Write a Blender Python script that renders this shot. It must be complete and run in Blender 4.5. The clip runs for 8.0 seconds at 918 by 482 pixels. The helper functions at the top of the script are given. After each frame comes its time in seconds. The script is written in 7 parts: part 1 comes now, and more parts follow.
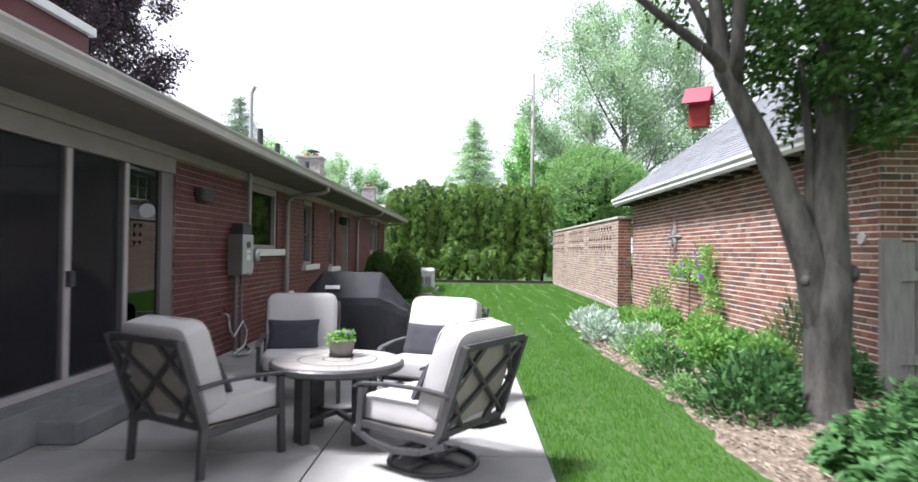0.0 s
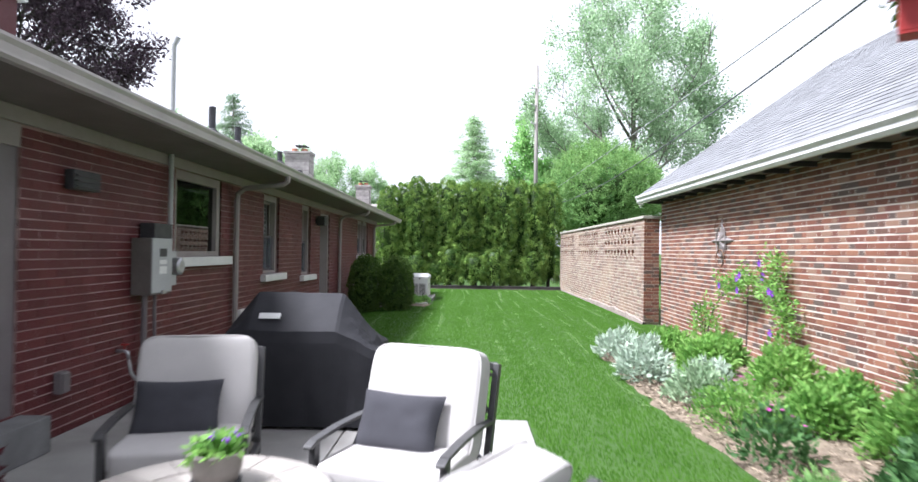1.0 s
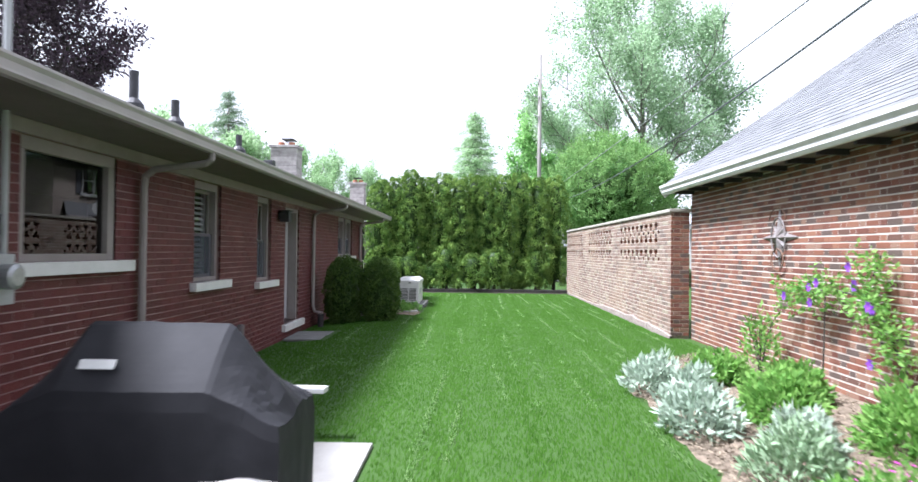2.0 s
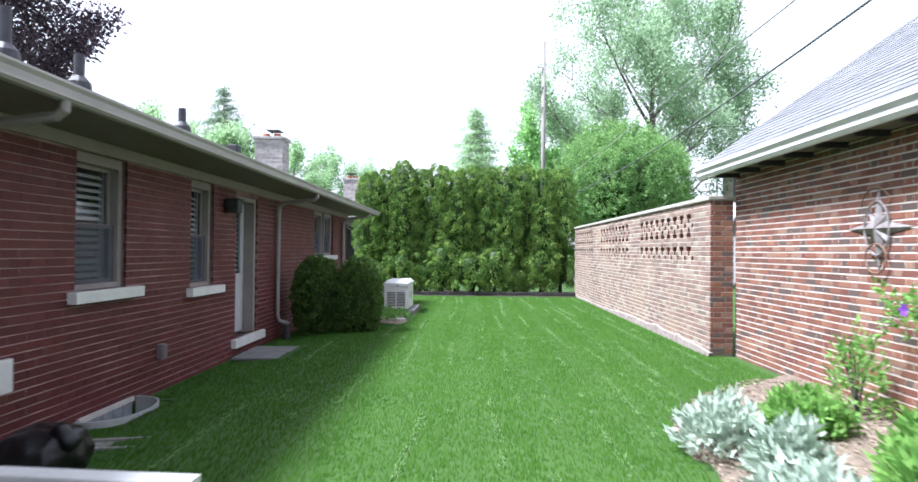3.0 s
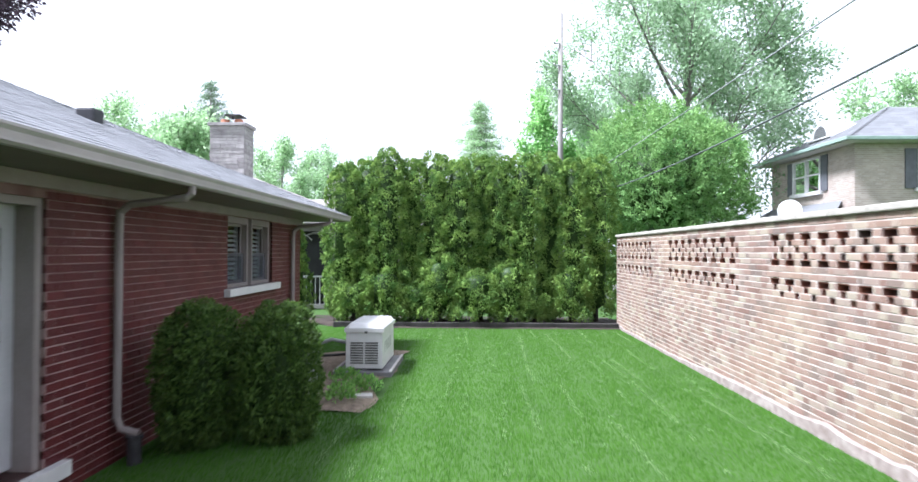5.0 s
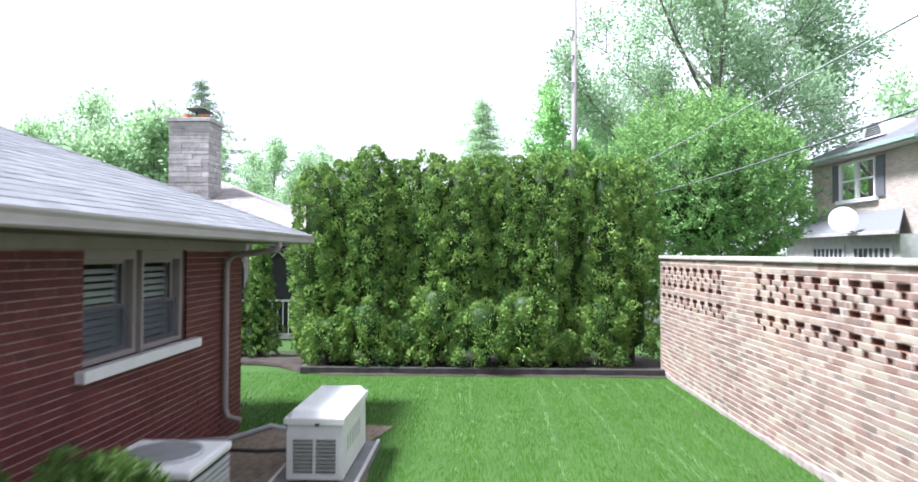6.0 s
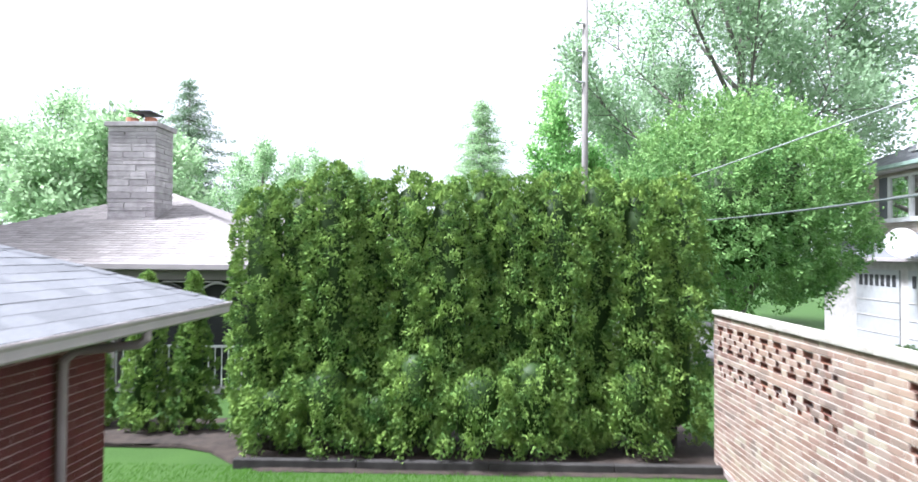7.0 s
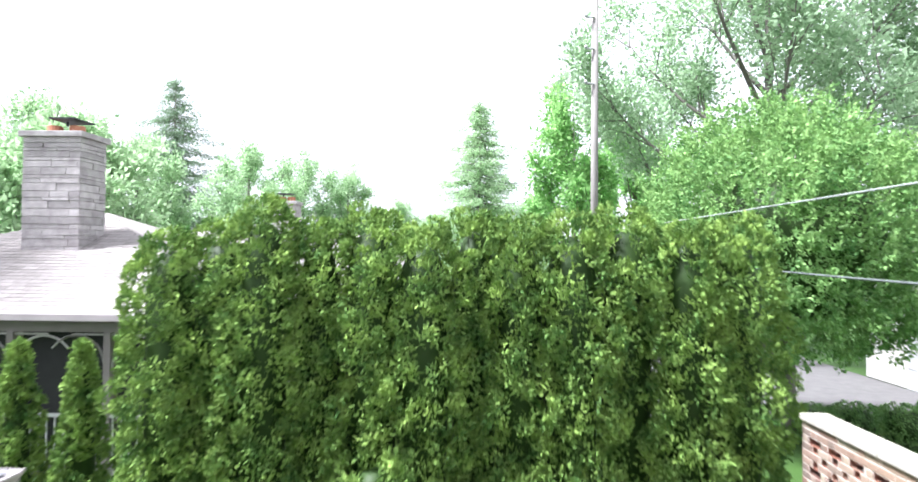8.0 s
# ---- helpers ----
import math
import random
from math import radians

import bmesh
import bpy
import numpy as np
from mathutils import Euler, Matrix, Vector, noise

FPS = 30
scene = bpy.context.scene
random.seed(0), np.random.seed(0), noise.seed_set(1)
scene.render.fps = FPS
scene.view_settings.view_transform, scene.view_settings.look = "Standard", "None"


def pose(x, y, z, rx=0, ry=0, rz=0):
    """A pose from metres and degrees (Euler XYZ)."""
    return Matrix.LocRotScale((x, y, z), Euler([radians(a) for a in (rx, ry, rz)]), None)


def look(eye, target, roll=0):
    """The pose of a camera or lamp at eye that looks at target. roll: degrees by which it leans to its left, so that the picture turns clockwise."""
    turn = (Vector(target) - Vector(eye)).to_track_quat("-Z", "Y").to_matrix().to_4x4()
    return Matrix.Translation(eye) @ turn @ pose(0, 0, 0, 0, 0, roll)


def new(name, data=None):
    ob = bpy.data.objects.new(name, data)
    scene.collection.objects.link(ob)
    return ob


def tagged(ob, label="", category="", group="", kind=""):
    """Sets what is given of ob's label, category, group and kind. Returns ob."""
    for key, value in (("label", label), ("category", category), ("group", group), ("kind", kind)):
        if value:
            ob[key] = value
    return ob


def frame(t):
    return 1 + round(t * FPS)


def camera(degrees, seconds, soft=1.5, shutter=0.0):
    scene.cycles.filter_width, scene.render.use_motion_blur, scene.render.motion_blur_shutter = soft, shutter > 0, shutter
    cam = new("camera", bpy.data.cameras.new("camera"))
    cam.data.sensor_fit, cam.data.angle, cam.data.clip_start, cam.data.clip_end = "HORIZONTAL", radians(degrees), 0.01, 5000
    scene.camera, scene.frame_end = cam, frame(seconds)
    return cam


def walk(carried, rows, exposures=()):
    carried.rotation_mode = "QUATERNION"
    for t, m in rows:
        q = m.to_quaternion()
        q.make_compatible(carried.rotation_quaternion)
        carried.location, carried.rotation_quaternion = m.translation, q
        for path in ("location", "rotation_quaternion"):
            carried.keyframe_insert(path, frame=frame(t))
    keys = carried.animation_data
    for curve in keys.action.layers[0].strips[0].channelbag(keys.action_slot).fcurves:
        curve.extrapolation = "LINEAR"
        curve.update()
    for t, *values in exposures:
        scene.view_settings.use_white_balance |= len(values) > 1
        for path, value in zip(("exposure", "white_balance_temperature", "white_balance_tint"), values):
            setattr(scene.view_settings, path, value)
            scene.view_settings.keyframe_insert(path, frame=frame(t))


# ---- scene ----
# camera and its walk
cam = camera(72.0, 8.0, soft=1.5, shutter=0.5)
PATH = [
    (0, (0.23, -0.079, 1.313), (0.201, 1.921, 1.343), 0.7),
    (0.5, (0.228, 1.025, 1.34), (0.2, 3.025, 1.372), 0.6),
    (1, (0.234, 2.176, 1.404), (0.206, 4.175, 1.436), 0.8),
    (1.5, (0.298, 3.236, 1.422), (0.266, 5.235, 1.454), 0.7),
    (3, (0.541, 6.261, 1.388), (0.497, 8.26, 1.419), 0.5),
    (3.5, (0.53, 7.344, 1.383), (0.482, 9.343, 1.413), 0.4),
    (4, (0.482, 8.505, 1.448), (0.432, 10.504, 1.479), 0.4),
    (4.5, (0.47, 9.825, 1.61), (0.419, 11.824, 1.641), 0.3),
    (6, (0.351, 14.484, 2.2), (0.293, 16.483, 2.239), 0.2),
    (6.5, (0.38, 15.999, 2.571), (0.319, 17.997, 2.612), 0.2),
    (7, (0.436, 17.419, 2.935), (0.378, 19.417, 2.977), 0.4),
    (7.5, (0.502, 18.807, 3.271), (0.446, 20.806, 3.315), 0.4),
    (8, (0.565, 20.131, 3.701), (0.51, 22.13, 3.745), 0.5),
]
walk(cam, [(t, look(eye, target, roll)) for t, eye, target, roll in PATH], exposures=[(0, 1.37, 5950, 16), (1.5, 1.5, 5850, 16), (3, 1.58, 5620, 16), (4.5, 1.62, 5620, 16), (6.5, 1.64, 5720, 16), (7.5, 1.66, 5800, 16), (8, 1.85, 5900, 16)])

# bright hazy sky and one soft sun
SUN_EL, SUN_FROM = radians(59), Vector((-0.6, -0.15, 0))
world = bpy.data.worlds.new("sky")
scene.world = world
world.use_nodes = True
wn, wl = world.node_tree.nodes, world.node_tree.links
wn.clear()
w_out = wn.new("ShaderNodeOutputWorld")
w_sky = wn.new("ShaderNodeTexSky")
w_sky.sky_type, w_sky.sun_disc = "NISHITA", False
w_sky.sun_elevation, w_sky.sun_rotation = SUN_EL, math.atan2(SUN_FROM.x, SUN_FROM.y)
w_sky.dust_density = 3.0
w_bg = wn.new("ShaderNodeBackground")
w_bg.inputs["Strength"].default_value = 0.05
w_cloud = wn.new("ShaderNodeBackground")
w_cloud.inputs["Strength"].default_value = 0.56
w_noise = wn.new("ShaderNodeTexNoise")
w_noise.inputs["Scale"].default_value, w_noise.inputs["Detail"].default_value = 2.2, 4.0
w_ramp = wn.new("ShaderNodeValToRGB")
w_ramp.color_ramp.elements[0].position, w_ramp.color_ramp.elements[0].color = 0.3, (0.95, 0.95, 0.97, 1)
w_ramp.color_ramp.elements[1].position, w_ramp.color_ramp.elements[1].color = 0.6, (1, 1, 1, 1)
w_mix = wn.new("ShaderNodeMixShader")
w_mix.inputs[0].default_value = 0.88
w_co = wn.new("ShaderNodeTexCoord")
wl.new(w_co.outputs["Generated"], w_noise.inputs["Vector"])
wl.new(w_noise.outputs["Fac"], w_ramp.inputs[0])
wl.new(w_ramp.outputs[0], w_cloud.inputs["Color"])
wl.new(w_sky.outputs[0], w_bg.inputs["Color"])
wl.new(w_bg.outputs[0], w_mix.inputs[1])
wl.new(w_cloud.outputs[0], w_mix.inputs[2])
wl.new(w_mix.outputs[0], w_out.inputs[0])
sun = new("sun", bpy.data.lights.new("sun", "SUN"))
sun.data.energy, sun.data.angle, sun.data.color = 4.6, radians(11.0), (1.0, 0.98, 0.95)
flat = SUN_FROM.normalized()
sun.matrix_world = look((flat.x * math.cos(SUN_EL) * 60, flat.y * math.cos(SUN_EL) * 60 + 12, math.sin(SUN_EL) * 60), (0, 12, 0))


# ---- materials ----
def material(name, base, second=None, scale=8.0, rough=0.7, metal=0.0, bump=0.0, bump_scale=60.0, vary=0.0, spec=0.4, stretch=(1, 1, 1), fine=None):
    """A surface of two mixed tones, with grain, bump and a shift of brightness from piece to piece."""
    m = bpy.data.materials.new(name)
    m.use_nodes = True
    nt, ln = m.node_tree.nodes, m.node_tree.links
    p = nt["Principled BSDF"]
    p.inputs["Roughness"].default_value, p.inputs["Metallic"].default_value = rough, metal
    p.inputs["Specular IOR Level"].default_value = spec
    co = nt.new("ShaderNodeTexCoord")
    mp = nt.new("ShaderNodeMapping")
    mp.inputs["Scale"].default_value = stretch
    ln.new(co.outputs["Object"], mp.inputs["Vector"])
    n1 = nt.new("ShaderNodeTexNoise")
    n1.inputs["Scale"].default_value, n1.inputs["Detail"].default_value = scale, 5.0
    ln.new(mp.outputs[0], n1.inputs["Vector"])
    r = nt.new("ShaderNodeValToRGB")
    r.color_ramp.elements[0].position, r.color_ramp.elements[1].position = 0.32, 0.68
    second = second or tuple(c * 0.8 for c in base)
    r.color_ramp.elements[0].color, r.color_ramp.elements[1].color = (*second, 1), (*base, 1)
    ln.new(n1.outputs["Fac"], r.inputs[0])
    col = r.outputs[0]
    n2 = nt.new("ShaderNodeTexNoise")
    n2.inputs["Scale"].default_value, n2.inputs["Detail"].default_value = fine or bump_scale, 4.0
    ln.new(mp.outputs[0], n2.inputs["Vector"])
    hsv = nt.new("ShaderNodeHueSaturation")
    mr = nt.new("ShaderNodeMapRange")
    mr.inputs["To Min"].default_value, mr.inputs["To Max"].default_value = 0.86, 1.14
    ln.new(n2.outputs["Fac"], mr.inputs["Value"])
    val = mr.outputs[0]
    if vary:
        oi, ge, ad, fr, m2, mu = (nt.new(k) for k in ("ShaderNodeObjectInfo", "ShaderNodeNewGeometry", "ShaderNodeMath", "ShaderNodeMath", "ShaderNodeMapRange", "ShaderNodeMath"))
        ln.new(oi.outputs["Random"], ad.inputs[0])
        ln.new(ge.outputs["Random Per Island"], ad.inputs[1])
        fr.operation, mu.operation = "FRACT", "MULTIPLY"
        ln.new(ad.outputs[0], fr.inputs[0])
        ln.new(fr.outputs[0], m2.inputs["Value"])
        m2.inputs["To Min"].default_value, m2.inputs["To Max"].default_value = 1 - vary, 1 + vary
        ln.new(val, mu.inputs[0])
        ln.new(m2.outputs[0], mu.inputs[1])
        val = mu.outputs[0]
    ln.new(val, hsv.inputs["Value"])
    ln.new(col, hsv.inputs["Color"])
    ln.new(hsv.outputs[0], p.inputs["Base Color"])
    if bump:
        b = nt.new("ShaderNodeBump")
        b.inputs["Strength"].default_value, b.inputs["Distance"].default_value = bump, 0.01
        ln.new(n2.outputs["Fac"], b.inputs["Height"])
        ln.new(b.outputs[0], p.inputs["Normal"])
    return m


def brick_material(name, tones, rough=0.8):
    """Fired clay: a tone of its own for each brick, with grain and soot."""
    m = material(name, (0.3, 0.1, 0.07), rough=rough, bump=0.35, bump_scale=110, scale=25)
    nt, ln = m.node_tree.nodes, m.node_tree.links
    oi, ge, ad, fr = (nt.new(k) for k in ("ShaderNodeObjectInfo", "ShaderNodeNewGeometry", "ShaderNodeMath", "ShaderNodeMath"))
    ln.new(oi.outputs["Random"], ad.inputs[0])
    ln.new(ge.outputs["Random Per Island"], ad.inputs[1])
    fr.operation = "FRACT"
    ln.new(ad.outputs[0], fr.inputs[0])
    ramp = nt.new("ShaderNodeValToRGB")
    ramp.color_ramp.interpolation = "CONSTANT"
    el = ramp.color_ramp.elements
    el[0].position, el[0].color = 0.0, (*tones[0], 1)
    el[1].position, el[1].color = 1 / len(tones), (*tones[1], 1)
    for i, tone in enumerate(tones[2:], 2):
        e = el.new(i / len(tones))
        e.color = (*tone, 1)
    ln.new(fr.outputs[0], ramp.inputs[0])
    co = nt.new("ShaderNodeNewGeometry")
    big = nt.new("ShaderNodeTexNoise")
    big.inputs["Scale"].default_value, big.inputs["Detail"].default_value = 1.3, 6.0
    ln.new(co.outputs["Position"], big.inputs["Vector"])
    mr = nt.new("ShaderNodeMapRange")
    mr.inputs["To Min"].default_value, mr.inputs["To Max"].default_value = 0.7, 1.3
    ln.new(big.outputs["Fac"], mr.inputs["Value"])
    hs = nt.new("ShaderNodeHueSaturation")
    ln.new(mr.outputs[0], hs.inputs["Value"])
    ln.new(ramp.outputs[0], hs.inputs["Color"])
    old = [n for n in nt if n.bl_idname == "ShaderNodeHueSaturation" and n != hs][0]
    ln.new(hs.outputs[0], old.inputs["Color"])
    return m


def leaf_material(name, dark, light, passing=0.35, rough=0.55, grain=1.6, speckle=1.0, shine=0.25):
    """Leaves: tone from leaf to leaf, light passing through."""
    m = bpy.data.materials.new(name)
    m.use_nodes = True
    nt, ln = m.node_tree.nodes, m.node_tree.links
    p = nt["Principled BSDF"]
    p.inputs["Roughness"].default_value, p.inputs["Specular IOR Level"].default_value = rough, shine
    ge = nt.new("ShaderNodeNewGeometry")
    n = nt.new("ShaderNodeTexNoise")
    n.inputs["Scale"].default_value = grain
    ln.new(ge.outputs["Position"], n.inputs["Vector"])
    ad, mr = nt.new("ShaderNodeMath"), nt.new("ShaderNodeMapRange")
    mu = nt.new("ShaderNodeMath")
    mu.operation = "MULTIPLY"
    mu.inputs[1].default_value = speckle
    ln.new(ge.outputs["Random Per Island"], mu.inputs[0])
    ln.new(mu.outputs[0], ad.inputs[0])
    ln.new(n.outputs["Fac"], ad.inputs[1])
    mr.inputs["From Min"].default_value, mr.inputs["From Max"].default_value = 0.33, 0.67 + 0.88 * speckle
    ln.new(ad.outputs[0], mr.inputs["Value"])
    mix = nt.new("ShaderNodeMix")
    mix.data_type = "RGBA"
    mix.inputs[6].default_value, mix.inputs[7].default_value = (*dark, 1), (*light, 1)
    ln.new(mr.outputs[0], mix.inputs[0])
    ln.new(mix.outputs[2], p.inputs["Base Color"])
    tr, ms = nt.new("ShaderNodeBsdfTranslucent"), nt.new("ShaderNodeMixShader")
    ln.new(mix.outputs[2], tr.inputs["Color"])
    ms.inputs[0].default_value = passing
    ln.new(p.outputs[0], ms.inputs[1])
    ln.new(tr.outputs[0], ms.inputs[2])
    ln.new(ms.outputs[0], nt["Material Output"].inputs[0])
    return m


RED = brick_material("red_brick", [(0.0883, 0.0156, 0.0182), (0.1045, 0.0193, 0.0208), (0.0779, 0.0138, 0.0169), (0.0978, 0.0212, 0.0234), (0.0845, 0.0147, 0.0169)], 0.55)
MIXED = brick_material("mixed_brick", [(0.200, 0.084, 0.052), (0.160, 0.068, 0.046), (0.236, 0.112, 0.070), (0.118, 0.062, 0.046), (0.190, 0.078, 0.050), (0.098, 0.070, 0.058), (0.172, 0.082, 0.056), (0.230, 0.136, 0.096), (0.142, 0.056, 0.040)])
PALE = brick_material("weathered_brick", [(0.247, 0.174, 0.136), (0.22, 0.144, 0.114), (0.288, 0.231, 0.183), (0.18, 0.112, 0.086), (0.254, 0.194, 0.157), (0.166, 0.126, 0.103), (0.307, 0.267, 0.2), (0.227, 0.155, 0.121)])


def cream_stains(m, tone):
    """Old lime wash left in soft patches over the bricks."""
    nt, ln = m.node_tree.nodes, m.node_tree.links
    hs = nt["Principled BSDF"].inputs["Base Color"].links[0].from_node
    ge, n, r, mix = (nt.new(k) for k in ("ShaderNodeNewGeometry", "ShaderNodeTexNoise", "ShaderNodeMapRange", "ShaderNodeMix"))
    n.inputs["Scale"].default_value, n.inputs["Detail"].default_value = 0.75, 5.0
    ln.new(ge.outputs["Position"], n.inputs["Vector"])
    ln.new(n.outputs["Fac"], r.inputs["Value"])
    r.inputs["From Min"].default_value, r.inputs["From Max"].default_value = 0.47, 0.75
    r.inputs["To Max"].default_value = 0.75
    mix.data_type = "RGBA"
    mix.inputs[7].default_value = (*tone, 1)
    ln.new(r.outputs[0], mix.inputs[0])
    ln.new(hs.outputs[0], mix.inputs[6])
    ln.new(mix.outputs[2], nt["Principled BSDF"].inputs["Base Color"])


cream_stains(PALE, (0.34, 0.25, 0.175))
TAN = brick_material("tan_brick", [(0.414, 0.357, 0.312), (0.370, 0.319, 0.279), (0.444, 0.388, 0.344), (0.392, 0.334, 0.287)])
MORTAR = material("mortar", (0.56, 0.512, 0.457), (0.44, 0.388, 0.342), 4, 0.9, bump=0.3, bump_scale=160)
MORTAR_RED = material("tinted_mortar", (0.33, 0.235, 0.22), (0.16, 0.09, 0.085), 2.0, 0.9, bump=0.3, bump_scale=160)
SLATE = material("flagstone", (0.2, 0.2, 0.2), (0.14, 0.14, 0.14), 5, 0.85, bump=0.3)
TIMBER = material("dark_timber", (0.045, 0.042, 0.039), (0.024, 0.022, 0.020), 5, 0.9, bump=0.4, bump_scale=30)
CONCRETE = material("concrete", (0.335, 0.325, 0.308), (0.23, 0.222, 0.21), 1.9, 0.85, bump=0.35, bump_scale=70)
LIME = material("limestone", (0.5, 0.485, 0.46), (0.4, 0.385, 0.36), 6, 0.8, bump=0.2, bump_scale=70)
FOOT = material("chalky_plaster", (0.3, 0.265, 0.235), (0.19, 0.15, 0.13), 9, 0.95, bump=0.5, bump_scale=50)
COPING = material("stone_coping", (0.425, 0.399, 0.348), (0.306, 0.289, 0.246), 5, 0.9, bump=0.5, bump_scale=40)
BEIGE = material("beige_paint", (0.278, 0.247, 0.238), (0.237, 0.209, 0.200), 4, 0.5, bump=0.05)
GREENBOX = material("pale_green_enamel", (0.3, 0.42, 0.34), (0.26, 0.37, 0.3), 6, 0.5)
# Taupe darkened for shade on the end stile; also dark conduits and outlets.
DARKTRIM = material("dark_shaded_taupe", (0.165, 0.147, 0.151), (0.134, 0.118, 0.119), 4, 0.5)
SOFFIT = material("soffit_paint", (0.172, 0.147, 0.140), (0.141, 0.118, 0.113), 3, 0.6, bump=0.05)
GUTTER = material("gutter_paint", (0.412, 0.373, 0.373), (0.350, 0.320, 0.319), 3, 0.35, bump=0.03)
WHITE = material("white_paint", (0.66, 0.66, 0.65), (0.58, 0.58, 0.57), 6, 0.45, bump=0.05)
DOORPAINT = material("grey_white_door_paint", (0.468, 0.476, 0.493), (0.425, 0.433, 0.451), 4, 0.4)
SHINGLE = material("grey_shingle", (0.192, 0.198, 0.206), (0.164, 0.169, 0.176), 26, 0.92, bump=0.4, bump_scale=140, vary=0.13, spec=0.08)
SHINGLE_WARM = material("warm_grey_shingle", (0.30, 0.278, 0.264), (0.25, 0.231, 0.219), 9, 0.9, bump=0.4, bump_scale=140, vary=0.18, spec=0.12)
STONE = material("chimney_stone", (0.47, 0.44, 0.435), (0.32, 0.29, 0.292), 5, 0.85, bump=0.6, bump_scale=45, vary=0.2)
CLAY = material("clay_pot", (0.45, 0.2, 0.12), (0.36, 0.15, 0.09), 12, 0.8, bump=0.2)
COPPER = material("weathered_copper", (0.3, 0.4, 0.34), (0.22, 0.3, 0.26), 5, 0.6, bump=0.1)
SHUTTER_GREY = material("grey_shutter_paint", (0.12, 0.125, 0.14), (0.09, 0.094, 0.105), 5, 0.6)
STEEL = material("galvanised_steel", (0.45, 0.46, 0.47), (0.35, 0.36, 0.37), 14, 0.45, metal=0.7, bump=0.05)
METERGREY = material("grey_enamel", (0.4, 0.41, 0.41), (0.35, 0.36, 0.36), 5, 0.5, bump=0.05)
# Brown grey of the meter cabinet's sides, darker than its door to paint shade.
METERBODY = material("shaded_side_enamel", (0.13, 0.115, 0.105), (0.1, 0.088, 0.08), 5, 0.55, bump=0.05)
DARKMETAL = material("dark_metal", (0.06, 0.06, 0.065), (0.04, 0.04, 0.045), 12, 0.5, metal=0.3, bump=0.05)
IRON = material("weathered_iron", (0.300, 0.285, 0.285), (0.180, 0.150, 0.135), 18, 0.6, metal=0.4, bump=0.3)
FRAME = material("grey_aluminium", (0.073, 0.072, 0.073), (0.054, 0.053, 0.054), 10, 0.42, metal=0.25, bump=0.04)
CUSHION = material("off_white_fabric", (0.455, 0.437, 0.422), (0.40, 0.383, 0.37), 4, 0.95, bump=0.25, bump_scale=350)
CHARCOAL = material("charcoal_fabric", (0.045, 0.045, 0.053), (0.034, 0.034, 0.04), 6, 0.95, bump=0.25, bump_scale=350)
SLING = material("taupe_sling_fabric", (0.255, 0.232, 0.195), (0.217, 0.199, 0.169), 9, 0.9, bump=0.2, bump_scale=300)
COVER = material("black_vinyl", (0.022, 0.0222, 0.026), (0.015, 0.0153, 0.018), 3, 0.72, bump=0.4, bump_scale=9, spec=0.28)
TILE = material("stone_tile", (0.35, 0.325, 0.295), (0.25, 0.23, 0.21), 7, 0.4, bump=0.15, vary=0.14)
PLANTER = material("taupe_planter", (0.22, 0.2, 0.18), (0.17, 0.155, 0.14), 8, 0.7, bump=0.1)
WOODGREY = material("weathered_grey_wood", (0.3, 0.28, 0.26), (0.21, 0.195, 0.18), 7, 0.85, bump=0.4, bump_scale=30, stretch=(6, 6, 0.6))
BARK_PALE = material("pale_bark", (0.22, 0.2, 0.18), (0.14, 0.13, 0.115), 5, 0.9, bump=0.6, bump_scale=20, stretch=(2.5, 2.5, 0.4))
BARK = material("grey_bark", (0.098, 0.092, 0.08), (0.036, 0.033, 0.028), 7, 0.9, bump=1.0, bump_scale=34, stretch=(2.0, 2.0, 0.55))
POLEWOOD = material("pale_pole_wood", (0.290, 0.274, 0.257), (0.226, 0.209, 0.198), 8, 0.9, bump=0.3, stretch=(3.224, 3.224, 0.242))
REDPAINT = material("red_paint", (0.33, 0.022, 0.02), (0.26, 0.018, 0.018), 8, 0.5, bump=0.1)
CRIMSON = material("crimson_roof_paint", (0.26, 0.022, 0.05), (0.2, 0.018, 0.04), 8, 0.5, bump=0.1)
SOIL = material("dark_soil", (0.05, 0.038, 0.029), (0.028, 0.021, 0.017), 6, 0.95, bump=0.8, bump_scale=50)
MULCH = material("wood_mulch", (0.24, 0.19, 0.14), (0.11, 0.086, 0.062), 14, 0.95, bump=0.9, bump_scale=60)
CHIP = material("mulch_chip", (0.36, 0.295, 0.215), (0.15, 0.118, 0.09), 30, 0.9, vary=0.5)
TURF = material("turf_soil", (0.037, 0.088, 0.011), (0.028, 0.072, 0.008), 1.1, 0.95, bump=0.6, bump_scale=70)
ASPHALT = material("pale_asphalt", (0.12, 0.116, 0.112), (0.095, 0.091, 0.089), 3, 0.9, bump=0.3)
DARKROOM = material("interior_paint", (0.2, 0.18, 0.16), (0.17, 0.155, 0.14), 3, 0.8)
SHUTTER = material("white_shutter", (0.68, 0.68, 0.67), (0.62, 0.62, 0.61), 5, 0.4)
LABEL = material("pale_label", (0.7, 0.7, 0.68), (0.62, 0.62, 0.6), 10, 0.5)
INK = material("dark_ink", (0.05, 0.05, 0.05), (0.04, 0.04, 0.04), 10, 0.6)
MOON = material("purple_petal", (0.2, 0.06, 0.42), (0.14, 0.04, 0.3), 30, 0.6, vary=0.2)
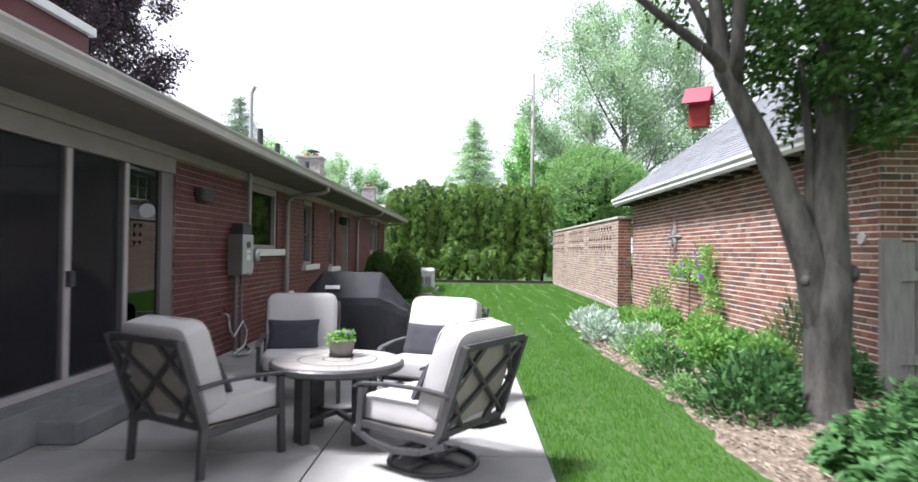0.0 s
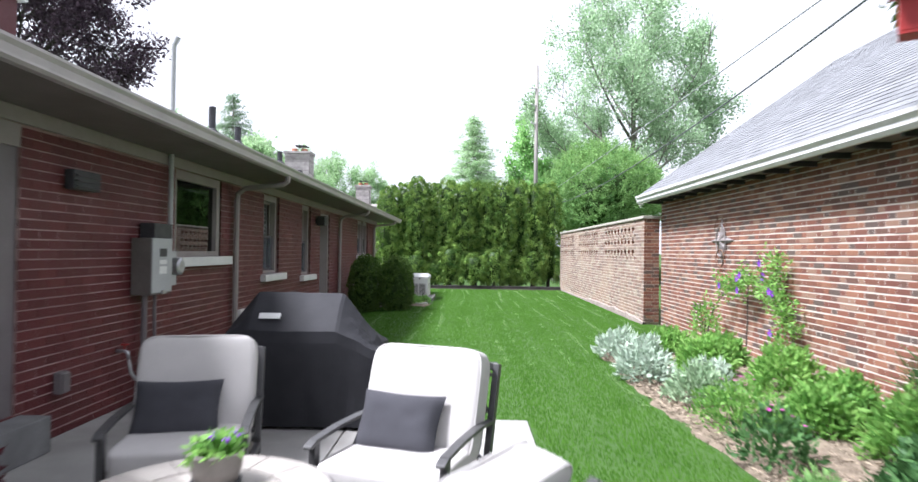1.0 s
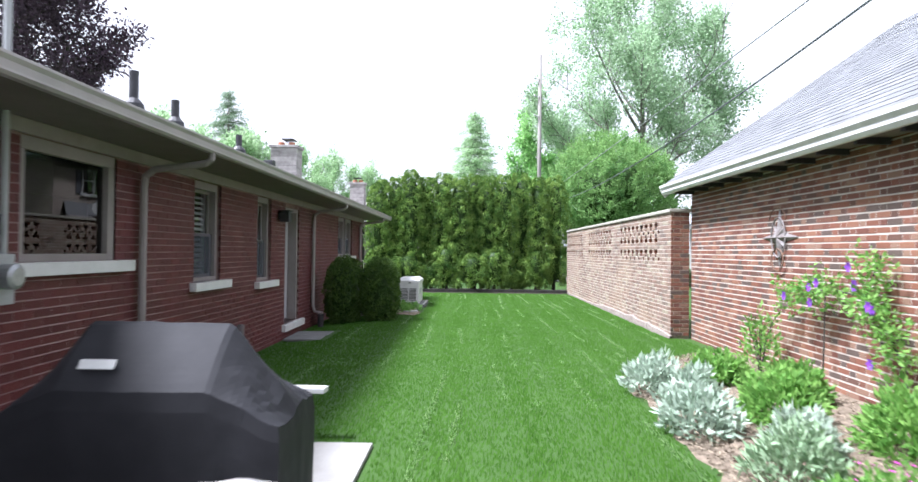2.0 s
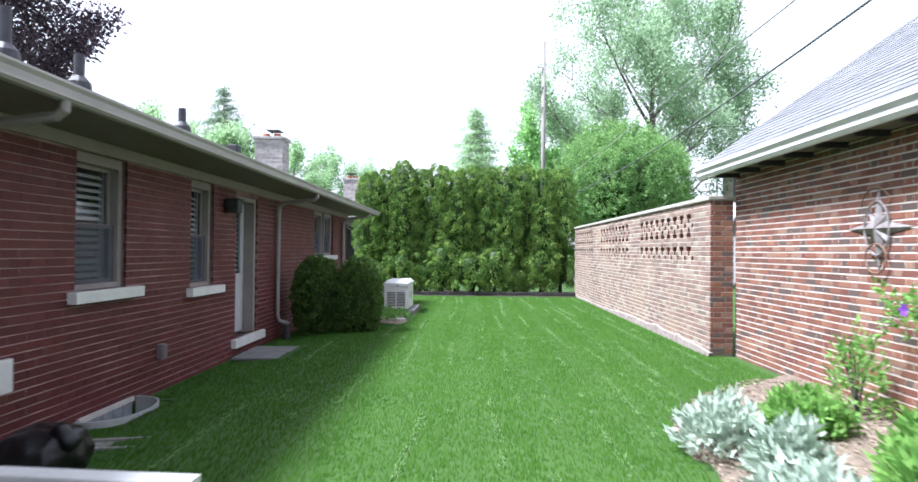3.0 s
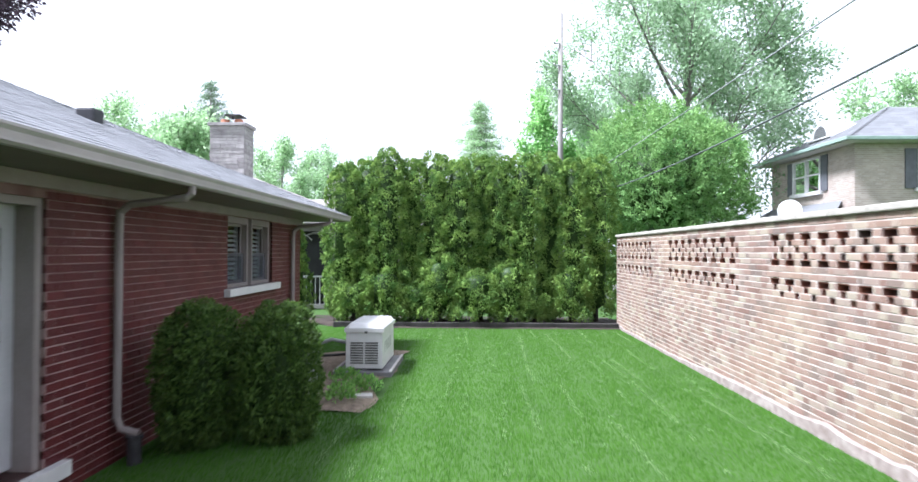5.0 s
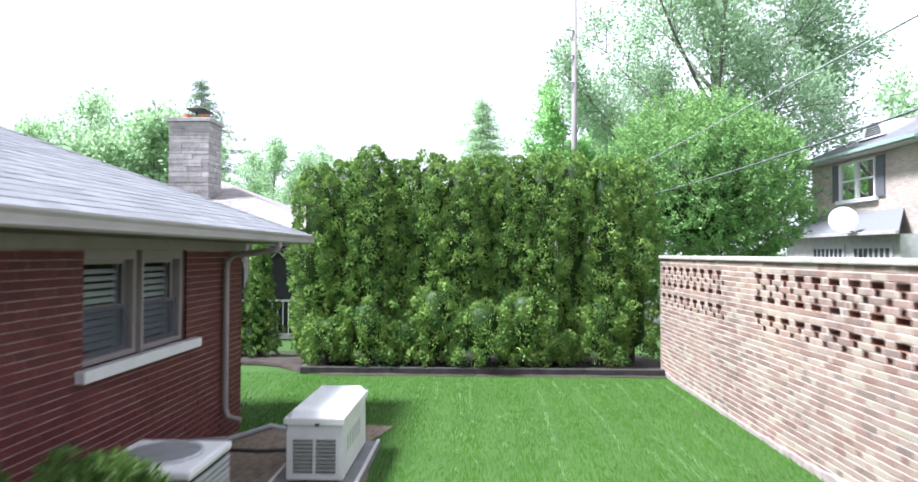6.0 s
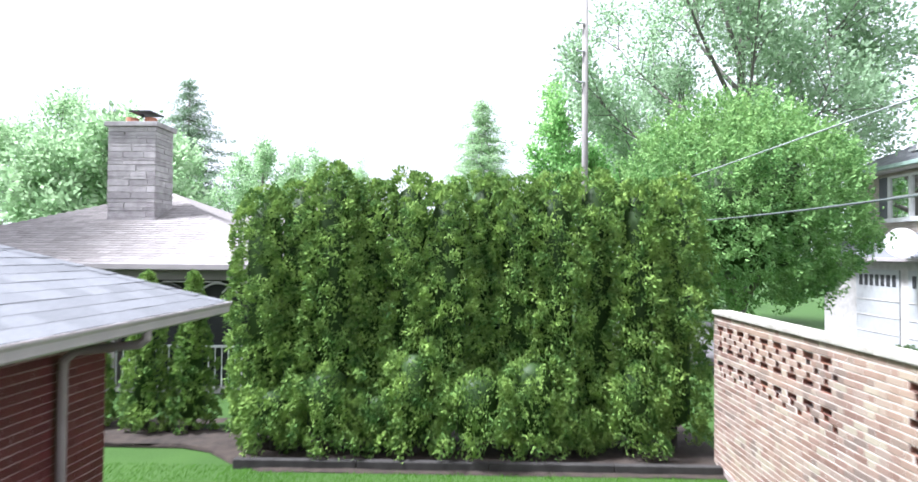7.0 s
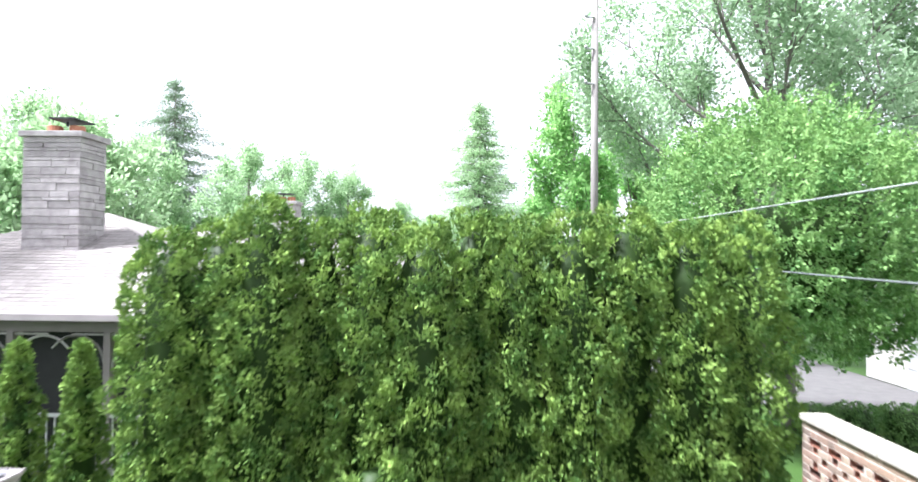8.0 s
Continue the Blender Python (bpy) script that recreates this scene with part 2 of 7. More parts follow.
PINK = material("pink_petal", (0.5, 0.06, 0.36), (0.4, 0.04, 0.28), 30, 0.6, vary=0.2)
CABLE = material("black_cable", (0.03, 0.03, 0.03), (0.02, 0.02, 0.02), 10, 0.6)
SACK = material("black_polythene", (0.012, 0.012, 0.014), (0.009, 0.009, 0.01), 10, 0.35, bump=0.6, bump_scale=25)
CABLE_PALE = material("pale_cable", (0.35, 0.38, 0.36), (0.28, 0.3, 0.29), 10, 0.5)
CABLE_GREY = material("weathered_cable", (0.13, 0.15, 0.14), (0.09, 0.105, 0.1), 10, 0.6)
SCREEN = material("dark_insect_screen", (0.035, 0.036, 0.036), (0.025, 0.026, 0.026), 3, 0.9, bump=0.1)
RUST = material("rusty_iron", (0.230, 0.135, 0.088), (0.121, 0.081, 0.061), 18, 0.8, metal=0.2, bump=0.3)

GRASS = leaf_material("grass_blade", (0.031, 0.085, 0.01), (0.061, 0.142, 0.02), 0.3, 0.85, shine=0.06)
FRESH = leaf_material("fresh_green_leaf", (0.17, 0.38, 0.11), (0.44, 0.7, 0.28), 0.65)
STRAW = leaf_material("dry_grass_blade", (0.1, 0.2, 0.06), (0.22, 0.32, 0.14), 0.3, 0.85, shine=0.06)
HEDGE = leaf_material("arborvitae_leaf", (0.075, 0.165, 0.045), (0.29, 0.43, 0.105), 0.18, 0.75, grain=4.0, speckle=0.08, shine=0.1)
# Near-black leaf tone that stands for shade inside hedge, bushes and round tree.
CORE_SHADE = leaf_material("core_shade_leaf", (0.01, 0.028, 0.008), (0.045, 0.09, 0.018), 0.2)
YEW_TIP = leaf_material("yew_tip_leaf", (0.02, 0.056, 0.016), (0.15, 0.25, 0.05), 0.3, grain=5.0)
DARKLEAF = leaf_material("garden_tree_leaf", (0.025, 0.065, 0.018), (0.085, 0.18, 0.04), 0.35, 0.6, grain=3.0, shine=0.12)
# The next two leaf tones are lightened so that far crowns carry haze.
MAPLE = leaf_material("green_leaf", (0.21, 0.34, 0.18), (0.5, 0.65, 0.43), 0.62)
HAZED_LEAF = leaf_material("haze_paled_leaf", (0.24, 0.4, 0.19), (0.5, 0.66, 0.4), 0.62)
APPLE = leaf_material("shrub_leaf", (0.1, 0.235, 0.075), (0.34, 0.53, 0.19), 0.36, speckle=0.4, shine=0.12)
PURPLE = leaf_material("purple_leaf", (0.045, 0.032, 0.047), (0.12, 0.082, 0.11), 0.4)
# Needle tone lightened and greyed to imitate distant haze.
SPRUCE = leaf_material("hazed_spruce_needle", (0.14, 0.22, 0.13), (0.29, 0.4, 0.26), 0.45)
SILVER = leaf_material("silver_leaf", (0.32, 0.42, 0.32), (0.56, 0.65, 0.54), 0.3, 0.9)
BRIGHT = leaf_material("bright_leaf", (0.1, 0.27, 0.05), (0.31, 0.54, 0.14), 0.5)
SAGE = leaf_material("sage_leaf", (0.2, 0.33, 0.18), (0.4, 0.52, 0.34), 0.3, 0.9)
# Green taken darker to stand for the shade under the garden tree.
HOSTA = leaf_material("hosta_leaf", (0.028, 0.088, 0.028), (0.1, 0.215, 0.068), 0.32)
WINE = leaf_material("wine_leaf", (0.06, 0.012, 0.02), (0.13, 0.03, 0.04), 0.25)


def glass(name, tint=(0.85, 0.9, 0.9), rough=0.0):
    m = bpy.data.materials.new(name)
    m.use_nodes = True
    nt, ln = m.node_tree.nodes, m.node_tree.links
    p = nt["Principled BSDF"]
    p.inputs["Base Color"].default_value = (0.01, 0.01, 0.012, 1)
    p.inputs["Roughness"].default_value, p.inputs["Specular IOR Level"].default_value = rough + 0.02, 0.8
    t, ms, fr = nt.new("ShaderNodeBsdfTransparent"), nt.new("ShaderNodeMixShader"), nt.new("ShaderNodeBsdfGlossy")
    t.inputs["Color"].default_value = (*tint, 1)
    fr.inputs["Roughness"].default_value = 0.01
    lw = nt.new("ShaderNodeFresnel")
    lw.inputs["IOR"].default_value = 1.5
    ln.new(lw.outputs[0], ms.inputs[0])
    ln.new(t.outputs[0], ms.inputs[1])
    ln.new(fr.outputs[0], ms.inputs[2])
    ln.new(ms.outputs[0], nt["Material Output"].inputs[0])
    return m


GLASS = glass("window_glass")
def mesh_screen(name, tone=(0.085, 0.095, 0.12), cover=0.58):
    """Fine grey insect mesh that one can half see through."""
    m = material(name, tone, tuple(c * 0.77 for c in tone), 3, 0.9)
    nt, ln = m.node_tree.nodes, m.node_tree.links
    t, ms = nt.new("ShaderNodeBsdfTransparent"), nt.new("ShaderNodeMixShader")
    ms.inputs[0].default_value = cover
    ln.new(t.outputs[0], ms.inputs[1])
    ln.new(nt["Principled BSDF"].outputs[0], ms.inputs[2])
    ln.new(ms.outputs[0], nt["Material Output"].inputs[0])
    return m


INSECT_MESH = mesh_screen("insect_mesh")
DOOR_MESH = mesh_screen("dark_door_mesh", (0.016, 0.0155, 0.02), 0.62)
GREYGLASS = material("grey_glass_block", (0.3, 0.32, 0.34), (0.2, 0.22, 0.24), 12, 0.2)
GLASS_DARK = glass("tinted_door_glass", (0.16, 0.16, 0.17))


# ---- mesh tools ----
class Mesh:
    """Collects vertices and faces of one part."""

    def __init__(self):
        self.v, self.f = [], []

    def add(self, verts, faces):
        k = len(self.v)
        self.v += [tuple(p) for p in verts]
        self.f += [tuple(i + k for i in q) for q in faces]
        return self

    def box(self, a, b, m=None):
        """A box between two corners, turned by m."""
        (x0, y0, z0), (x1, y1, z1) = a, b
        vs = [(x0, y0, z0), (x1, y0, z0), (x1, y1, z0), (x0, y1, z0), (x0, y0, z1), (x1, y0, z1), (x1, y1, z1), (x0, y1, z1)]
        if m is not None:
            vs = [m @ Vector(p) for p in vs]
        return self.add(vs, [(0, 3, 2, 1), (4, 5, 6, 7), (0, 1, 5, 4), (1, 2, 6, 5), (2, 3, 7, 6), (3, 0, 4, 7)])

    def tube(self, pts, radii, n=10, caps=True, squash=None):
        """A round bar along points, with a radius at each."""
        pts = [Vector(p) for p in pts]
        radii = radii if hasattr(radii, "__len__") else [radii] * len(pts)
        rings, side = [], None
        for i, p in enumerate(pts):
            d = (pts[min(i + 1, len(pts) - 1)] - pts[max(i - 1, 0)]).normalized()
            if side is None:
                side = d.cross(Vector((0, 0, 1)) if abs(d.z) < 0.9 else Vector((1, 0, 0))).normalized()
            side = (side - d * side.dot(d)).normalized()
            up = d.cross(side)
            w, h = (radii[i] * squash[0], radii[i] * squash[1]) if squash else (radii[i], radii[i])
            rings.append([p + side * w * math.cos(2 * math.pi * j / n) + up * h * math.sin(2 * math.pi * j / n) for j in range(n)])
        vs = [q for r in rings for q in r]
        fs = [(i * n + j, i * n + (j + 1) % n, (i + 1) * n + (j + 1) % n, (i + 1) * n + j) for i in range(len(pts) - 1) for j in range(n)]
        if caps:
            fs += [tuple(reversed(range(n))), tuple(range((len(pts) - 1) * n, len(pts) * n))]
        return self.add(vs, fs)

    def lathe(self, profile, n=24, at=(0, 0, 0)):
        """A turned shape from (radius, height) pairs."""
        vs = [(at[0] + r * math.cos(2 * math.pi * j / n), at[1] + r * math.sin(2 * math.pi * j / n), at[2] + z) for r, z in profile for j in range(n)]
        fs = [(i * n + j, i * n + (j + 1) % n, (i + 1) * n + (j + 1) % n, (i + 1) * n + j) for i in range(len(profile) - 1) for j in range(n)]
        fs += [tuple(reversed(range(n))), tuple(range((len(profile) - 1) * n, len(profile) * n))]
        return self.add(vs, fs)

    def bar(self, p, q, w, h):
        """A flat bar of width w (level) and height h from p to q."""
        p, q = Vector(p), Vector(q)
        d = (q - p).normalized()
        s = d.cross(Vector((0, 0, 1)))
        s = s.normalized() if s.length > 0.01 else Vector((1, 0, 0))
        u = s.cross(d)
        vs = [e + s * a * w / 2 + u * b * h / 2 for e in (p, q) for a, b in ((-1, -1), (1, -1), (1, 1), (-1, 1))]
        return self.add(vs, [(3, 2, 1, 0), (4, 5, 6, 7), (0, 1, 5, 4), (1, 2, 6, 5), (2, 3, 7, 6), (3, 0, 4, 7)])

    def puff(self, size, m=None, power=0.35, n=22, wrinkle=0.0, seed=0.0):
        """A stuffed cushion: a rounded, slightly creased box."""
        k = len(self.v)
        vs, fs = [], []
        for i in range(n + 1):
            a = -math.pi / 2 + math.pi * i / n
            for j in range(n * 2):
                b = math.pi * j / n
                g = lambda w, e: math.copysign(abs(w) ** e, w)
                p = Vector((g(math.cos(a), power) * g(math.cos(b), power) * size[0] / 2, g(math.cos(a), power) * g(math.sin(b), power) * size[1] / 2, g(math.sin(a), power) * size[2] / 2))
                if wrinkle:
                    q = p * 9 + Vector((seed, seed * 2, 0))
                    p += p.normalized() * noise.noise(q) * wrinkle
                vs.append(m @ p if m is not None else p)
        for i in range(n):
            for j in range(n * 2):
                fs.append((i * n * 2 + j, i * n * 2 + (j + 1) % (n * 2), (i + 1) * n * 2 + (j + 1) % (n * 2), (i + 1) * n * 2 + j))
        return self.add(vs, fs)

    def done(self, name, mat, bevel=0.0, smooth=False):
        me = bpy.data.meshes.new(name)
        me.from_pydata(self.v, [], self.f)
        if bevel:
            bm = bmesh.new()
            bm.from_mesh(me)
            sharp = [e for e in bm.edges if len(e.link_faces) == 2 and e.calc_face_angle(0) > 0.6]
            bmesh.ops.bevel(bm, geom=sharp, offset=bevel, segments=2, affect="EDGES", profile=0.6)
            bm.to_mesh(me)
            bm.free()
        if smooth:
            me.polygons.foreach_set("use_smooth", [True] * len(me.polygons))
        me.materials.append(mat)
        return me


def thing(name, label, category, at=(0, 0, 0), turn=0.0, group="", kind=""):
    """An Empty that holds a thing's parts."""
    ob = new(name)
    ob.empty_display_size = 0.1
    ob.matrix_basis = pose(*at, 0, 0, turn)
    return tagged(ob, label, category, group, kind)


def part(name, mesh, mat, parent, label="", bevel=0.0, smooth=False, at=None, kind=""):
    """One mesh object under a thing or under a part."""
    me = mesh.done(name, mat, bevel, smooth) if isinstance(mesh, Mesh) else mesh
    ob = new(name, me)
    ob.parent = parent
    if at is not None:
        ob.matrix_basis = at
    return tagged(ob, label, kind=kind)


def solid(name, mesh, mat, label, category, at=None, bevel=0.0, smooth=False, group="", kind=""):
    """A thing of one mesh."""
    me = mesh.done(name, mat, bevel, smooth) if isinstance(mesh, Mesh) else mesh
    ob = new(name, me)
    if at is not None:
        ob.matrix_basis = at
    return tagged(ob, label, category, group, kind)


def quick(name, verts, per, mat):
    """A mesh of loose polygons with `per` corners each, from an array."""
    verts = np.asarray(verts, dtype=np.float32).reshape(-1, 3)
    count = len(verts) // per
    me = bpy.data.meshes.new(name)
    me.vertices.add(len(verts))
    me.vertices.foreach_set("co", verts.ravel())
    me.loops.add(len(verts))
    me.loops.foreach_set("vertex_index", np.arange(len(verts), dtype=np.int32))
    me.polygons.add(count)
    me.polygons.foreach_set("loop_start", np.arange(count, dtype=np.int32) * per)
    me.polygons.foreach_set("loop_total", np.full(count, per, dtype=np.int32))
    me.update(calc_edges=True)
    me.materials.append(mat)
    return me


def leaves(rng, pts, out, length, width, spread=0.6, droop=0.0):
    """Pointed leaves at pts that look along out, more or less."""
    n = len(pts)
    d = out + rng.normal(0, spread, (n, 3))
    d[:, 2] -= droop
    d /= np.linalg.norm(d, axis=1)[:, None] + 1e-6
    s = np.cross(d, rng.normal(0, 1, (n, 3)))
    s /= np.linalg.norm(s, axis=1)[:, None] + 1e-6
    ln = (length * rng.uniform(0.6, 1.3, n))[:, None]
    wd = (width * rng.uniform(0.6, 1.3, n))[:, None]
    mid = pts + d * ln * 0.45
    nrm = np.cross(d, s) * ln * 0.12
    return np.stack([pts, mid + s * wd / 2 + nrm, pts + d * ln, mid - s * wd / 2 + nrm], axis=1)


def round_leaves(rng, pts, out, length, width, spread=0.5, droop=0.2):
    """Broad rounded leaves, arching over at the tip."""
    n = len(pts)
    d = out + rng.normal(0, spread, (n, 3))
    d /= np.linalg.norm(d, axis=1)[:, None] + 1e-6
    s = np.cross(d, np.array([0, 0, 1.0]) + rng.normal(0, 0.3, (n, 3)))
    s /= np.linalg.norm(s, axis=1)[:, None] + 1e-6
    up = np.cross(s, d)
    ln = (length * rng.uniform(0.55, 1.3, n))[:, None]
    wd = (width * rng.uniform(0.6, 1.25, n))[:, None] / 2
    fall = np.zeros((n, 3))
    fall[:, 2] = -droop
    rows = []
    for f, w in ((0.0, 0.12), (0.2, 0.75), (0.5, 1.0), (0.8, 0.62), (1.0, 0.0)):
        mid = pts + d * ln * f + fall * ln * f * f
        rows.append((mid + s * wd * w + up * wd * w * 0.25, mid, mid - s * wd * w + up * wd * w * 0.25))
    quads = []
    for a, b in zip(rows, rows[1:]):
        quads += [np.stack([a[0], b[0], b[1], a[1]], 1), np.stack([a[1], b[1], b[2], a[2]], 1)]
    return np.concatenate(quads)


# ---- brickwork ----
CH = 0.0697


def core(parent, name, origin, along, outward, length, height, thick, openings, mat, z_steps=(), u_steps=()):
    """The mortar body of a wall, with openings that go right through."""
    us = sorted({0.0, length, *u_steps, *(min(max(o[k], 0), length) for o in openings for k in (0, 1))})
    zs = sorted({0.0, height, *z_steps, *(min(max(o[k], 0), height) for o in openings for k in (2, 3))})
    full = lambda i, j: 0 <= i < len(us) - 1 and 0 <= j < len(zs) - 1 and not any(o[0] - 1e-4 < (us[i] + us[i + 1]) / 2 < o[1] and o[2] < (zs[j] + zs[j + 1]) / 2 < o[3] for o in openings)
    o, a, n = Vector(origin), Vector(along), Vector(outward)
    P = lambda u, z, d: o + a * u + Vector((0, 0, z)) + n * d
    m = Mesh()
    quad = lambda *ps: m.add(ps, [(0, 1, 2, 3)])
    for i in range(len(us) - 1):
        for j in range(len(zs) - 1):
            if not full(i, j):
                continue
            u0, u1, z0, z1 = us[i], us[i + 1], zs[j], zs[j + 1]
            quad(P(u0, z0, 0), P(u1, z0, 0), P(u1, z1, 0), P(u0, z1, 0))
            quad(P(u1, z0, -thick), P(u0, z0, -thick), P(u0, z1, -thick), P(u1, z1, -thick))
            if not full(i - 1, j):
                quad(P(u0, z0, -thick), P(u0, z0, 0), P(u0, z1, 0), P(u0, z1, -thick))
            if not full(i + 1, j):
                quad(P(u1, z0, 0), P(u1, z0, -thick), P(u1, z1, -thick), P(u1, z1, 0))
            if not full(i, j - 1):
                quad(P(u0, z0, -thick), P(u1, z0, -thick), P(u1, z0, 0), P(u0, z0, 0))
            if not full(i, j + 1):
                quad(P(u0, z1, 0), P(u1, z1, 0), P(u1, z1, -thick), P(u0, z1, -thick))
    return part(name, m, mat, parent)


def brick_block(w, h, d):
    """One brick, its face towards -y, with a small arris."""
    e = 0.004
    x0, x1, z0, z1 = -w / 2, w / 2, -h / 2, h / 2
    return ([(x0, d, z0), (x1, d, z0), (x1, d, z1), (x0, d, z1), (x0, e, z0), (x1, e, z0), (x1, e, z1), (x0, e, z1),
             (x0 + e, 0, z0 + e), (x1 - e, 0, z0 + e), (x1 - e, 0, z1 - e), (x0 + e, 0, z1 - e)],
            [(0, 1, 5, 4), (1, 2, 6, 5), (2, 3, 7, 6), (3, 0, 4, 7), (4, 5, 9, 8), (5, 6, 10, 9), (6, 7, 11, 10), (7, 4, 8, 11), (8, 9, 10, 11)])


def lay(parent, origin, along, outward, length, courses, bond, openings, mat, near, seed, bed=0.011, head=0.009, proud=0.007, deep=0.03, first=0):
    """Bricks on the face of a wall. The pieces within `near` (u0, u1, z0, z1) are objects, the rest is one mesh."""
    rng = random.Random(seed)
    o, a, n = Vector(origin), Vector(along).normalized(), Vector(outward).normalized()
    turn = Matrix((a, -n, Vector((0, 0, 1)))).transposed().to_4x4()
    rest, shared, made = Mesh(), {}, 0
    S, H = 0.2, 0.097
    for c in range(courses):
        z = c * CH
        cells, u, k = [], 0.0, 0
        if (c + first) % 2:
            u = -0.5 * (S + head) if bond == "stretcher" else 0.5 * (S - H) - S - head
        while u < length:
            w = S if bond == "stretcher" or k % 2 == 0 else H
            cells.append((u, u + w))
            u += w + head
            k += 1
        for u0, u1 in cells:
            spans = [(max(u0, 0.0), min(u1, length))]
            for p0, p1, q0, q1 in openings:
                if z + CH - bed > q0 + 0.002 and z < q1 - 0.002:
                    spans = [s for t0, t1 in spans for s in ((t0, min(t1, p0)), (max(t0, p1), t1)) if s[1] - s[0] > 0.015]
            for t0, t1 in spans:
                w = t1 - t0
                if w < 0.02:
                    continue
                out = proud + rng.uniform(-0.002, 0.002)
                at = Matrix.Translation(o + a * (t0 + w / 2) + Vector((0, 0, z + CH / 2)) + n * out) @ turn
                whole = abs(w - S) < 1e-4 or abs(w - H) < 1e-4
                if whole and made < 300 and near[0] <= t0 and t1 <= near[1] and near[2] <= z <= near[3]:
                    if round(w, 3) not in shared:
                        b = Mesh().add(*brick_block(w, CH - bed, deep))
                        shared[round(w, 3)] = b.done("brick", mat)
                    ob = new("brick", shared[round(w, 3)])
                    ob.parent, ob.matrix_basis = parent, at
                    made += 1
                else:
                    vs, fs = brick_block(w, CH - bed, deep)
                    rest.add([at @ Vector(p) for p in vs], fs)
    if rest.v:
        part("brickwork", rest, mat, parent, kind="stuff")


# ---- ground ----
def ground_height(x, y):
    dip = max(0.0, min(1.0, (-1.5 - x) / 1.2)) * max(0.0, min(1.0, (y - 8.5) / 1.5)) * max(0.0, min(1.0, (24.5 - y) / 1.5))
    pit = 0.3 if -2.9 < x < -2.425 and 11.51 < y < 12.49 else 0.0
    return -0.03 - 0.11 * dip - pit


def build_ground():
    xs = [-3000, -400, -80, -30, -12, -6] + sorted([-4 + 0.25 * i for i in range(41)] + [-2.43, -2.42]) + [8, 12, 20, 40, 90, 400, 3000]
    ys = [-3000, -300, -60, -20, -8, -3] + sorted([0.5 * i for i in range(60)] + [11.505, 11.515, 12.485, 12.495]) + [32, 36, 45, 60, 90, 160, 400, 3000]
    m = Mesh()
    vs = [(x, y, ground_height(x, y)) for y in ys for x in xs]
    w = len(xs)
    m.add(vs, [(j * w + i, j * w + i + 1, (j + 1) * w + i + 1, (j + 1) * w + i) for j in range(len(ys) - 1) for i in range(w - 1)])
    solid("ground", m, TURF, "green turf ground that runs on to the horizon", "ground", smooth=True, kind="structure")


build_ground()


def in_bed(x, y):
    """The flower bed along the garage."""
    edge = 2.03 + 0.04 * math.sin(y * 1.3)
    if y > 10.8:
        edge += ((y - 10.8) / 2.6) ** 2 * 1.9
    return x > edge and y < 13.4


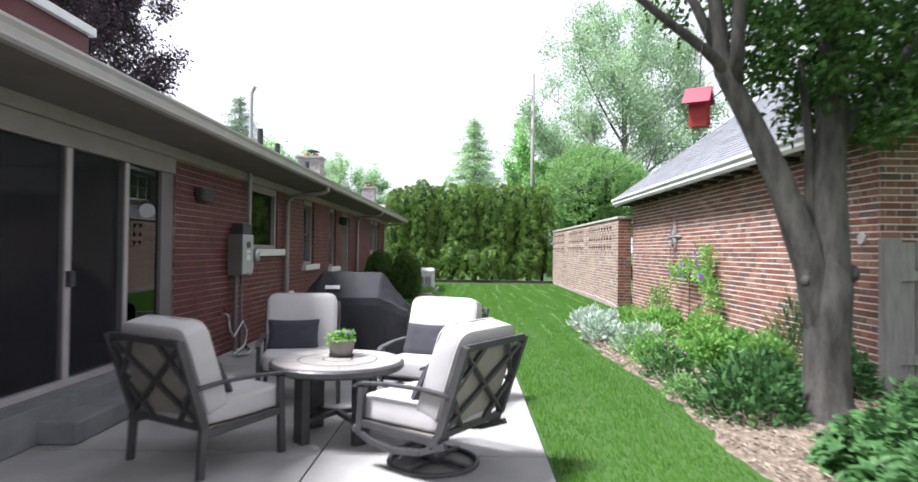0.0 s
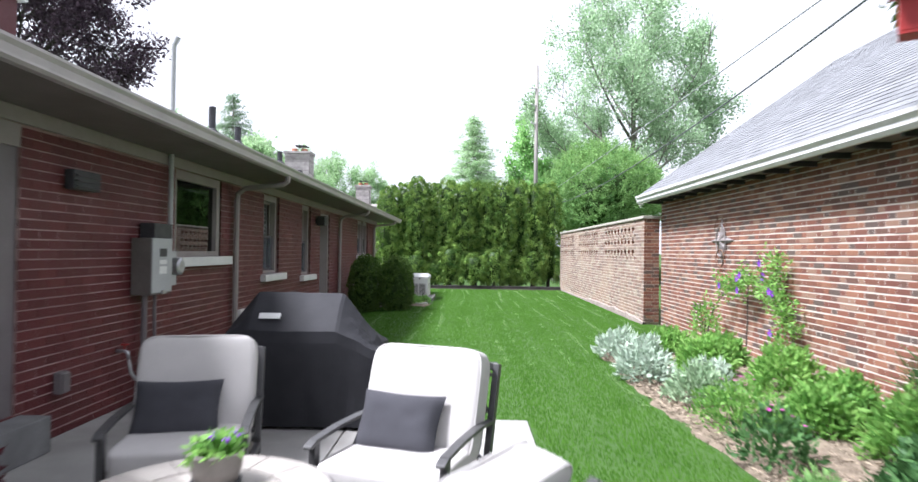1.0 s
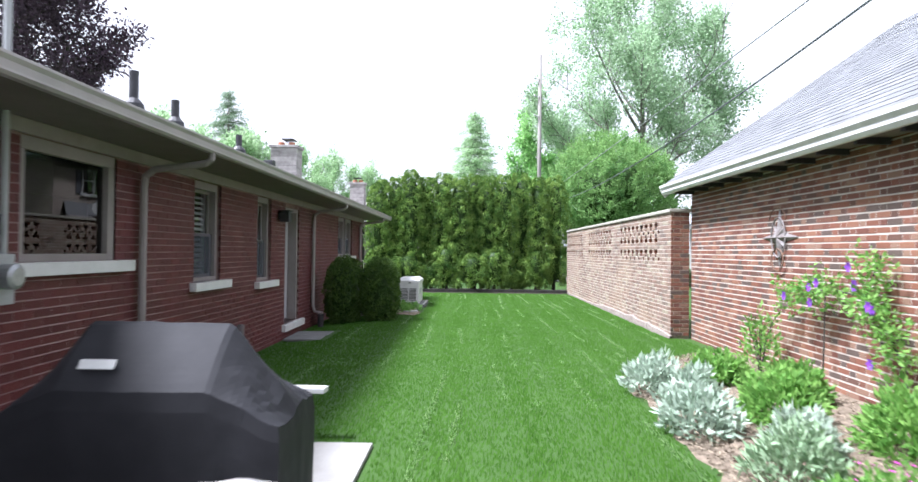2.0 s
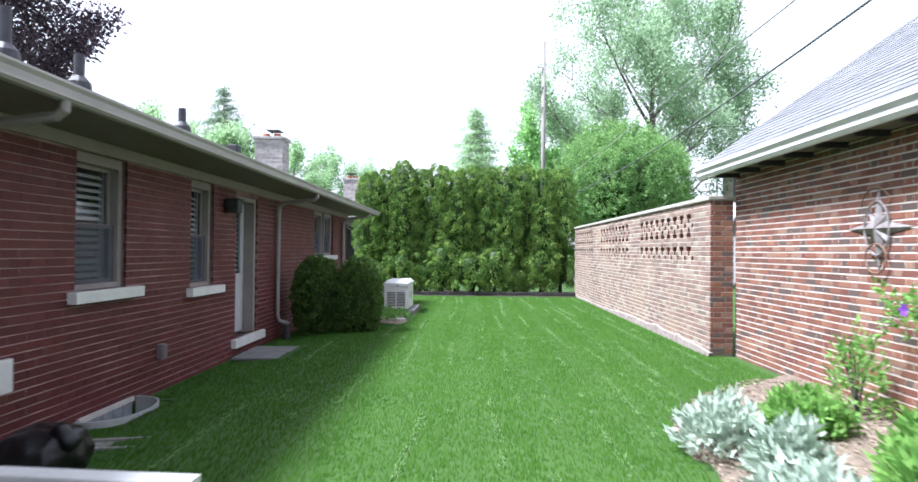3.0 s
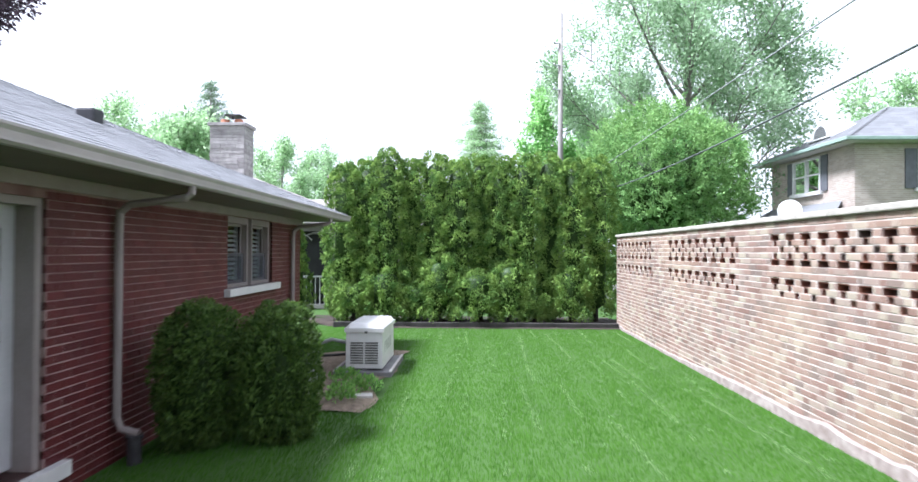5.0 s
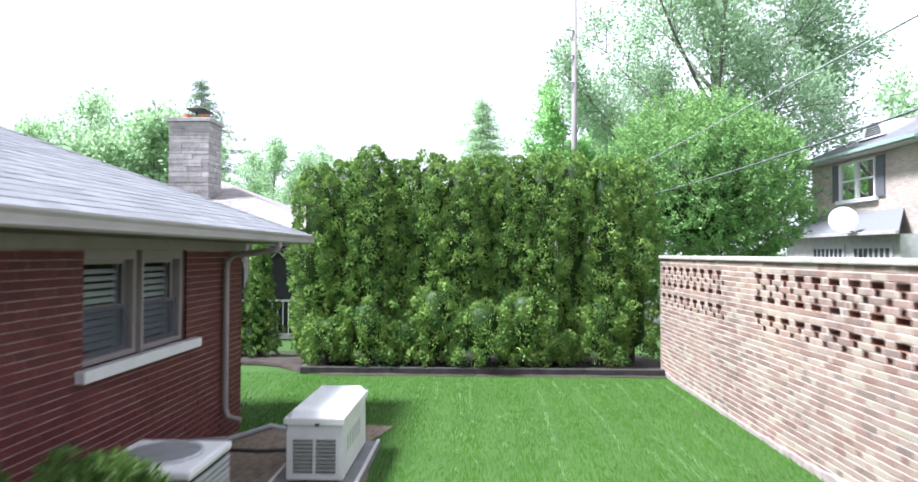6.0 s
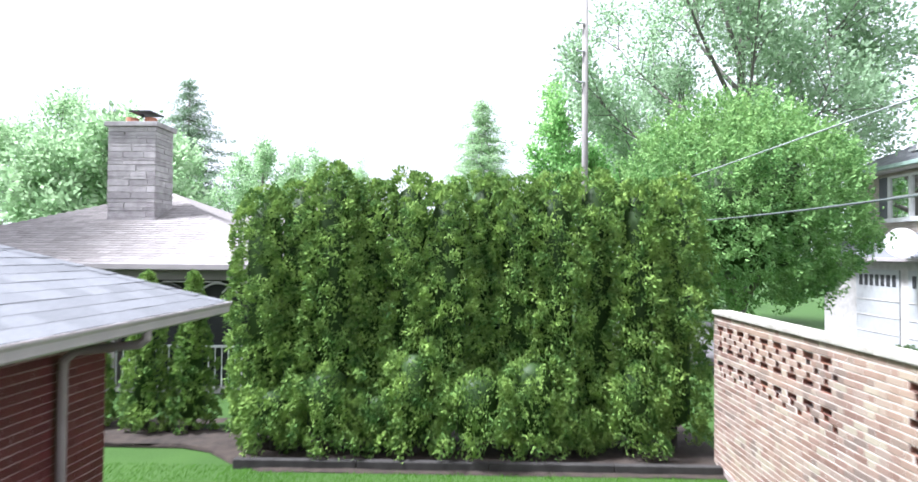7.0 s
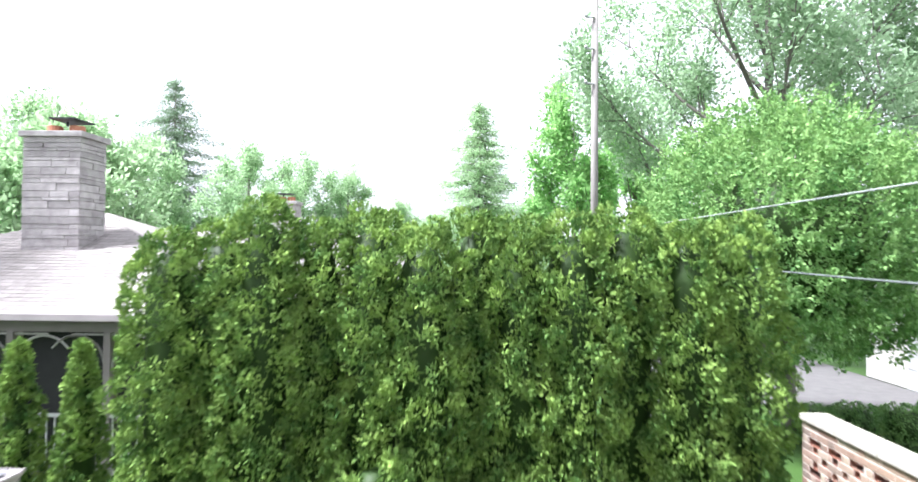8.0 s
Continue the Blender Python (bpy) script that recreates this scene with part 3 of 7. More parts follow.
def build_lawn():
    rng = np.random.default_rng(4)
    n = 400000
    x, y = rng.uniform(-7, 4.0, n), rng.uniform(1.5, 26.2, n)
    ok = np.ones(n, bool)
    keep = rng.uniform(0, 1, n)
    for i in range(n):
        a, b = x[i], y[i]
        if b < 7.5 and a < 0.78 or b < 8.95 and a < -0.25 or a < -2.75 and b < 22.9 or in_bed(a, b) or a > 3.78 and b > 15 or (-1.95 < a < -0.7 and 18.9 < b < 21.9) or (-2.75 < a < -1.5 and 18.4 < b < 22.5):
            ok[i] = False
        elif (b > 20 and a > -2) and keep[i] > 0.7 or a < -3 and keep[i] > 0.5:
            ok[i] = False
        elif -2.62 < a < -1.95 and 14.6 < b < 15.9 or (a < -2.4 and 11.46 < b < 12.54):
            ok[i] = False
    x, y = x[ok], y[ok]
    n = len(x)
    z = np.array([ground_height(a, b) for a, b in zip(x, y)])
    # mowing lays the blades over by turns in bands along the lawn
    band = np.sin(x * 9.0 + 0.5 * np.sin(y * 0.5)) + 0.35 * np.sin(x * 23.0)
    lay_y = 0.03 + 0.004 * band + rng.normal(0, 0.007, n)
    lay_x = 0.004 * band + rng.normal(0, 0.011, n)
    tall = rng.uniform(0.012, 0.034, n) * (1 + 0.16 * band)
    wid = rng.uniform(0.005, 0.009, n)
    base = np.stack([x, y, z - 0.003], 1)
    way = np.stack([-lay_y, lay_x], 1)
    way /= np.linalg.norm(way, axis=1)[:, None] + 1e-6
    side = np.stack([way[:, 0] * wid, way[:, 1] * wid, np.zeros(n)], 1)
    tip = base + np.stack([lay_x, lay_y, tall], 1)
    tagged(new("lawn_grass", quick("lawn_grass", np.stack([base - side, base + side, tip], 1), 3, GRASS)), "short mown bright green lawn grass in faint stripes", "grass", kind="stuff")
    # dry clippings left in broken lines by the mower
    pts = []
    for k in range(17):
        x0 = -1.55 + 0.31 * k + rng.uniform(-0.1, 0.1)
        for _ in range(3000):
            b = rng.uniform(8.0, 25.5)
            a = x0 + 0.06 * math.sin(b * 0.7 + k) + rng.normal(0, 0.022)
            if noise.noise(Vector((k * 3.7, b * 0.5, 0.0))) + 0.5 * noise.noise(Vector((k * 3.7, b * 3.0, 5.0))) > 0.1 and not in_bed(a, b) and a < 3.7 and not (a < -0.6 and b > 18):
                pts.append((a, b, ground_height(a, b) + 0.016))
    pts = np.array(pts)
    out = np.tile(np.array([0.0, 1.0, 0.05]), (len(pts), 1))
    tagged(new("grass_clippings", quick("grass_clippings", leaves(rng, pts, out, 0.042, 0.0055, 0.22), 4, STRAW)), "pale dry clippings in thin broken lines on the lawn", "grass clippings", kind="stuff")


build_lawn()


# ---- patio ----
def build_patio():
    p = thing("patio", "pale grey cast concrete patio slabs with open joints", "patio", kind="structure")
    for x0, x1, y0, y1 in ((-2.78, -0.71, -2.5, 1.0), (-0.7, 0.75, -2.5, 1.0), (-2.78, -0.71, 1.01, 3.98), (-0.7, 0.75, 1.01, 3.98), (-2.78, -0.71, 3.99, 7.48), (-0.7, 0.75, 3.99, 7.48), (-2.78, -0.3, 7.49, 8.9)):
        part("slab", Mesh().box((x0, y0, -0.1), (x1, y1, 0.0)), CONCRETE, p, bevel=0.008)
    s = thing("doorstep", "grey concrete step below the glass doors", "step", kind="structure")
    part("tread", Mesh().box((-2.78, 4.05, 0.004), (-2.33, 5.6, 0.15)), SLATE, s, bevel=0.012)
    part("ledge", Mesh().box((-2.795, 2.2, 0.004), (-2.58, 6.45, 0.25)), SLATE, s, bevel=0.008)


build_patio()


# ---- the red brick house ----
HX, HEND = -2.8, 22.86
BASE = -0.16
O = lambda y0, y1, z0, z1: (y0 + 4.0, y1 + 4.0, z0 - BASE, z1 - BASE)
DOORS = O(2.6, 6.4, 0.25, 2.222)
WIN = {"1": (8.66, 9.88, 1.30, 2.222), "2": (11.5, 12.28, 1.015, 2.222), "3": (13.67, 14.33, 0.92, 2.222), "4": (19.46, 21.26, 1.26, 2.222)}
BACK = (15.1, 15.98, 0.12, 2.15)


def sheet(x, y0, y1, z0, z1):
    """A sheet of glass that faces +x."""
    return Mesh().add([(x, y0, z0), (x, y1, z0), (x, y1, z1), (x, y0, z1)], [(0, 1, 2, 3)])


def double_hung(house, y0, y1, z0, z1, shutters=True):
    """A beige sash window in its brick opening, with a white stone sill."""
    w = part("window", Mesh().box((HX - 0.16, y0, z1 - 0.09), (HX - 0.05, y1, z1)), BEIGE, house, "beige painted double hung sash window", bevel=0.004)
    for a, b, c, d in ((y0, y0 + 0.06, z0, z1 - 0.091), (y1 - 0.06, y1, z0, z1 - 0.091), (y0 + 0.061, y1 - 0.061, z0, z0 + 0.05)):
        part("window_frame", Mesh().box((HX - 0.16, a, c), (HX - 0.05, b, d)), BEIGE, w, bevel=0.004)
    zm = (z0 + z1) / 2 - 0.02
    for k, (lo, hi) in enumerate(((z0 + 0.052, zm), (zm - 0.03, z1 - 0.092))):
        x = HX - 0.105 - 0.027 * k
        m = Mesh()
        a, b, t = y0 + 0.062, y1 - 0.062, 0.035
        m.box((x - 0.025, a, lo), (x, a + t, hi)).box((x - 0.025, b - t, lo), (x, b, hi))
        m.box((x - 0.025, a + t, lo), (x, b - t, lo + t)).box((x - 0.025, a + t, hi - t), (x, b - t, hi))
        part("sash", m, BEIGE, w, bevel=0.0)
        g = part("pane", sheet(x - 0.012, a + t, b - t, lo + t, hi - t), GLASS, w)
        g.visible_shadow = False
    part("insect_screen", sheet(HX - 0.09, y0 + 0.062, y1 - 0.062, z0 + 0.052, zm), INSECT_MESH, w, "grey insect screen over the lower sash")
    if shutters:
        m = Mesh()
        for i in range(int((z1 - z0 - 0.2) / 0.065)):
            z = z0 + 0.12 + i * 0.065
            m.box((-0.028, y0 + 0.1, -0.004), (0.028, y1 - 0.1, 0.004), pose(HX - 0.2, 0, z, 0, 35, 0))
        m.box((HX - 0.22, y0 + 0.06, z0 + 0.05), (HX - 0.18, y0 + 0.1, z1 - 0.05)).box((HX - 0.22, y1 - 0.1, z0 + 0.05), (HX - 0.18, y1 - 0.06, z1 - 0.05))
        part("louvre_shutter", m, SHUTTER, w, "white slatted inner shutter")
    return w


def build_house():
    h = thing("house", "long low dark red brick house with a grey shingle hip roof", "house", (0, 0, 0))
    holes = [DOORS, O(*BACK)] + [O(*q) for q in WIN.values()]
    length, height = HEND + 4.0, 2.33 - BASE
    wall = core(h, "wall", (HX, -4.0, BASE), (0, 1, 0), (1, 0, 0), length, height, 0.26, holes, MORTAR_RED)
    lay(wall, (HX, -4.0, BASE), (0, 1, 0), (1, 0, 0), length, 34, "stretcher", holes, RED, (14.3, 18.6, 0.0, 1.55), 11, bed=0.0065, head=0.002, proud=0.003)
    end = core(h, "wall", (HX - 0.002, HEND, BASE), (-1, 0, 0), (0, 1, 0), 9.0, height, 0.26, [], MORTAR_RED)
    m = Mesh().box((-11.9, -4.2, BASE), (-11.6, HEND, 2.33)).box((-11.6, -4.2, BASE), (HX - 0.26, -4.0, 2.33))
    part("wall", m, RED, h)
    part("floor", Mesh().box((-11.6, -4.0, BASE), (HX - 0.26, HEND - 0.26, 0.06)), DARKROOM, h)
    m = Mesh().box((-7.2, -4.0, 0.06), (-7.1, HEND - 0.27, 2.325)).box((-7.1, 8.0, 0.06), (HX - 0.27, 8.1, 2.325)).box((-7.1, 17.3, 0.06), (HX - 0.27, 17.4, 2.325))
    part("inner_wall", m, DARKROOM, h)
    # eaves: frieze, soffit, gutter and roof
    part("frieze_board", Mesh().box((HX + 0.013, -4.0, 2.222), (HX + 0.04, HEND + 0.03, 2.328)), BEIGE, h, "beige frieze board under the eaves", bevel=0.004)
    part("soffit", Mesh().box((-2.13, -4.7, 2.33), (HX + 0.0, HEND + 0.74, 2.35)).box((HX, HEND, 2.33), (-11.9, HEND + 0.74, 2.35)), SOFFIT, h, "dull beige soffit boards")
    part("ceiling", Mesh().box((-11.9, -4.0, 2.355), (HX - 0.01, HEND, 2.375)), DARKROOM, h)
    gz = [(-2.12, 2.328), (-2.07, 2.328), (-2.05, 2.345), (-2.05, 2.36), (-2.045, 2.40), (-2.028, 2.425), (-2.028, 2.442), (-2.04, 2.442), (-2.12, 2.435)]
    ends = (-4.7, HEND + 0.78)
    vs = [(x, y + (x + 2.12 if k else 0), z) for k, y in enumerate(ends) for x, z in gz]
    n = len(gz)
    part("gutter", Mesh().add(vs, [(i, (i + 1) % n, n + (i + 1) % n, n + i) for i in range(n)] + [tuple(reversed(range(n))), tuple(range(n, 2 * n))]), GUTTER, h, "pale painted metal gutter")
    vs = [(x, HEND + 0.78 + (g - (-2.12)), z) for k, x in enumerate((-2.12, -12.4)) for g, z in gz]
    vs = [((x + (g + 2.12) if k == 0 else x), HEND + 0.78 + (g + 2.12), z) for k, x in enumerate((-2.12, -12.4)) for g, z in gz]
    part("gutter", Mesh().add(vs, [(n + i, n + (i + 1) % n, (i + 1) % n, i) for i in range(n)] + [tuple(range(n)), tuple(reversed(range(n, 2 * n)))]), GUTTER, h)
    shingle_roof(h, -2.06, HEND + 0.8, 2.44, 0.408, -12.6, -5.0)
    # downspouts with an offset below the gutter
    for y in (10.25, 16.85, 22.2):
        pts = [(-2.09, y, 2.33), (-2.09, y, 2.27), (-2.14, y, 2.23), (HX + 0.16, y, 2.17), (HX + 0.07, y, 2.1), (HX + 0.06, y, 1.98), (HX + 0.06, y, 0.28), (HX + 0.1, y, 0.18), (HX + 0.26, y, 0.14)]
        part("downspout", Mesh().tube(pts, 0.036, 8), BEIGE, h, "pale painted metal downspout", smooth=False)
    part("drain_pipe", Mesh().lathe([(0.06, -0.16), (0.06, 0.1), (0.075, 0.1), (0.075, 0.13), (0.05, 0.13)], 14, (HX + 0.22, 16.85, 0)), DARKMETAL, h, "dark drain pipe below the downspout")
    # windows
    y0, y1, z0, z1 = WIN["1"]
    w = part("window", Mesh().box((HX - 0.1, y0, z1 - 0.1), (HX - 0.015, y1, z1)), BEIGE, h, "wide beige fixed window", bevel=0.004)
    for a, b, c, d in ((y0, y0 + 0.07, z0, z1 - 0.101), (y1 - 0.1, y1, z0, z1 - 0.101), (y0 + 0.071, y1 - 0.101, z0, z0 + 0.06)):
        part("window_frame", Mesh().box((HX - 0.1, a, c), (HX - 0.015, b, d)), BEIGE, w, bevel=0.004)
    part("pane", sheet(HX - 0.066, y0 + 0.07, y1 - 0.1, z0 + 0.06, z1 - 0.1), GLASS_DARK, w).visible_shadow = False
    double_hung(h, *WIN["2"])
    double_hung(h, *WIN["3"])
    y0, y1, z0, z1 = WIN["4"]
    mid = (y0 + y1) / 2
    double_hung(h, y0, mid - 0.02, z0, z1)
    double_hung(h, mid + 0.02, y1, z0, z1)
    part("mullion", Mesh().box((HX - 0.09, mid - 0.019, z0), (HX + 0.0, mid + 0.019, z1)), BEIGE, h, bevel=0.003)
    for y0, y1, z0, _ in WIN.values():
        part("window_sill", Mesh().box((HX - 0.1, y0 - 0.1, z0 - 0.1), (HX + 0.085, y1 + 0.2, z0)), WHITE, h, "white painted stone sill", bevel=0.006)
    # glass doors beside the patio
    d = part("sliding_door", Mesh().box((HX - 0.14, 2.6, 2.065), (HX + 0.0, 6.4, 2.222)), BEIGE, h, "wide dark sliding glass doors in a beige frame", bevel=0.004)
    for a, b in ((2.6, 2.68), (4.665, 4.735), (5.49, 5.55), (6.15, 6.4)):
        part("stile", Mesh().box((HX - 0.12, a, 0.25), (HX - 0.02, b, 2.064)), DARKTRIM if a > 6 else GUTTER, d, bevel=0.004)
    part("threshold", Mesh().box((HX - 0.14, 2.681, 0.25), (HX + 0.01, 6.139, 0.3)), GUTTER, d, bevel=0.004)
    for a, b, x in ((2.68, 4.65, 0.06), (4.75, 5.48, 0.08), (5.57, 6.14, 0.05)):
        part("pane", sheet(HX - x, a, b, 0.3, 2.064), GLASS_DARK, d).visible_shadow = False
    for a, b in ((2.682, 4.663), (4.737, 5.488)):
        part("insect_screen", sheet(HX - 0.035, a, b, 0.3, 2.064), DOOR_MESH, d, "dark insect screen over the glass")
    part("latch", Mesh().box((HX - 0.02, 4.67, 1.0), (HX + 0.02, 4.73, 1.12)), DARKMETAL, d, bevel=0.004)
    # back door with a half light
    y0, y1, z0, z1 = BACK
    b = part("back_door", Mesh().box((HX - 0.23, y0 + 0.07, z0 + 0.03), (HX - 0.19, y1 - 0.07, 1.02)).box((HX - 0.23, y0 + 0.07, 1.02), (HX - 0.19, y0 + 0.2, z1 - 0.06)).box((HX - 0.23, y1 - 0.2, 1.02), (HX - 0.19, y1 - 0.07, z1 - 0.06)).box((HX - 0.23, y0 + 0.2, 1.92), (HX - 0.19, y1 - 0.2, z1 - 0.06)), DOORPAINT, h, "pale grey panelled door with a louvred half light")
    for a, c in ((y0, y0 + 0.07), (y1 - 0.07, y1)):
        part("door_frame", Mesh().box((HX - 0.25, a, z0), (HX - 0.03, c, z1 - 0.061)), BEIGE, b, bevel=0.004)
    part("door_frame", Mesh().box((HX - 0.25, y0, z1 - 0.06), (HX - 0.03, y1, z1)), BEIGE, b, bevel=0.004)
    for a, c in ((y0 + 0.15, (y0 + y1) / 2 - 0.03), ((y0 + y1) / 2 + 0.03, y1 - 0.15)):
        part("door_panel", Mesh().box((HX - 0.192, a, 0.26), (HX - 0.18, c, 0.9)), DOORPAINT, b, bevel=0.006)
    m = Mesh()
    for i in range(12):
        m.box((-0.03, y0 + 0.2, -0.004), (0.03, y1 - 0.2, 0.004), pose(HX - 0.25, 0, 1.08 + i * 0.07, 0, 40, 0))
    part("louvre_shutter", m, SHUTTER, b)
    part("pane", sheet(HX - 0.21, y0 + 0.2, y1 - 0.2, 1.02, 1.92), GLASS, b).visible_shadow = False
    part("handle", Mesh().tube([(HX - 0.19, y0 + 0.13, 1.0), (HX - 0.13, y0 + 0.13, 1.0), (HX - 0.13, y0 + 0.22, 1.0)], 0.011, 8), STEEL, b, smooth=True)
    part("deadbolt", Mesh().tube([(HX - 0.19, y0 + 0.13, 1.12), (HX - 0.165, y0 + 0.13, 1.12)], 0.025, 12), STEEL, b)
    part("door_sill", Mesh().box((HX - 0.25, y0 - 0.13, 0.0), (HX + 0.07, y1 + 0.24, z0)), WHITE, h, "white painted stone door sill", bevel=0.006)
    # fixtures on the wall and roof
    for x, y, z in ((-3.78, 11.95, 3.6), (-3.78, 13.05, 3.5), (-3.78, 15.5, 3.46)):
        m = Mesh().tube([(x, y, 2.95), (x, y, z)], 0.055, 12).tube([(x, y, 3.05), (x, y, 3.19), (x, y, 3.26)], [0.14, 0.12, 0.06], 12)
        part("vent_pipe", m, DARKMETAL, h, "dark roof vent pipe", smooth=False)
    part("roof_vent", Mesh().box((-4.45, 18.85, 3.28), (-4.22, 19.08, 3.5)), DARKMETAL, h, bevel=0.03)
    c = part("chimney", Mesh().box((-9.3, 11.6, 4.3), (-8.4, 14.0, 6.05)), RED, h, "low red brick chimney with a white cap")
    part("chimney_cap", Mesh().box((-9.42, 11.48, 6.052), (-8.28, 14.12, 6.25)), WHITE, c, bevel=0.02)


def shingle_roof(house, ex, ey, ez, slope, back, start):
    """A hip roof: its deck, and rows of shingle tabs on the two slopes that face the garden."""
    ridge = (back + ex) / 2
    hr = (ex - ridge) * slope
    top = [(ridge, start, ez + hr), (ridge, ey - (ex - ridge), ez + hr)]
    vs = [(ex, start, ez), (ex, ey, ez), (back, ey, ez), (back, start, ez), *top]
    vs += [(x, y, z - 0.03) for x, y, z in vs]
    m = Mesh().add(vs, [(0, 1, 5, 4), (1, 2, 5), (2, 3, 4, 5), (3, 0, 4), (0, 6, 7, 1), (1, 7, 8, 2), (2, 8, 9, 3), (3, 9, 6, 0)])
    roof = part("roof", m, SHINGLE, house, "grey asphalt shingle hip roof")
    rng = np.random.default_rng(8)
    t = Mesh()
    step, rise = 0.135, 0.135 * slope
    for r in range(34):
        x, z = ex - r * step, ez + r * rise
        ylim = ey - (r + 1) * step
        y = -1.0 - rng.uniform(0, 0.3)
        while y < ylim - 0.02:
            w = min(rng.uniform(0.24, 0.34), ylim - y)
            d = 0.0065 if rng.uniform() < 0.4 else 0.004
            t.add([(x + 0.002, y, z + 0.001), (x + 0.002, y + w - 0.001, z + 0.001), (x + 0.006, y + w - 0.001, z + d), (x + 0.006, y, z + d), (x - step, y, z + rise + 0.004), (x - step, y + w - 0.001, z + rise + 0.004)], [(0, 1, 2, 3), (3, 2, 5, 4)])
            y += w
        yy = ey - r * step
        xx = ex - (r + 1) * step
        while r < 30 and xx > -9.5 + r * 0.1:
            w = rng.uniform(0.24, 0.34)
            d = 0.0065 if rng.uniform() < 0.4 else 0.004
            t.add([(xx, yy + 0.012, z + 0.003), (xx - w, yy + 0.012, z + 0.003), (xx - w, yy + 0.012, z + d), (xx, yy + 0.012, z + d), (xx, yy - step, z + rise + 0.004), (xx - w, yy - step, z + rise + 0.004)], [(3, 2, 1, 0), (4, 5, 2, 3)])
            xx -= w + 0.001
    part("shingles", t, SHINGLE, roof, kind="stuff")
    run, n = ex - ridge, 30
    for i in range(n):
        a, b = run * i / n, run * (i + 1.15) / n
        lift = (0.018, 0.01)
        h = [Vector((ex - d, ey - d, ez + d * slope + u)) for d, u in zip((a, b), lift)]
        g = [Vector((ex - d, ey - d - 0.15, ez + d * slope + u - 0.004)) for d, u in zip((a, b), lift)]
        k = [Vector((ex - d - 0.15, ey - d, ez + d * slope + u - 0.004)) for d, u in zip((a, b), lift)]
        part("cap_shingle", Mesh().add(h + g + k, [(0, 1, 3, 2), (0, 4, 5, 1)]), SHINGLE, roof)


build_house()


# ---- garage ----
GX = 4.15


def build_garage():
    g = thing("garage", "mixed red brown brick garage with a grey shingle gable roof", "garage", (0, 0, 0))
    height = 38 * CH
    wall = core(g, "wall", (GX, 15.02, -0.06), (0, -1, 0), (-1, 0, 0), 9.02, height, 0.25, [], MORTAR)
    lay(wall, (GX, 15.02, -0.06), (0, -1, 0), (-1, 0, 0), 9.02, 37, "flemish", [], MIXED, (0.3, 3.9, 0.15, 1.6), 21, bed=0.013, head=0.004, proud=0.003)
    front = core(g, "wall", (GX + 0.002, 5.992, -0.06), (1, 0, 0), (0, -1, 0), 7.0, height, 0.25, [], MORTAR)
    lay(front, (GX + 0.002, 5.992, -0.06), (1, 0, 0), (0, -1, 0), 3.2, 37, "flemish", [], MIXED, (0, 0, 0, 0), 22, bed=0.013, head=0.004, proud=0.003)
    far = core(g, "wall", (GX + 7.0, 15.028, -0.06), (-1, 0, 0), (0, 1, 0), 6.998, height, 0.25, [], MORTAR)
    lay(far, (GX + 7.0, 15.028, -0.06), (-1, 0, 0), (0, 1, 0), 6.998, 37, "flemish", [], MIXED, (0, 0, 0, 0), 23)
    part("wall", Mesh().box((GX + 6.9, 6.3, -0.06), (GX + 7.0, 14.7, height)), MIXED, g)
    ex, ez, slope, y0, y1 = 3.78, 2.6, 0.71, 5.55, 15.45
    ridge = GX + 3.5
    hr = (ridge - ex) * slope
    hip = y0 + ridge - ex
    vs = [(ex, y0, ez), (ex, y1, ez), (ridge, y1, ez + hr), (ridge, hip, ez + hr), (2 * ridge - ex, y1, ez), (2 * ridge - ex, y0, ez)]
    vs += [(x, y, z - 0.1) for x, y, z in vs]
    roof = part("roof", Mesh().add(vs, [(0, 3, 2, 1), (3, 5, 4, 2), (6, 7, 8, 9), (9, 8, 10, 11), (0, 1, 7, 6), (1, 2, 8, 7), (2, 4, 10, 8), (4, 5, 11, 10), (5, 0, 6, 11), (0, 5, 3), (6, 9, 11)]), SHINGLE, g, "steep grey asphalt shingle roof")
    rng = np.random.default_rng(5)
    t = Mesh()
    step = 0.115
    for r in range(36):
        x, z = ex + r * step, ez + r * step * slope
        k = r * step
        u = ex + k
        while u < 2 * ridge - ex - k - 0.02:
            w = min(rng.uniform(0.2, 0.33), 2 * ridge - ex - k - u)
            t.add([(u, y0 + k - 0.008, z + 0.006), (u + w - 0.001, y0 + k - 0.008, z + 0.006), (u + w - 0.001, y0 + k + step, z + step * slope + 0.004), (u, y0 + k + step, z + step * slope + 0.004)], [(0, 1, 2, 3)])
            u += w
        y = y0 + k - rng.uniform(0, 0.2)
        while y < y1:
            w = min(rng.uniform(0.2, 0.33), y1 - y + 0.004)
            d = 0.007 if rng.uniform() < 0.4 else 0.0045
            q0 = max(y, y0 + k)
            t.add([(x - 0.002, q0, z), (x - 0.002, y + w - 0.001, z), (x - 0.008, y + w - 0.001, z + d), (x - 0.008, q0, z + d), (x + step, q0, z + step * slope + 0.004), (x + step, y + w - 0.001, z + step * slope + 0.004)], [(3, 2, 1, 0), (4, 5, 2, 3)])
            y += w
    part("shingles", t, SHINGLE, roof, kind="stuff")
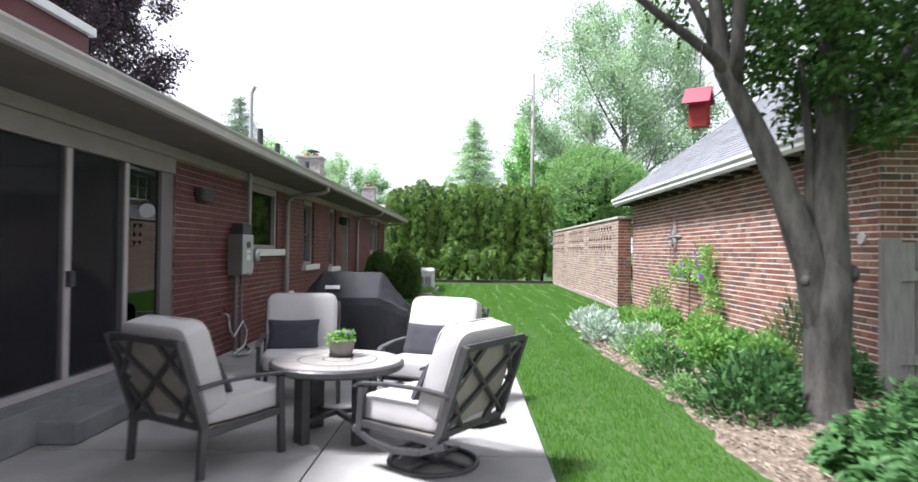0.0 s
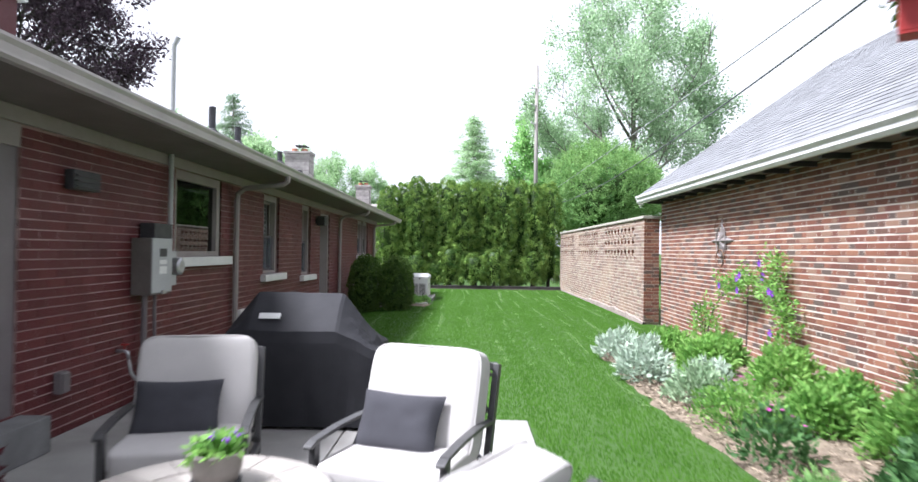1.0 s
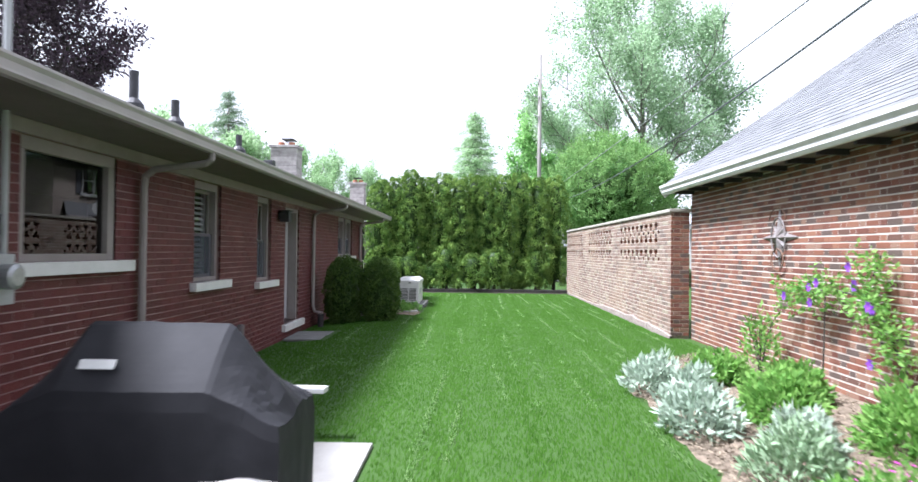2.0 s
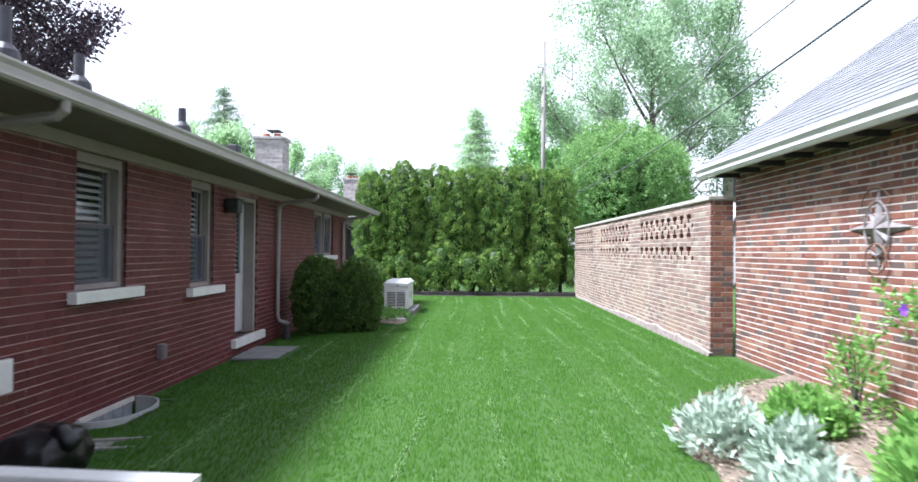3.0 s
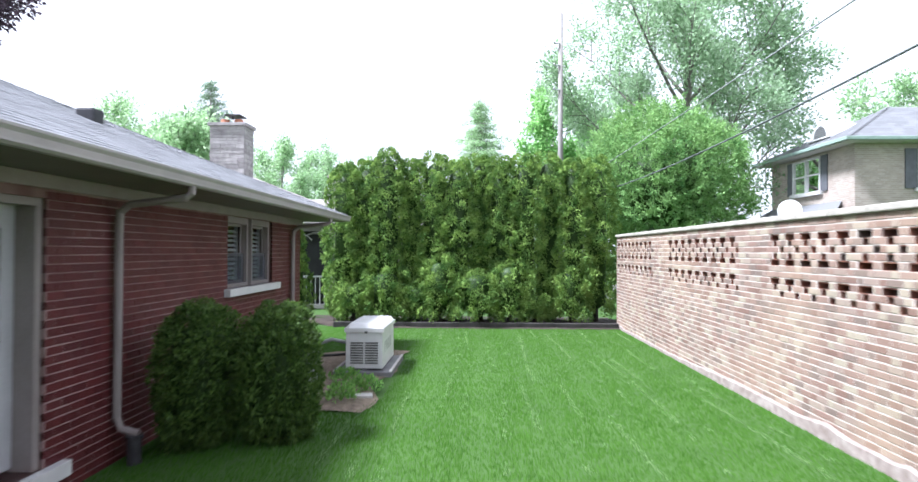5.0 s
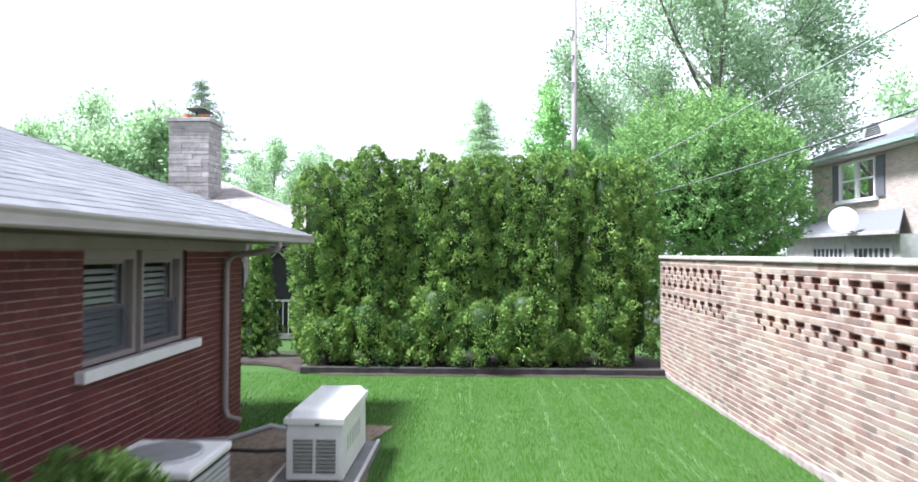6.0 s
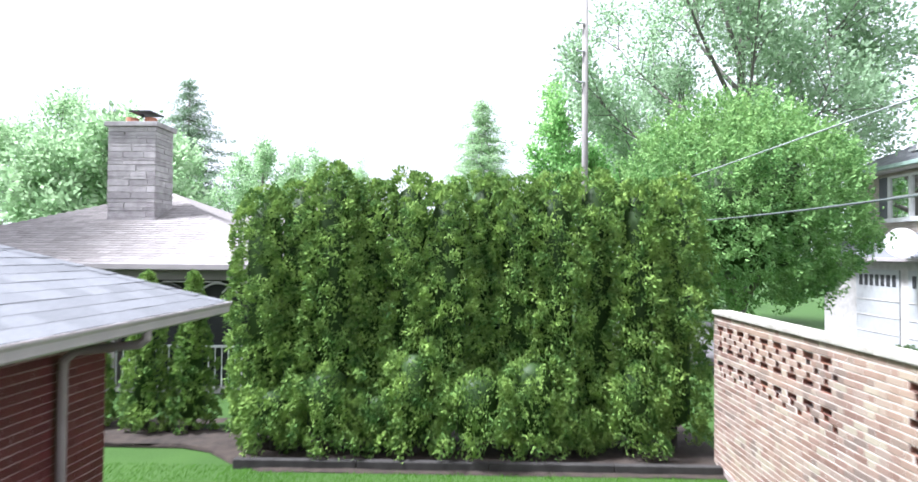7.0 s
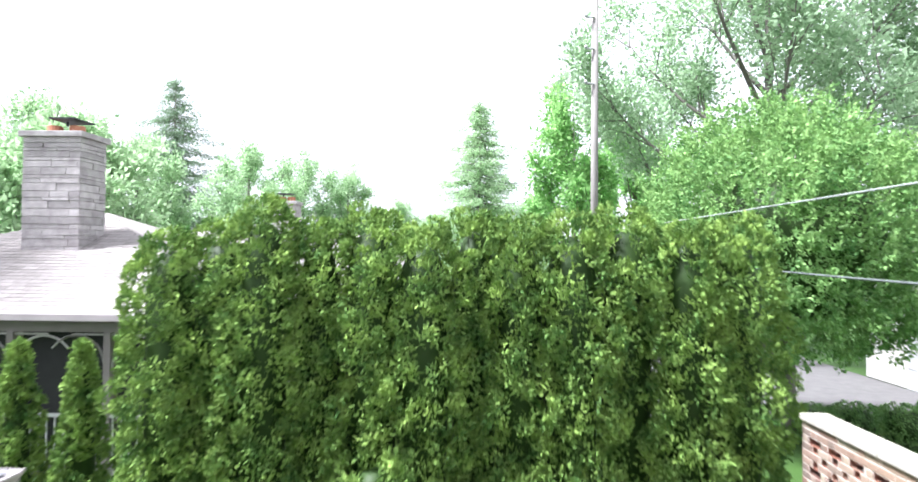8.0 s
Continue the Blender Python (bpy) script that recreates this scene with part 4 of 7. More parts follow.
    part("gable_wall", Mesh().add([(GX, 15.0, height - 0.06), (ridge, 15.0, height + 2.4), (GX + 7, 15.0, height - 0.06)], [(0, 1, 2)]), WOODGREY, g)
    prof = [(3.83, 2.44), (3.79, 2.44), (3.765, 2.48), (3.765, 2.52), (3.735, 2.56), (3.735, 2.6), (3.75, 2.6), (3.83, 2.59)]
    n = len(prof)
    vs = [(x, y, z) for y in (y0 - 0.02, y1 + 0.02) for x, z in prof]
    part("gutter", Mesh().add(vs, [(n + i, n + (i + 1) % n, (i + 1) % n, i) for i in range(n)] + [tuple(range(n)), tuple(reversed(range(n, 2 * n)))]), WHITE, g, "white painted gutter")
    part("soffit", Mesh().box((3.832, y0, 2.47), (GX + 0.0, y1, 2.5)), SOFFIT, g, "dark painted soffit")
    for y in [6.2 + 0.62 * i for i in range(15)]:
        part("rafter_tail", Mesh().box((3.84, y, 2.41), (GX - 0.004, y + 0.05, 2.468)), DARKMETAL, g)
    part("gutter", Mesh().box((ex - 0.045, y0 - 0.1, 2.46), (2 * ridge - ex, y0 - 0.001, 2.6)), WHITE, g, bevel=0.02)
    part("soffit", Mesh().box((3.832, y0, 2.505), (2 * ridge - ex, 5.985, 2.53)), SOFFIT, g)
    for y in (y1 - 0.03,):
        part("rake_board", Mesh().bar((ex, y + 0.015, ez - 0.14), (ridge, y + 0.015, ez + hr - 0.14), 0.03, 0.16), WHITE, g)


build_garage()


# ---- pierced brick garden wall ----
def build_screen_wall():
    g = thing("garden_wall", "weathered pale red brick garden wall with pierced panels", "wall", (0, 0, 0))
    X, y0, y1, z0 = 3.8, 15.0, 26.5, 0.02
    panels = (0.66, 4.49, 8.41)
    pitch, cols = 0.33, 9
    H0 = 30 * CH
    gaps = []
    for p in panels:
        for base, pattern in ((27, "LSOSL"), (20, "LSO")):
            for r, kind in enumerate(pattern):
                c = base - r
                for k in range(cols):
                    u = p + 0.12 + k * pitch
                    if kind == "L":
                        gaps.append((u, u + 0.208, c * CH - 0.004, (c + 1) * CH))
                    elif kind == "S":
                        gaps.append((u + 0.055, u + 0.145, c * CH, (c + 1) * CH))
                    else:
                        gaps.append((u - 0.103, u - 0.007, c * CH, (c + 1) * CH))
    wall = core(g, "wall", (X, y0, z0), (0, 1, 0), (-1, 0, 0), y1 - y0, H0, 0.2, gaps, MORTAR)
    wide = [(a - 0.004, b + 0.004, c, d) for a, b, c, d in gaps]
    lay(wall, (X, y0, z0), (0, 1, 0), (-1, 0, 0), y1 - y0, 30, "flemish", wide, PALE, (0.0, 3.2, 0.6, 2.05), 31, bed=0.0105, head=0.005, proud=0.004)
    lay(wall, (X + 0.2, y0 + 0.3, z0), (0, 1, 0), (1, 0, 0), y1 - y0 - 0.3, 30, "flemish", [(a - 0.304, b - 0.296, c, d) for a, b, c, d in gaps], PALE, (0, 0, 0, 0), 32, bed=0.013)
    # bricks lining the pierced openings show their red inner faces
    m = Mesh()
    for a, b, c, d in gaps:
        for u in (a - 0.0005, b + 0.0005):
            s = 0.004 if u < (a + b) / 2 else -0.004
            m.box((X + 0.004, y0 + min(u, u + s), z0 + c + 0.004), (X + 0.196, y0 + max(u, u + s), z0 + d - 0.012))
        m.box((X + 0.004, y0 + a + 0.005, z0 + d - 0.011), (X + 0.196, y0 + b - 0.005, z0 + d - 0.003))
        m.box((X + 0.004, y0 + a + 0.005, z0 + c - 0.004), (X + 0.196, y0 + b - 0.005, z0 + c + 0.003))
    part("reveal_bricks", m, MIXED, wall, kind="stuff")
    part("plinth", Mesh().box((X + 0.004, y0 - 0.003, -0.1), (X + 0.2, y1, z0)).box((X + 0.2, y0 - 0.003, -0.1), (X + 0.298, y0 + 0.29, z0)), FOOT, g)
    pier = core(g, "pier", (X + 0.002, y0 - 0.005, z0), (1, 0, 0), (0, -1, 0), 0.3, H0, 0.3, [], MORTAR)
    lay(pier, (X - 0.004, y0 - 0.005, z0), (1, 0, 0), (0, -1, 0), 0.31, 30, "flemish", [], MIXED, (0.0, 0.31, 0.0, 2.1), 33, bed=0.012)
    for k in range(19):
        a, b = y0 - 0.03 + k * 0.607, y0 - 0.03 + (k + 1) * 0.607 - 0.006
        part("coping_stone", Mesh().box((X - 0.035, a, z0 + H0 + 0.001), (X + (0.34 if k == 0 else 0.24), b, z0 + H0 + 0.062)), COPING, g, "grey weathered coping stone", bevel=0.012)
    m = Mesh()
    n = 60
    vs = []
    for i in range(n + 1):
        y = y0 - 0.05 + (y1 - y0 + 0.05) * i / n
        hgt = 0.03 + 0.075 * max(0.0, min(1.0, (22.0 - y) / 2.5, (y - 14.9) / 1.5)) + 0.05 * noise.noise(Vector((0, y * 1.4, 0))) + 0.03 * noise.noise(Vector((3, y * 5, 0)))
        vs += [(X - 0.05, y, -0.1), (X - 0.035 + 0.015 * noise.noise(Vector((y * 3, 0, 0))), y, hgt * 0.8), (X - 0.008, y, hgt), (X + 0.02, y, hgt)]
    m.add(vs, [(i * 4 + j, (i + 1) * 4 + j, (i + 1) * 4 + j + 1, i * 4 + j + 1) for i in range(n) for j in range(3)])
    part("footing", m, FOOT, g, "chalky white plaster along the foot of the wall")


build_screen_wall()


# ---- hedge and shrubs ----
def leafy(name, rng, centres, outs, per, radius, length, width, mat, parent, spread=0.6, droop=0.0, label="", inner=0.25, flat=1.0):
    """Clumps of small leaves round centres, as one part."""
    n = len(centres) * per
    idx = np.repeat(np.arange(len(centres)), per)
    off = rng.normal(0, 1, (n, 3))
    off /= np.linalg.norm(off, axis=1)[:, None]
    off *= (rng.uniform(inner, 1, n) ** 0.6 * radius)[:, None]
    off[:, 2] *= flat
    pts = centres[idx] + off
    out = outs[idx] * 0.7 + off / radius * 0.8
    return part(name, quick(name, leaves(rng, pts, out, length, width, spread, droop), 4, mat), mat, parent, label)


def sprays(rng, base, axis, per, length, width, fan=0.9, stem=0.6, face=None):
    """Flat fans of narrow leaves: each fan grows from its base along its axis."""
    n = len(base)
    a = axis / (np.linalg.norm(axis, axis=1)[:, None] + 1e-6)
    t = np.cross(a, rng.normal(0, 1, (n, 3)) if face is None else face)
    t /= np.linalg.norm(t, axis=1)[:, None] + 1e-6
    idx = np.repeat(np.arange(n), per)
    a, t = a[idx], t[idx]
    t = t + np.cross(a, t) * rng.normal(0, 0.3, n * per)[:, None]
    t /= np.linalg.norm(t, axis=1)[:, None] + 1e-6
    th = rng.uniform(-fan, fan, n * per)
    c, s = np.cos(th)[:, None], np.sin(th)[:, None]
    d, side = a * c + t * s, t * c - a * s
    ln = (length * rng.uniform(0.6, 1.15, n * per) * (1 - 0.35 * np.abs(th) / fan))[:, None]
    wd = (width * rng.uniform(0.7, 1.2, n * per))[:, None] / 2
    start = base[idx] + a * length * stem * rng.uniform(0, 1, n * per)[:, None]
    tip = start + d * ln + np.cross(a, t) * ln * 0.1
    tip[:, 2] -= 0.12 * length
    return np.stack([start - side * wd, start + d * ln * 0.4 + side * wd, tip], axis=1)


def mounds(rng, c, o, radius, fans, per, length, width, rise=0.45):
    """Rounded tufts at c that face along o, each covered with fans of leaves that lie over its surface."""
    idx = np.repeat(np.arange(len(c)), fans)
    n = len(idx)
    off = o[idx] * 0.9 + rng.normal(0, 0.8, (n, 3))
    off /= np.linalg.norm(off, axis=1)[:, None] + 1e-6
    size = (radius * rng.uniform(0.65, 1.3, len(c)))[idx][:, None]
    base = c[idx] + off * size * rng.uniform(0.78, 1.03, n)[:, None]
    way = o[idx] * 0.45 + off * 0.25 + rng.normal(0, 0.45, (n, 3)) + np.array([0, 0, rise])
    return sprays(rng, base, way, per, length, width, 0.55, face=off + rng.normal(0, 0.14, (n, 3)))


def arborvitae(name, x, y, wide, tall, seed, label, boughs=130, fans=15, group="", bottom=0.25, cone=False, tuft=0.17):
    """A columnar evergreen: trunk, and tufted boughs of flat upright sprays."""
    rng = np.random.default_rng(seed)
    t = thing(name, label, "tree", (x, y, -0.03), group=group)
    part("trunk", Mesh().tube([(0, 0, 0), (0.02, 0, tall * 0.5), (0, 0, tall * 0.9)], [0.07, 0.05, 0.015], 8), BARK, t, smooth=True)
    # boughs in an even spiral, so that dark gaps stay between them
    k = np.arange(boughs)
    h = bottom + (tall - bottom - 0.1) * (k + rng.uniform(0, 1, boughs)) / boughs
    f = h / tall
    if cone:
        prof = np.clip((1 - f) * 1.2, 0.0, 1) ** 0.8
    else:
        prof = np.where(f < 0.15, 0.8 + f * 1.3, np.where(f > 0.82, np.clip(1 - (np.maximum(f - 0.82, 0) / 0.185) ** 2.0, 0.03, 1), 1.0))
    a = k * 2.39996 + rng.normal(0, 0.25, boughs)
    billow = np.array([noise.noise(Vector((math.cos(p) * 1.5 + seed, math.sin(p) * 1.5, q * 2.2))) for p, q in zip(a, h)])
    r = np.maximum(wide / 2 * prof * (1 + 0.3 * billow + rng.normal(0, 0.15, boughs)) - tuft * 0.3, 0.0)
    c = np.stack([np.cos(a) * r, np.sin(a) * r, h], 1)
    o = np.stack([np.cos(a), np.sin(a), np.where(f > 0.85, 1.2, 0.35)], 1)
    part("crown", quick("crown", mounds(rng, c, o, tuft, fans, 5, 0.062, 0.025), 3, HEDGE), HEDGE, t)
    # Solid dark core whose colour paints the shade seen between boughs.
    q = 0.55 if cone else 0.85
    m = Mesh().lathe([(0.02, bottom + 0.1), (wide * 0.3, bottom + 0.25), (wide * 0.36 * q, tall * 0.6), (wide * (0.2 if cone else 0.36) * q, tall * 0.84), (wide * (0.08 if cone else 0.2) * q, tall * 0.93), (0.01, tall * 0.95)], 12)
    part("shade_core", m, CORE_SHADE, t, smooth=True)
    return t


def build_hedge():
    xs = [-2.85, -2.3, -1.76, -1.2, -0.6, -0.02, 0.55, 1.05, 1.6, 2.25, 2.85, 3.42]
    tops = [3.95, 4.08, 4.3, 4.08, 4.22, 4.05, 4.2, 4.1, 4.15, 4.24, 4.1, 4.12]
    for i, (x, h) in enumerate(zip(xs, tops)):
        arborvitae("arborvitae", x, 27.15 + 0.13 * math.sin(i * 2.3), 0.86 + 0.1 * math.sin(i * 1.7), h, 100 + i, "tall dense green arborvitae in a clipped hedge", 205, 76, "hedge of arborvitae", bottom=0.25, tuft=0.155)
    for i, (x, y, w, h) in enumerate(((-2.55, 26.72, 0.8, 1.0), (-1.75, 26.66, 0.95, 1.35), (-1.0, 26.75, 0.7, 0.95), (-0.45, 26.68, 0.8, 1.6), (0.45, 26.6, 1.0, 1.3), (1.25, 26.66, 0.85, 1.5), (1.9, 26.84, 0.6, 0.7), (2.75, 26.8, 0.75, 1.45))):
        arborvitae("arborvitae", x, y, w, h, 140 + i, "low spreading arborvitae at the foot of the hedge", 66, 70, "low arborvitae", bottom=0.15, tuft=0.155)
    for i, (x, y, w, h) in enumerate(((-5.0, 27.7, 0.64, 2.66), (-4.26, 27.8, 0.68, 2.64), (-6.1, 27.9, 0.68, 2.54))):
        arborvitae("arborvitae", x, y, w, h, 160 + i, "young pointed arborvitae beside the hedge", 150, 50, "young arborvitae", bottom=0.06, cone=True, tuft=0.085)


def bush(name, x, y, wide, tall, seed, label, mat, tufts=150, fans=14, leaf=(0.06, 0.02), group="", z=-0.03, tuft=0.1, power=0.75):
    """A dense clipped bush with a rounded, tufted surface."""
    rng = np.random.default_rng(seed)
    t = thing(name, label, "bush", (x, y, z), group=group)
    part("stem", Mesh().tube([(0, 0, 0), (0.02, 0.01, tall * 0.3), (0.0, 0.02, tall * 0.6)], [0.04, 0.035, 0.012], 7), BARK, t, smooth=True)
    k = np.arange(tufts)
    up = np.clip(1 - 1.9 * (k + 0.5) / tufts, -1, 1)
    a = k * 2.39996 + rng.normal(0, 0.15, tufts)
    flat = np.sqrt(np.maximum(0, 1 - up ** 2))
    v = np.stack([np.cos(a) * flat, np.sin(a) * flat, up], 1)
    box = np.sign(v) * np.abs(v) ** power
    lump = 1 + rng.normal(0, 0.05, tufts)
    c = np.stack([box[:, 0] * (wide / 2 - tuft * 0.6) * lump, box[:, 1] * (wide / 2 - tuft * 0.6) * lump, tall * 0.5 + box[:, 2] * (tall * 0.5 - tuft * 0.8) * lump], 1)
    part("foliage", quick("foliage", mounds(rng, c, v, tuft, fans, 5, leaf[0], leaf[1], 0.3), 3, mat), mat, t)
    # Dark puff that colours in the shade between the tufts.
    part("shade_core", Mesh().puff((wide * 0.74, wide * 0.74, tall * 0.8), pose(0, 0, tall * 0.48), 0.7, 10), CORE_SHADE, t, smooth=True)
    return t


build_hedge()
bush("yew_bush", -2.19, 17.3, 0.74, 1.36, 201, "clipped dark green yew bush by the wall", YEW_TIP, 260, 45, (0.05, 0.014), "clipped yews", -0.14, 0.08, 0.88)
bush("yew_bush", -1.45, 17.35, 0.72, 1.38, 202, "clipped green yew bush with yellow tips by the lawn", YEW_TIP, 260, 45, (0.05, 0.014), "clipped yews", -0.14, 0.08, 0.88)


# ---- trees ----
def branching(rng, first, tall, wide, mains, subs, twigs, rise):
    """Limbs that sweep up from the trunk, their branches, and twigs with leaf clusters."""
    mid, H, W = (first + tall) / 2, (tall - first) / 2, wide / 2
    lumps = rng.uniform(0, 50)
    limbs, rods, spots, ways = [], [], [], []
    for j in range(mains):
        f = (j + 0.5) / mains
        az, el = j * 2.39996 + rng.uniform(-0.3, 0.3), math.asin(max(-0.55, min(0.98, -0.5 + 1.5 * f)))
        d = np.array([math.cos(az) * math.cos(el) * W, math.sin(az) * math.cos(el) * W, math.sin(el) * H])
        start = np.array([0.0, 0.0, first * 0.85 + (mid - first * 0.85) * f])
        end = np.array([0, 0, mid]) + d * rng.uniform(0.72, 0.95)
        bend = (start + end) / 2 + np.array([d[0] * 0.12, d[1] * 0.12, -0.06 * wide * (1 - f)])
        at = lambda u: start * (1 - u) ** 2 + bend * 2 * u * (1 - u) + end * u * u
        limbs.append([at(u) for u in (0, 0.2, 0.45, 0.7, 1.0)])
        for k in range(subs):
            u = rng.uniform(0.3, 1.0)
            p = at(u)
            way = (end - start) / np.linalg.norm(end - start) * 0.6 + rng.normal(0, 0.6, 3) + np.array([0, 0, rise])
            way /= np.linalg.norm(way)
            L = wide * rng.uniform(0.13, 0.24) * (1.2 - 0.5 * u)
            q = p + way * L
            rods.append((p, p + way * L * 0.5 + np.array([0, 0, 0.06 * L]), q))
            for _ in range(twigs):
                b = p + way * L * rng.uniform(0.3, 1.0)
                tw = way * 0.6 + rng.normal(0, 0.65, 3) + np.array([0, 0, rise * 0.6])
                tw /= np.linalg.norm(tw)
                l2 = L * rng.uniform(0.28, 0.5)
                for g in (0.35, 0.7, 1.0):
                    spots.append(b + tw * l2 * g)
                    ways.append(tw)
    spots, ways = np.array(spots), np.array(ways)
    # keep within an uneven outline
    v = (spots - np.array([0, 0, mid])) / np.array([W, W, H])
    r = np.linalg.norm(v, axis=1)
    edge = np.array([0.97 + 0.42 * noise.noise(Vector(p / (q + 1e-6)) * 2.0 + Vector((lumps, 0, 0))) for p, q in zip(v, r)])
    v *= np.minimum(1.0, edge * 0.98 / (r + 1e-6))[:, None]
    return limbs, rods, v * np.array([W, W, H]) + np.array([0, 0, mid]), ways


def tree(name, x, y, tall, wide, first, seed, label, mat, mains=9, subs=8, twigs=7, per=30, leaf=0.2, trunk=0.25, clump=0.32, z=0.0, rise=0.45, bark=None):
    """A broadleaf: tapered trunk, limbs and branches, and a ragged crown of leaf clusters."""
    rng = np.random.default_rng(seed)
    bark = bark or BARK_PALE
    t = thing(name, label, "tree", (x, y, z))
    mid = (first + tall) / 2
    part("trunk", Mesh().tube([(0, 0, -0.05), (0.05, 0, first), (0.1, 0.05, mid), (0.0, 0.1, tall * 0.86)], [trunk * 1.3, trunk, trunk * 0.6, trunk * 0.1], 10), bark, t, smooth=True)
    limbs, rods, c, o = branching(rng, first, tall, wide, mains, subs, twigs, rise)
    for pts in limbs:
        part("limb", Mesh().tube(pts, [trunk * 0.5, trunk * 0.4, trunk * 0.28, trunk * 0.16, trunk * 0.06], 7), bark, t, smooth=True)
    m = Mesh()
    for pts in rods:
        m.tube(pts, [trunk * 0.13, trunk * 0.09, trunk * 0.04], 4, caps=False)
    part("branchwork", m, bark, t, smooth=True, kind="stuff")
    leafy("crown", rng, c, o + np.array([0, 0, 0.25]), per, clump, leaf, leaf * 0.55, mat, t, 0.75, 0.1, inner=0.05)
    return t


def round_tree(name, x, y, tall, wide, first, seed, label, mat, tufts=1100, per=80, leaf=0.1, trunk=0.16, tuft=0.25):
    """A dense round-headed tree: short trunk, limbs, and leafy shoots all over a lumpy dome."""
    rng = np.random.default_rng(seed)
    t = thing(name, label, "tree", (x, y, 0))
    mid, H, W = (first + tall) / 2, (tall - first) / 2, wide / 2
    part("trunk", Mesh().tube([(0, 0, -0.05), (0.04, 0, first), (0.05, 0.03, mid)], [trunk * 1.3, trunk, trunk * 0.5], 10), BARK_PALE, t, smooth=True)
    k = np.arange(tufts)
    up = 1 - 1.92 * (k + 0.5) / tufts
    a = k * 2.39996 + rng.normal(0, 0.2, tufts)
    ring = np.sqrt(1 - up ** 2)
    v = np.stack([np.cos(a) * ring, np.sin(a) * ring, up], 1)
    lump = np.array([0.95 + 0.13 * noise.noise(Vector(q) * 1.7 + Vector((seed, 0, 0))) + 0.11 * noise.noise(Vector(q) * 5 + Vector((0, seed, 0))) for q in v])
    c = v * lump[:, None] * np.array([W, W, H]) + np.array([0, 0, mid])
    for i in range(7):
        q = c[i * 80 + 20] * np.array([0.8, 0.8, 1.0])
        b = Vector((0.03, 0.02, first * 0.8 + 0.06 * i))
        part("limb", Mesh().tube([b, b.lerp(Vector(q), 0.5) + Vector((0, 0, 0.2)), q], [trunk * 0.5, trunk * 0.3, trunk * 0.07], 7), BARK_PALE, t, smooth=True)
    # shoots: leaves gather round short upright twigs
    idx = np.repeat(k, 5)
    shoot = c[idx] + rng.normal(0, 1, (len(idx), 3)) * tuft * np.array([0.55, 0.55, 0.5])
    shoot[::4] = (shoot[::4] - np.array([0, 0, mid])) * 0.78 + np.array([0, 0, mid])
    out = v[idx] * 0.8 + np.array([0, 0, 0.7])
    along = rng.uniform(-0.3, 1, (len(idx), per // 5))
    pts = (shoot[:, None, :] + out[:, None, :] * along[..., None] * tuft * 0.9).reshape(-1, 3)
    ways = np.repeat(out, per // 5, axis=0) * 0.5
    pts += rng.normal(0, 1, pts.shape) * tuft * 0.13
    part("crown", quick("crown", leaves(rng, pts, ways, leaf, leaf * 0.5, 0.7, 0.05), 4, mat), mat, t)
    # Near-black puff put in for the shade deep in the crown.
    part("shade_core", Mesh().puff((wide * 0.62, wide * 0.62, (tall - first) * 0.62), pose(0, 0, mid), 0.9, 14), CORE_SHADE, t, smooth=True)
    return t


def spruce(name, x, y, tall, wide, seed, label, tiers=22, per=26, mat=None):
    """A conifer: straight trunk and whorls of drooping boughs with hanging needles."""
    rng = np.random.default_rng(seed)
    t = thing(name, label, "tree", (x, y, 0))
    part("trunk", Mesh().tube([(0, 0, 0), (0, 0, tall)], [tall * 0.014, 0.03], 8), BARK_PALE, t, smooth=True)
    c, o, rods = [], [], Mesh()
    for i in range(tiers):
        f = i / tiers
        h, r = tall * (0.1 + 0.89 * f), wide / 2 * (1 - f) ** 0.85 * rng.uniform(0.75, 1.1) + 0.15
        n = 8 if f < 0.8 else 5
        for j in range(n):
            a = 2 * math.pi * (j + rng.uniform(-0.35, 0.35)) / n + i * 1.1
            rr = r * rng.uniform(0.5, 1.15)
            h = tall * (0.1 + 0.89 * f + rng.uniform(-0.5, 0.5) / tiers)
            line = [(math.cos(a) * rr * q, math.sin(a) * rr * q, h + 0.04 * rr - 0.42 * rr * q + 0.24 * rr * q * q) for q in (0.0, 0.35, 0.7, 1.0)]
            rods.tube(line, [0.05, 0.04, 0.025, 0.01], 4, caps=False)
            for q in np.linspace(0.22, 1, 3 + int(9 * (1 - f))):
                c.append((math.cos(a) * rr * q, math.sin(a) * rr * q, h + 0.04 * rr - 0.42 * rr * q + 0.24 * rr * q * q - 0.06))
                o.append((math.cos(a), math.sin(a), -0.35))
    part("branchwork", rods, BARK_PALE, t, kind="stuff")
    leafy("crown", rng, np.array(c), np.array(o), per, 0.5, 0.32, 0.07, mat or SPRUCE, t, 0.5, 0.35, flat=0.6)
    return t


tree("large_tree", 10.5, 42, 18.2, 13.2, 3.5, 301, "tall airy bright green tree behind the gardens, paled for haze", MAPLE, 18, 12, 9, 9, 0.19, 0.2, 0.62, rise=0.5)
tree("small_tree", 5.1, 50, 12.6, 5.0, 2.0, 302, "slim fresh green tree beside the utility pole", FRESH, 10, 9, 7, 9, 0.21, 0.13, 0.48)
tree("small_tree", 9.0, 54, 12.0, 6.0, 2.0, 303, "fresh green tree in the far gardens", FRESH, 10, 9, 7, 9, 0.22, 0.13, 0.52)
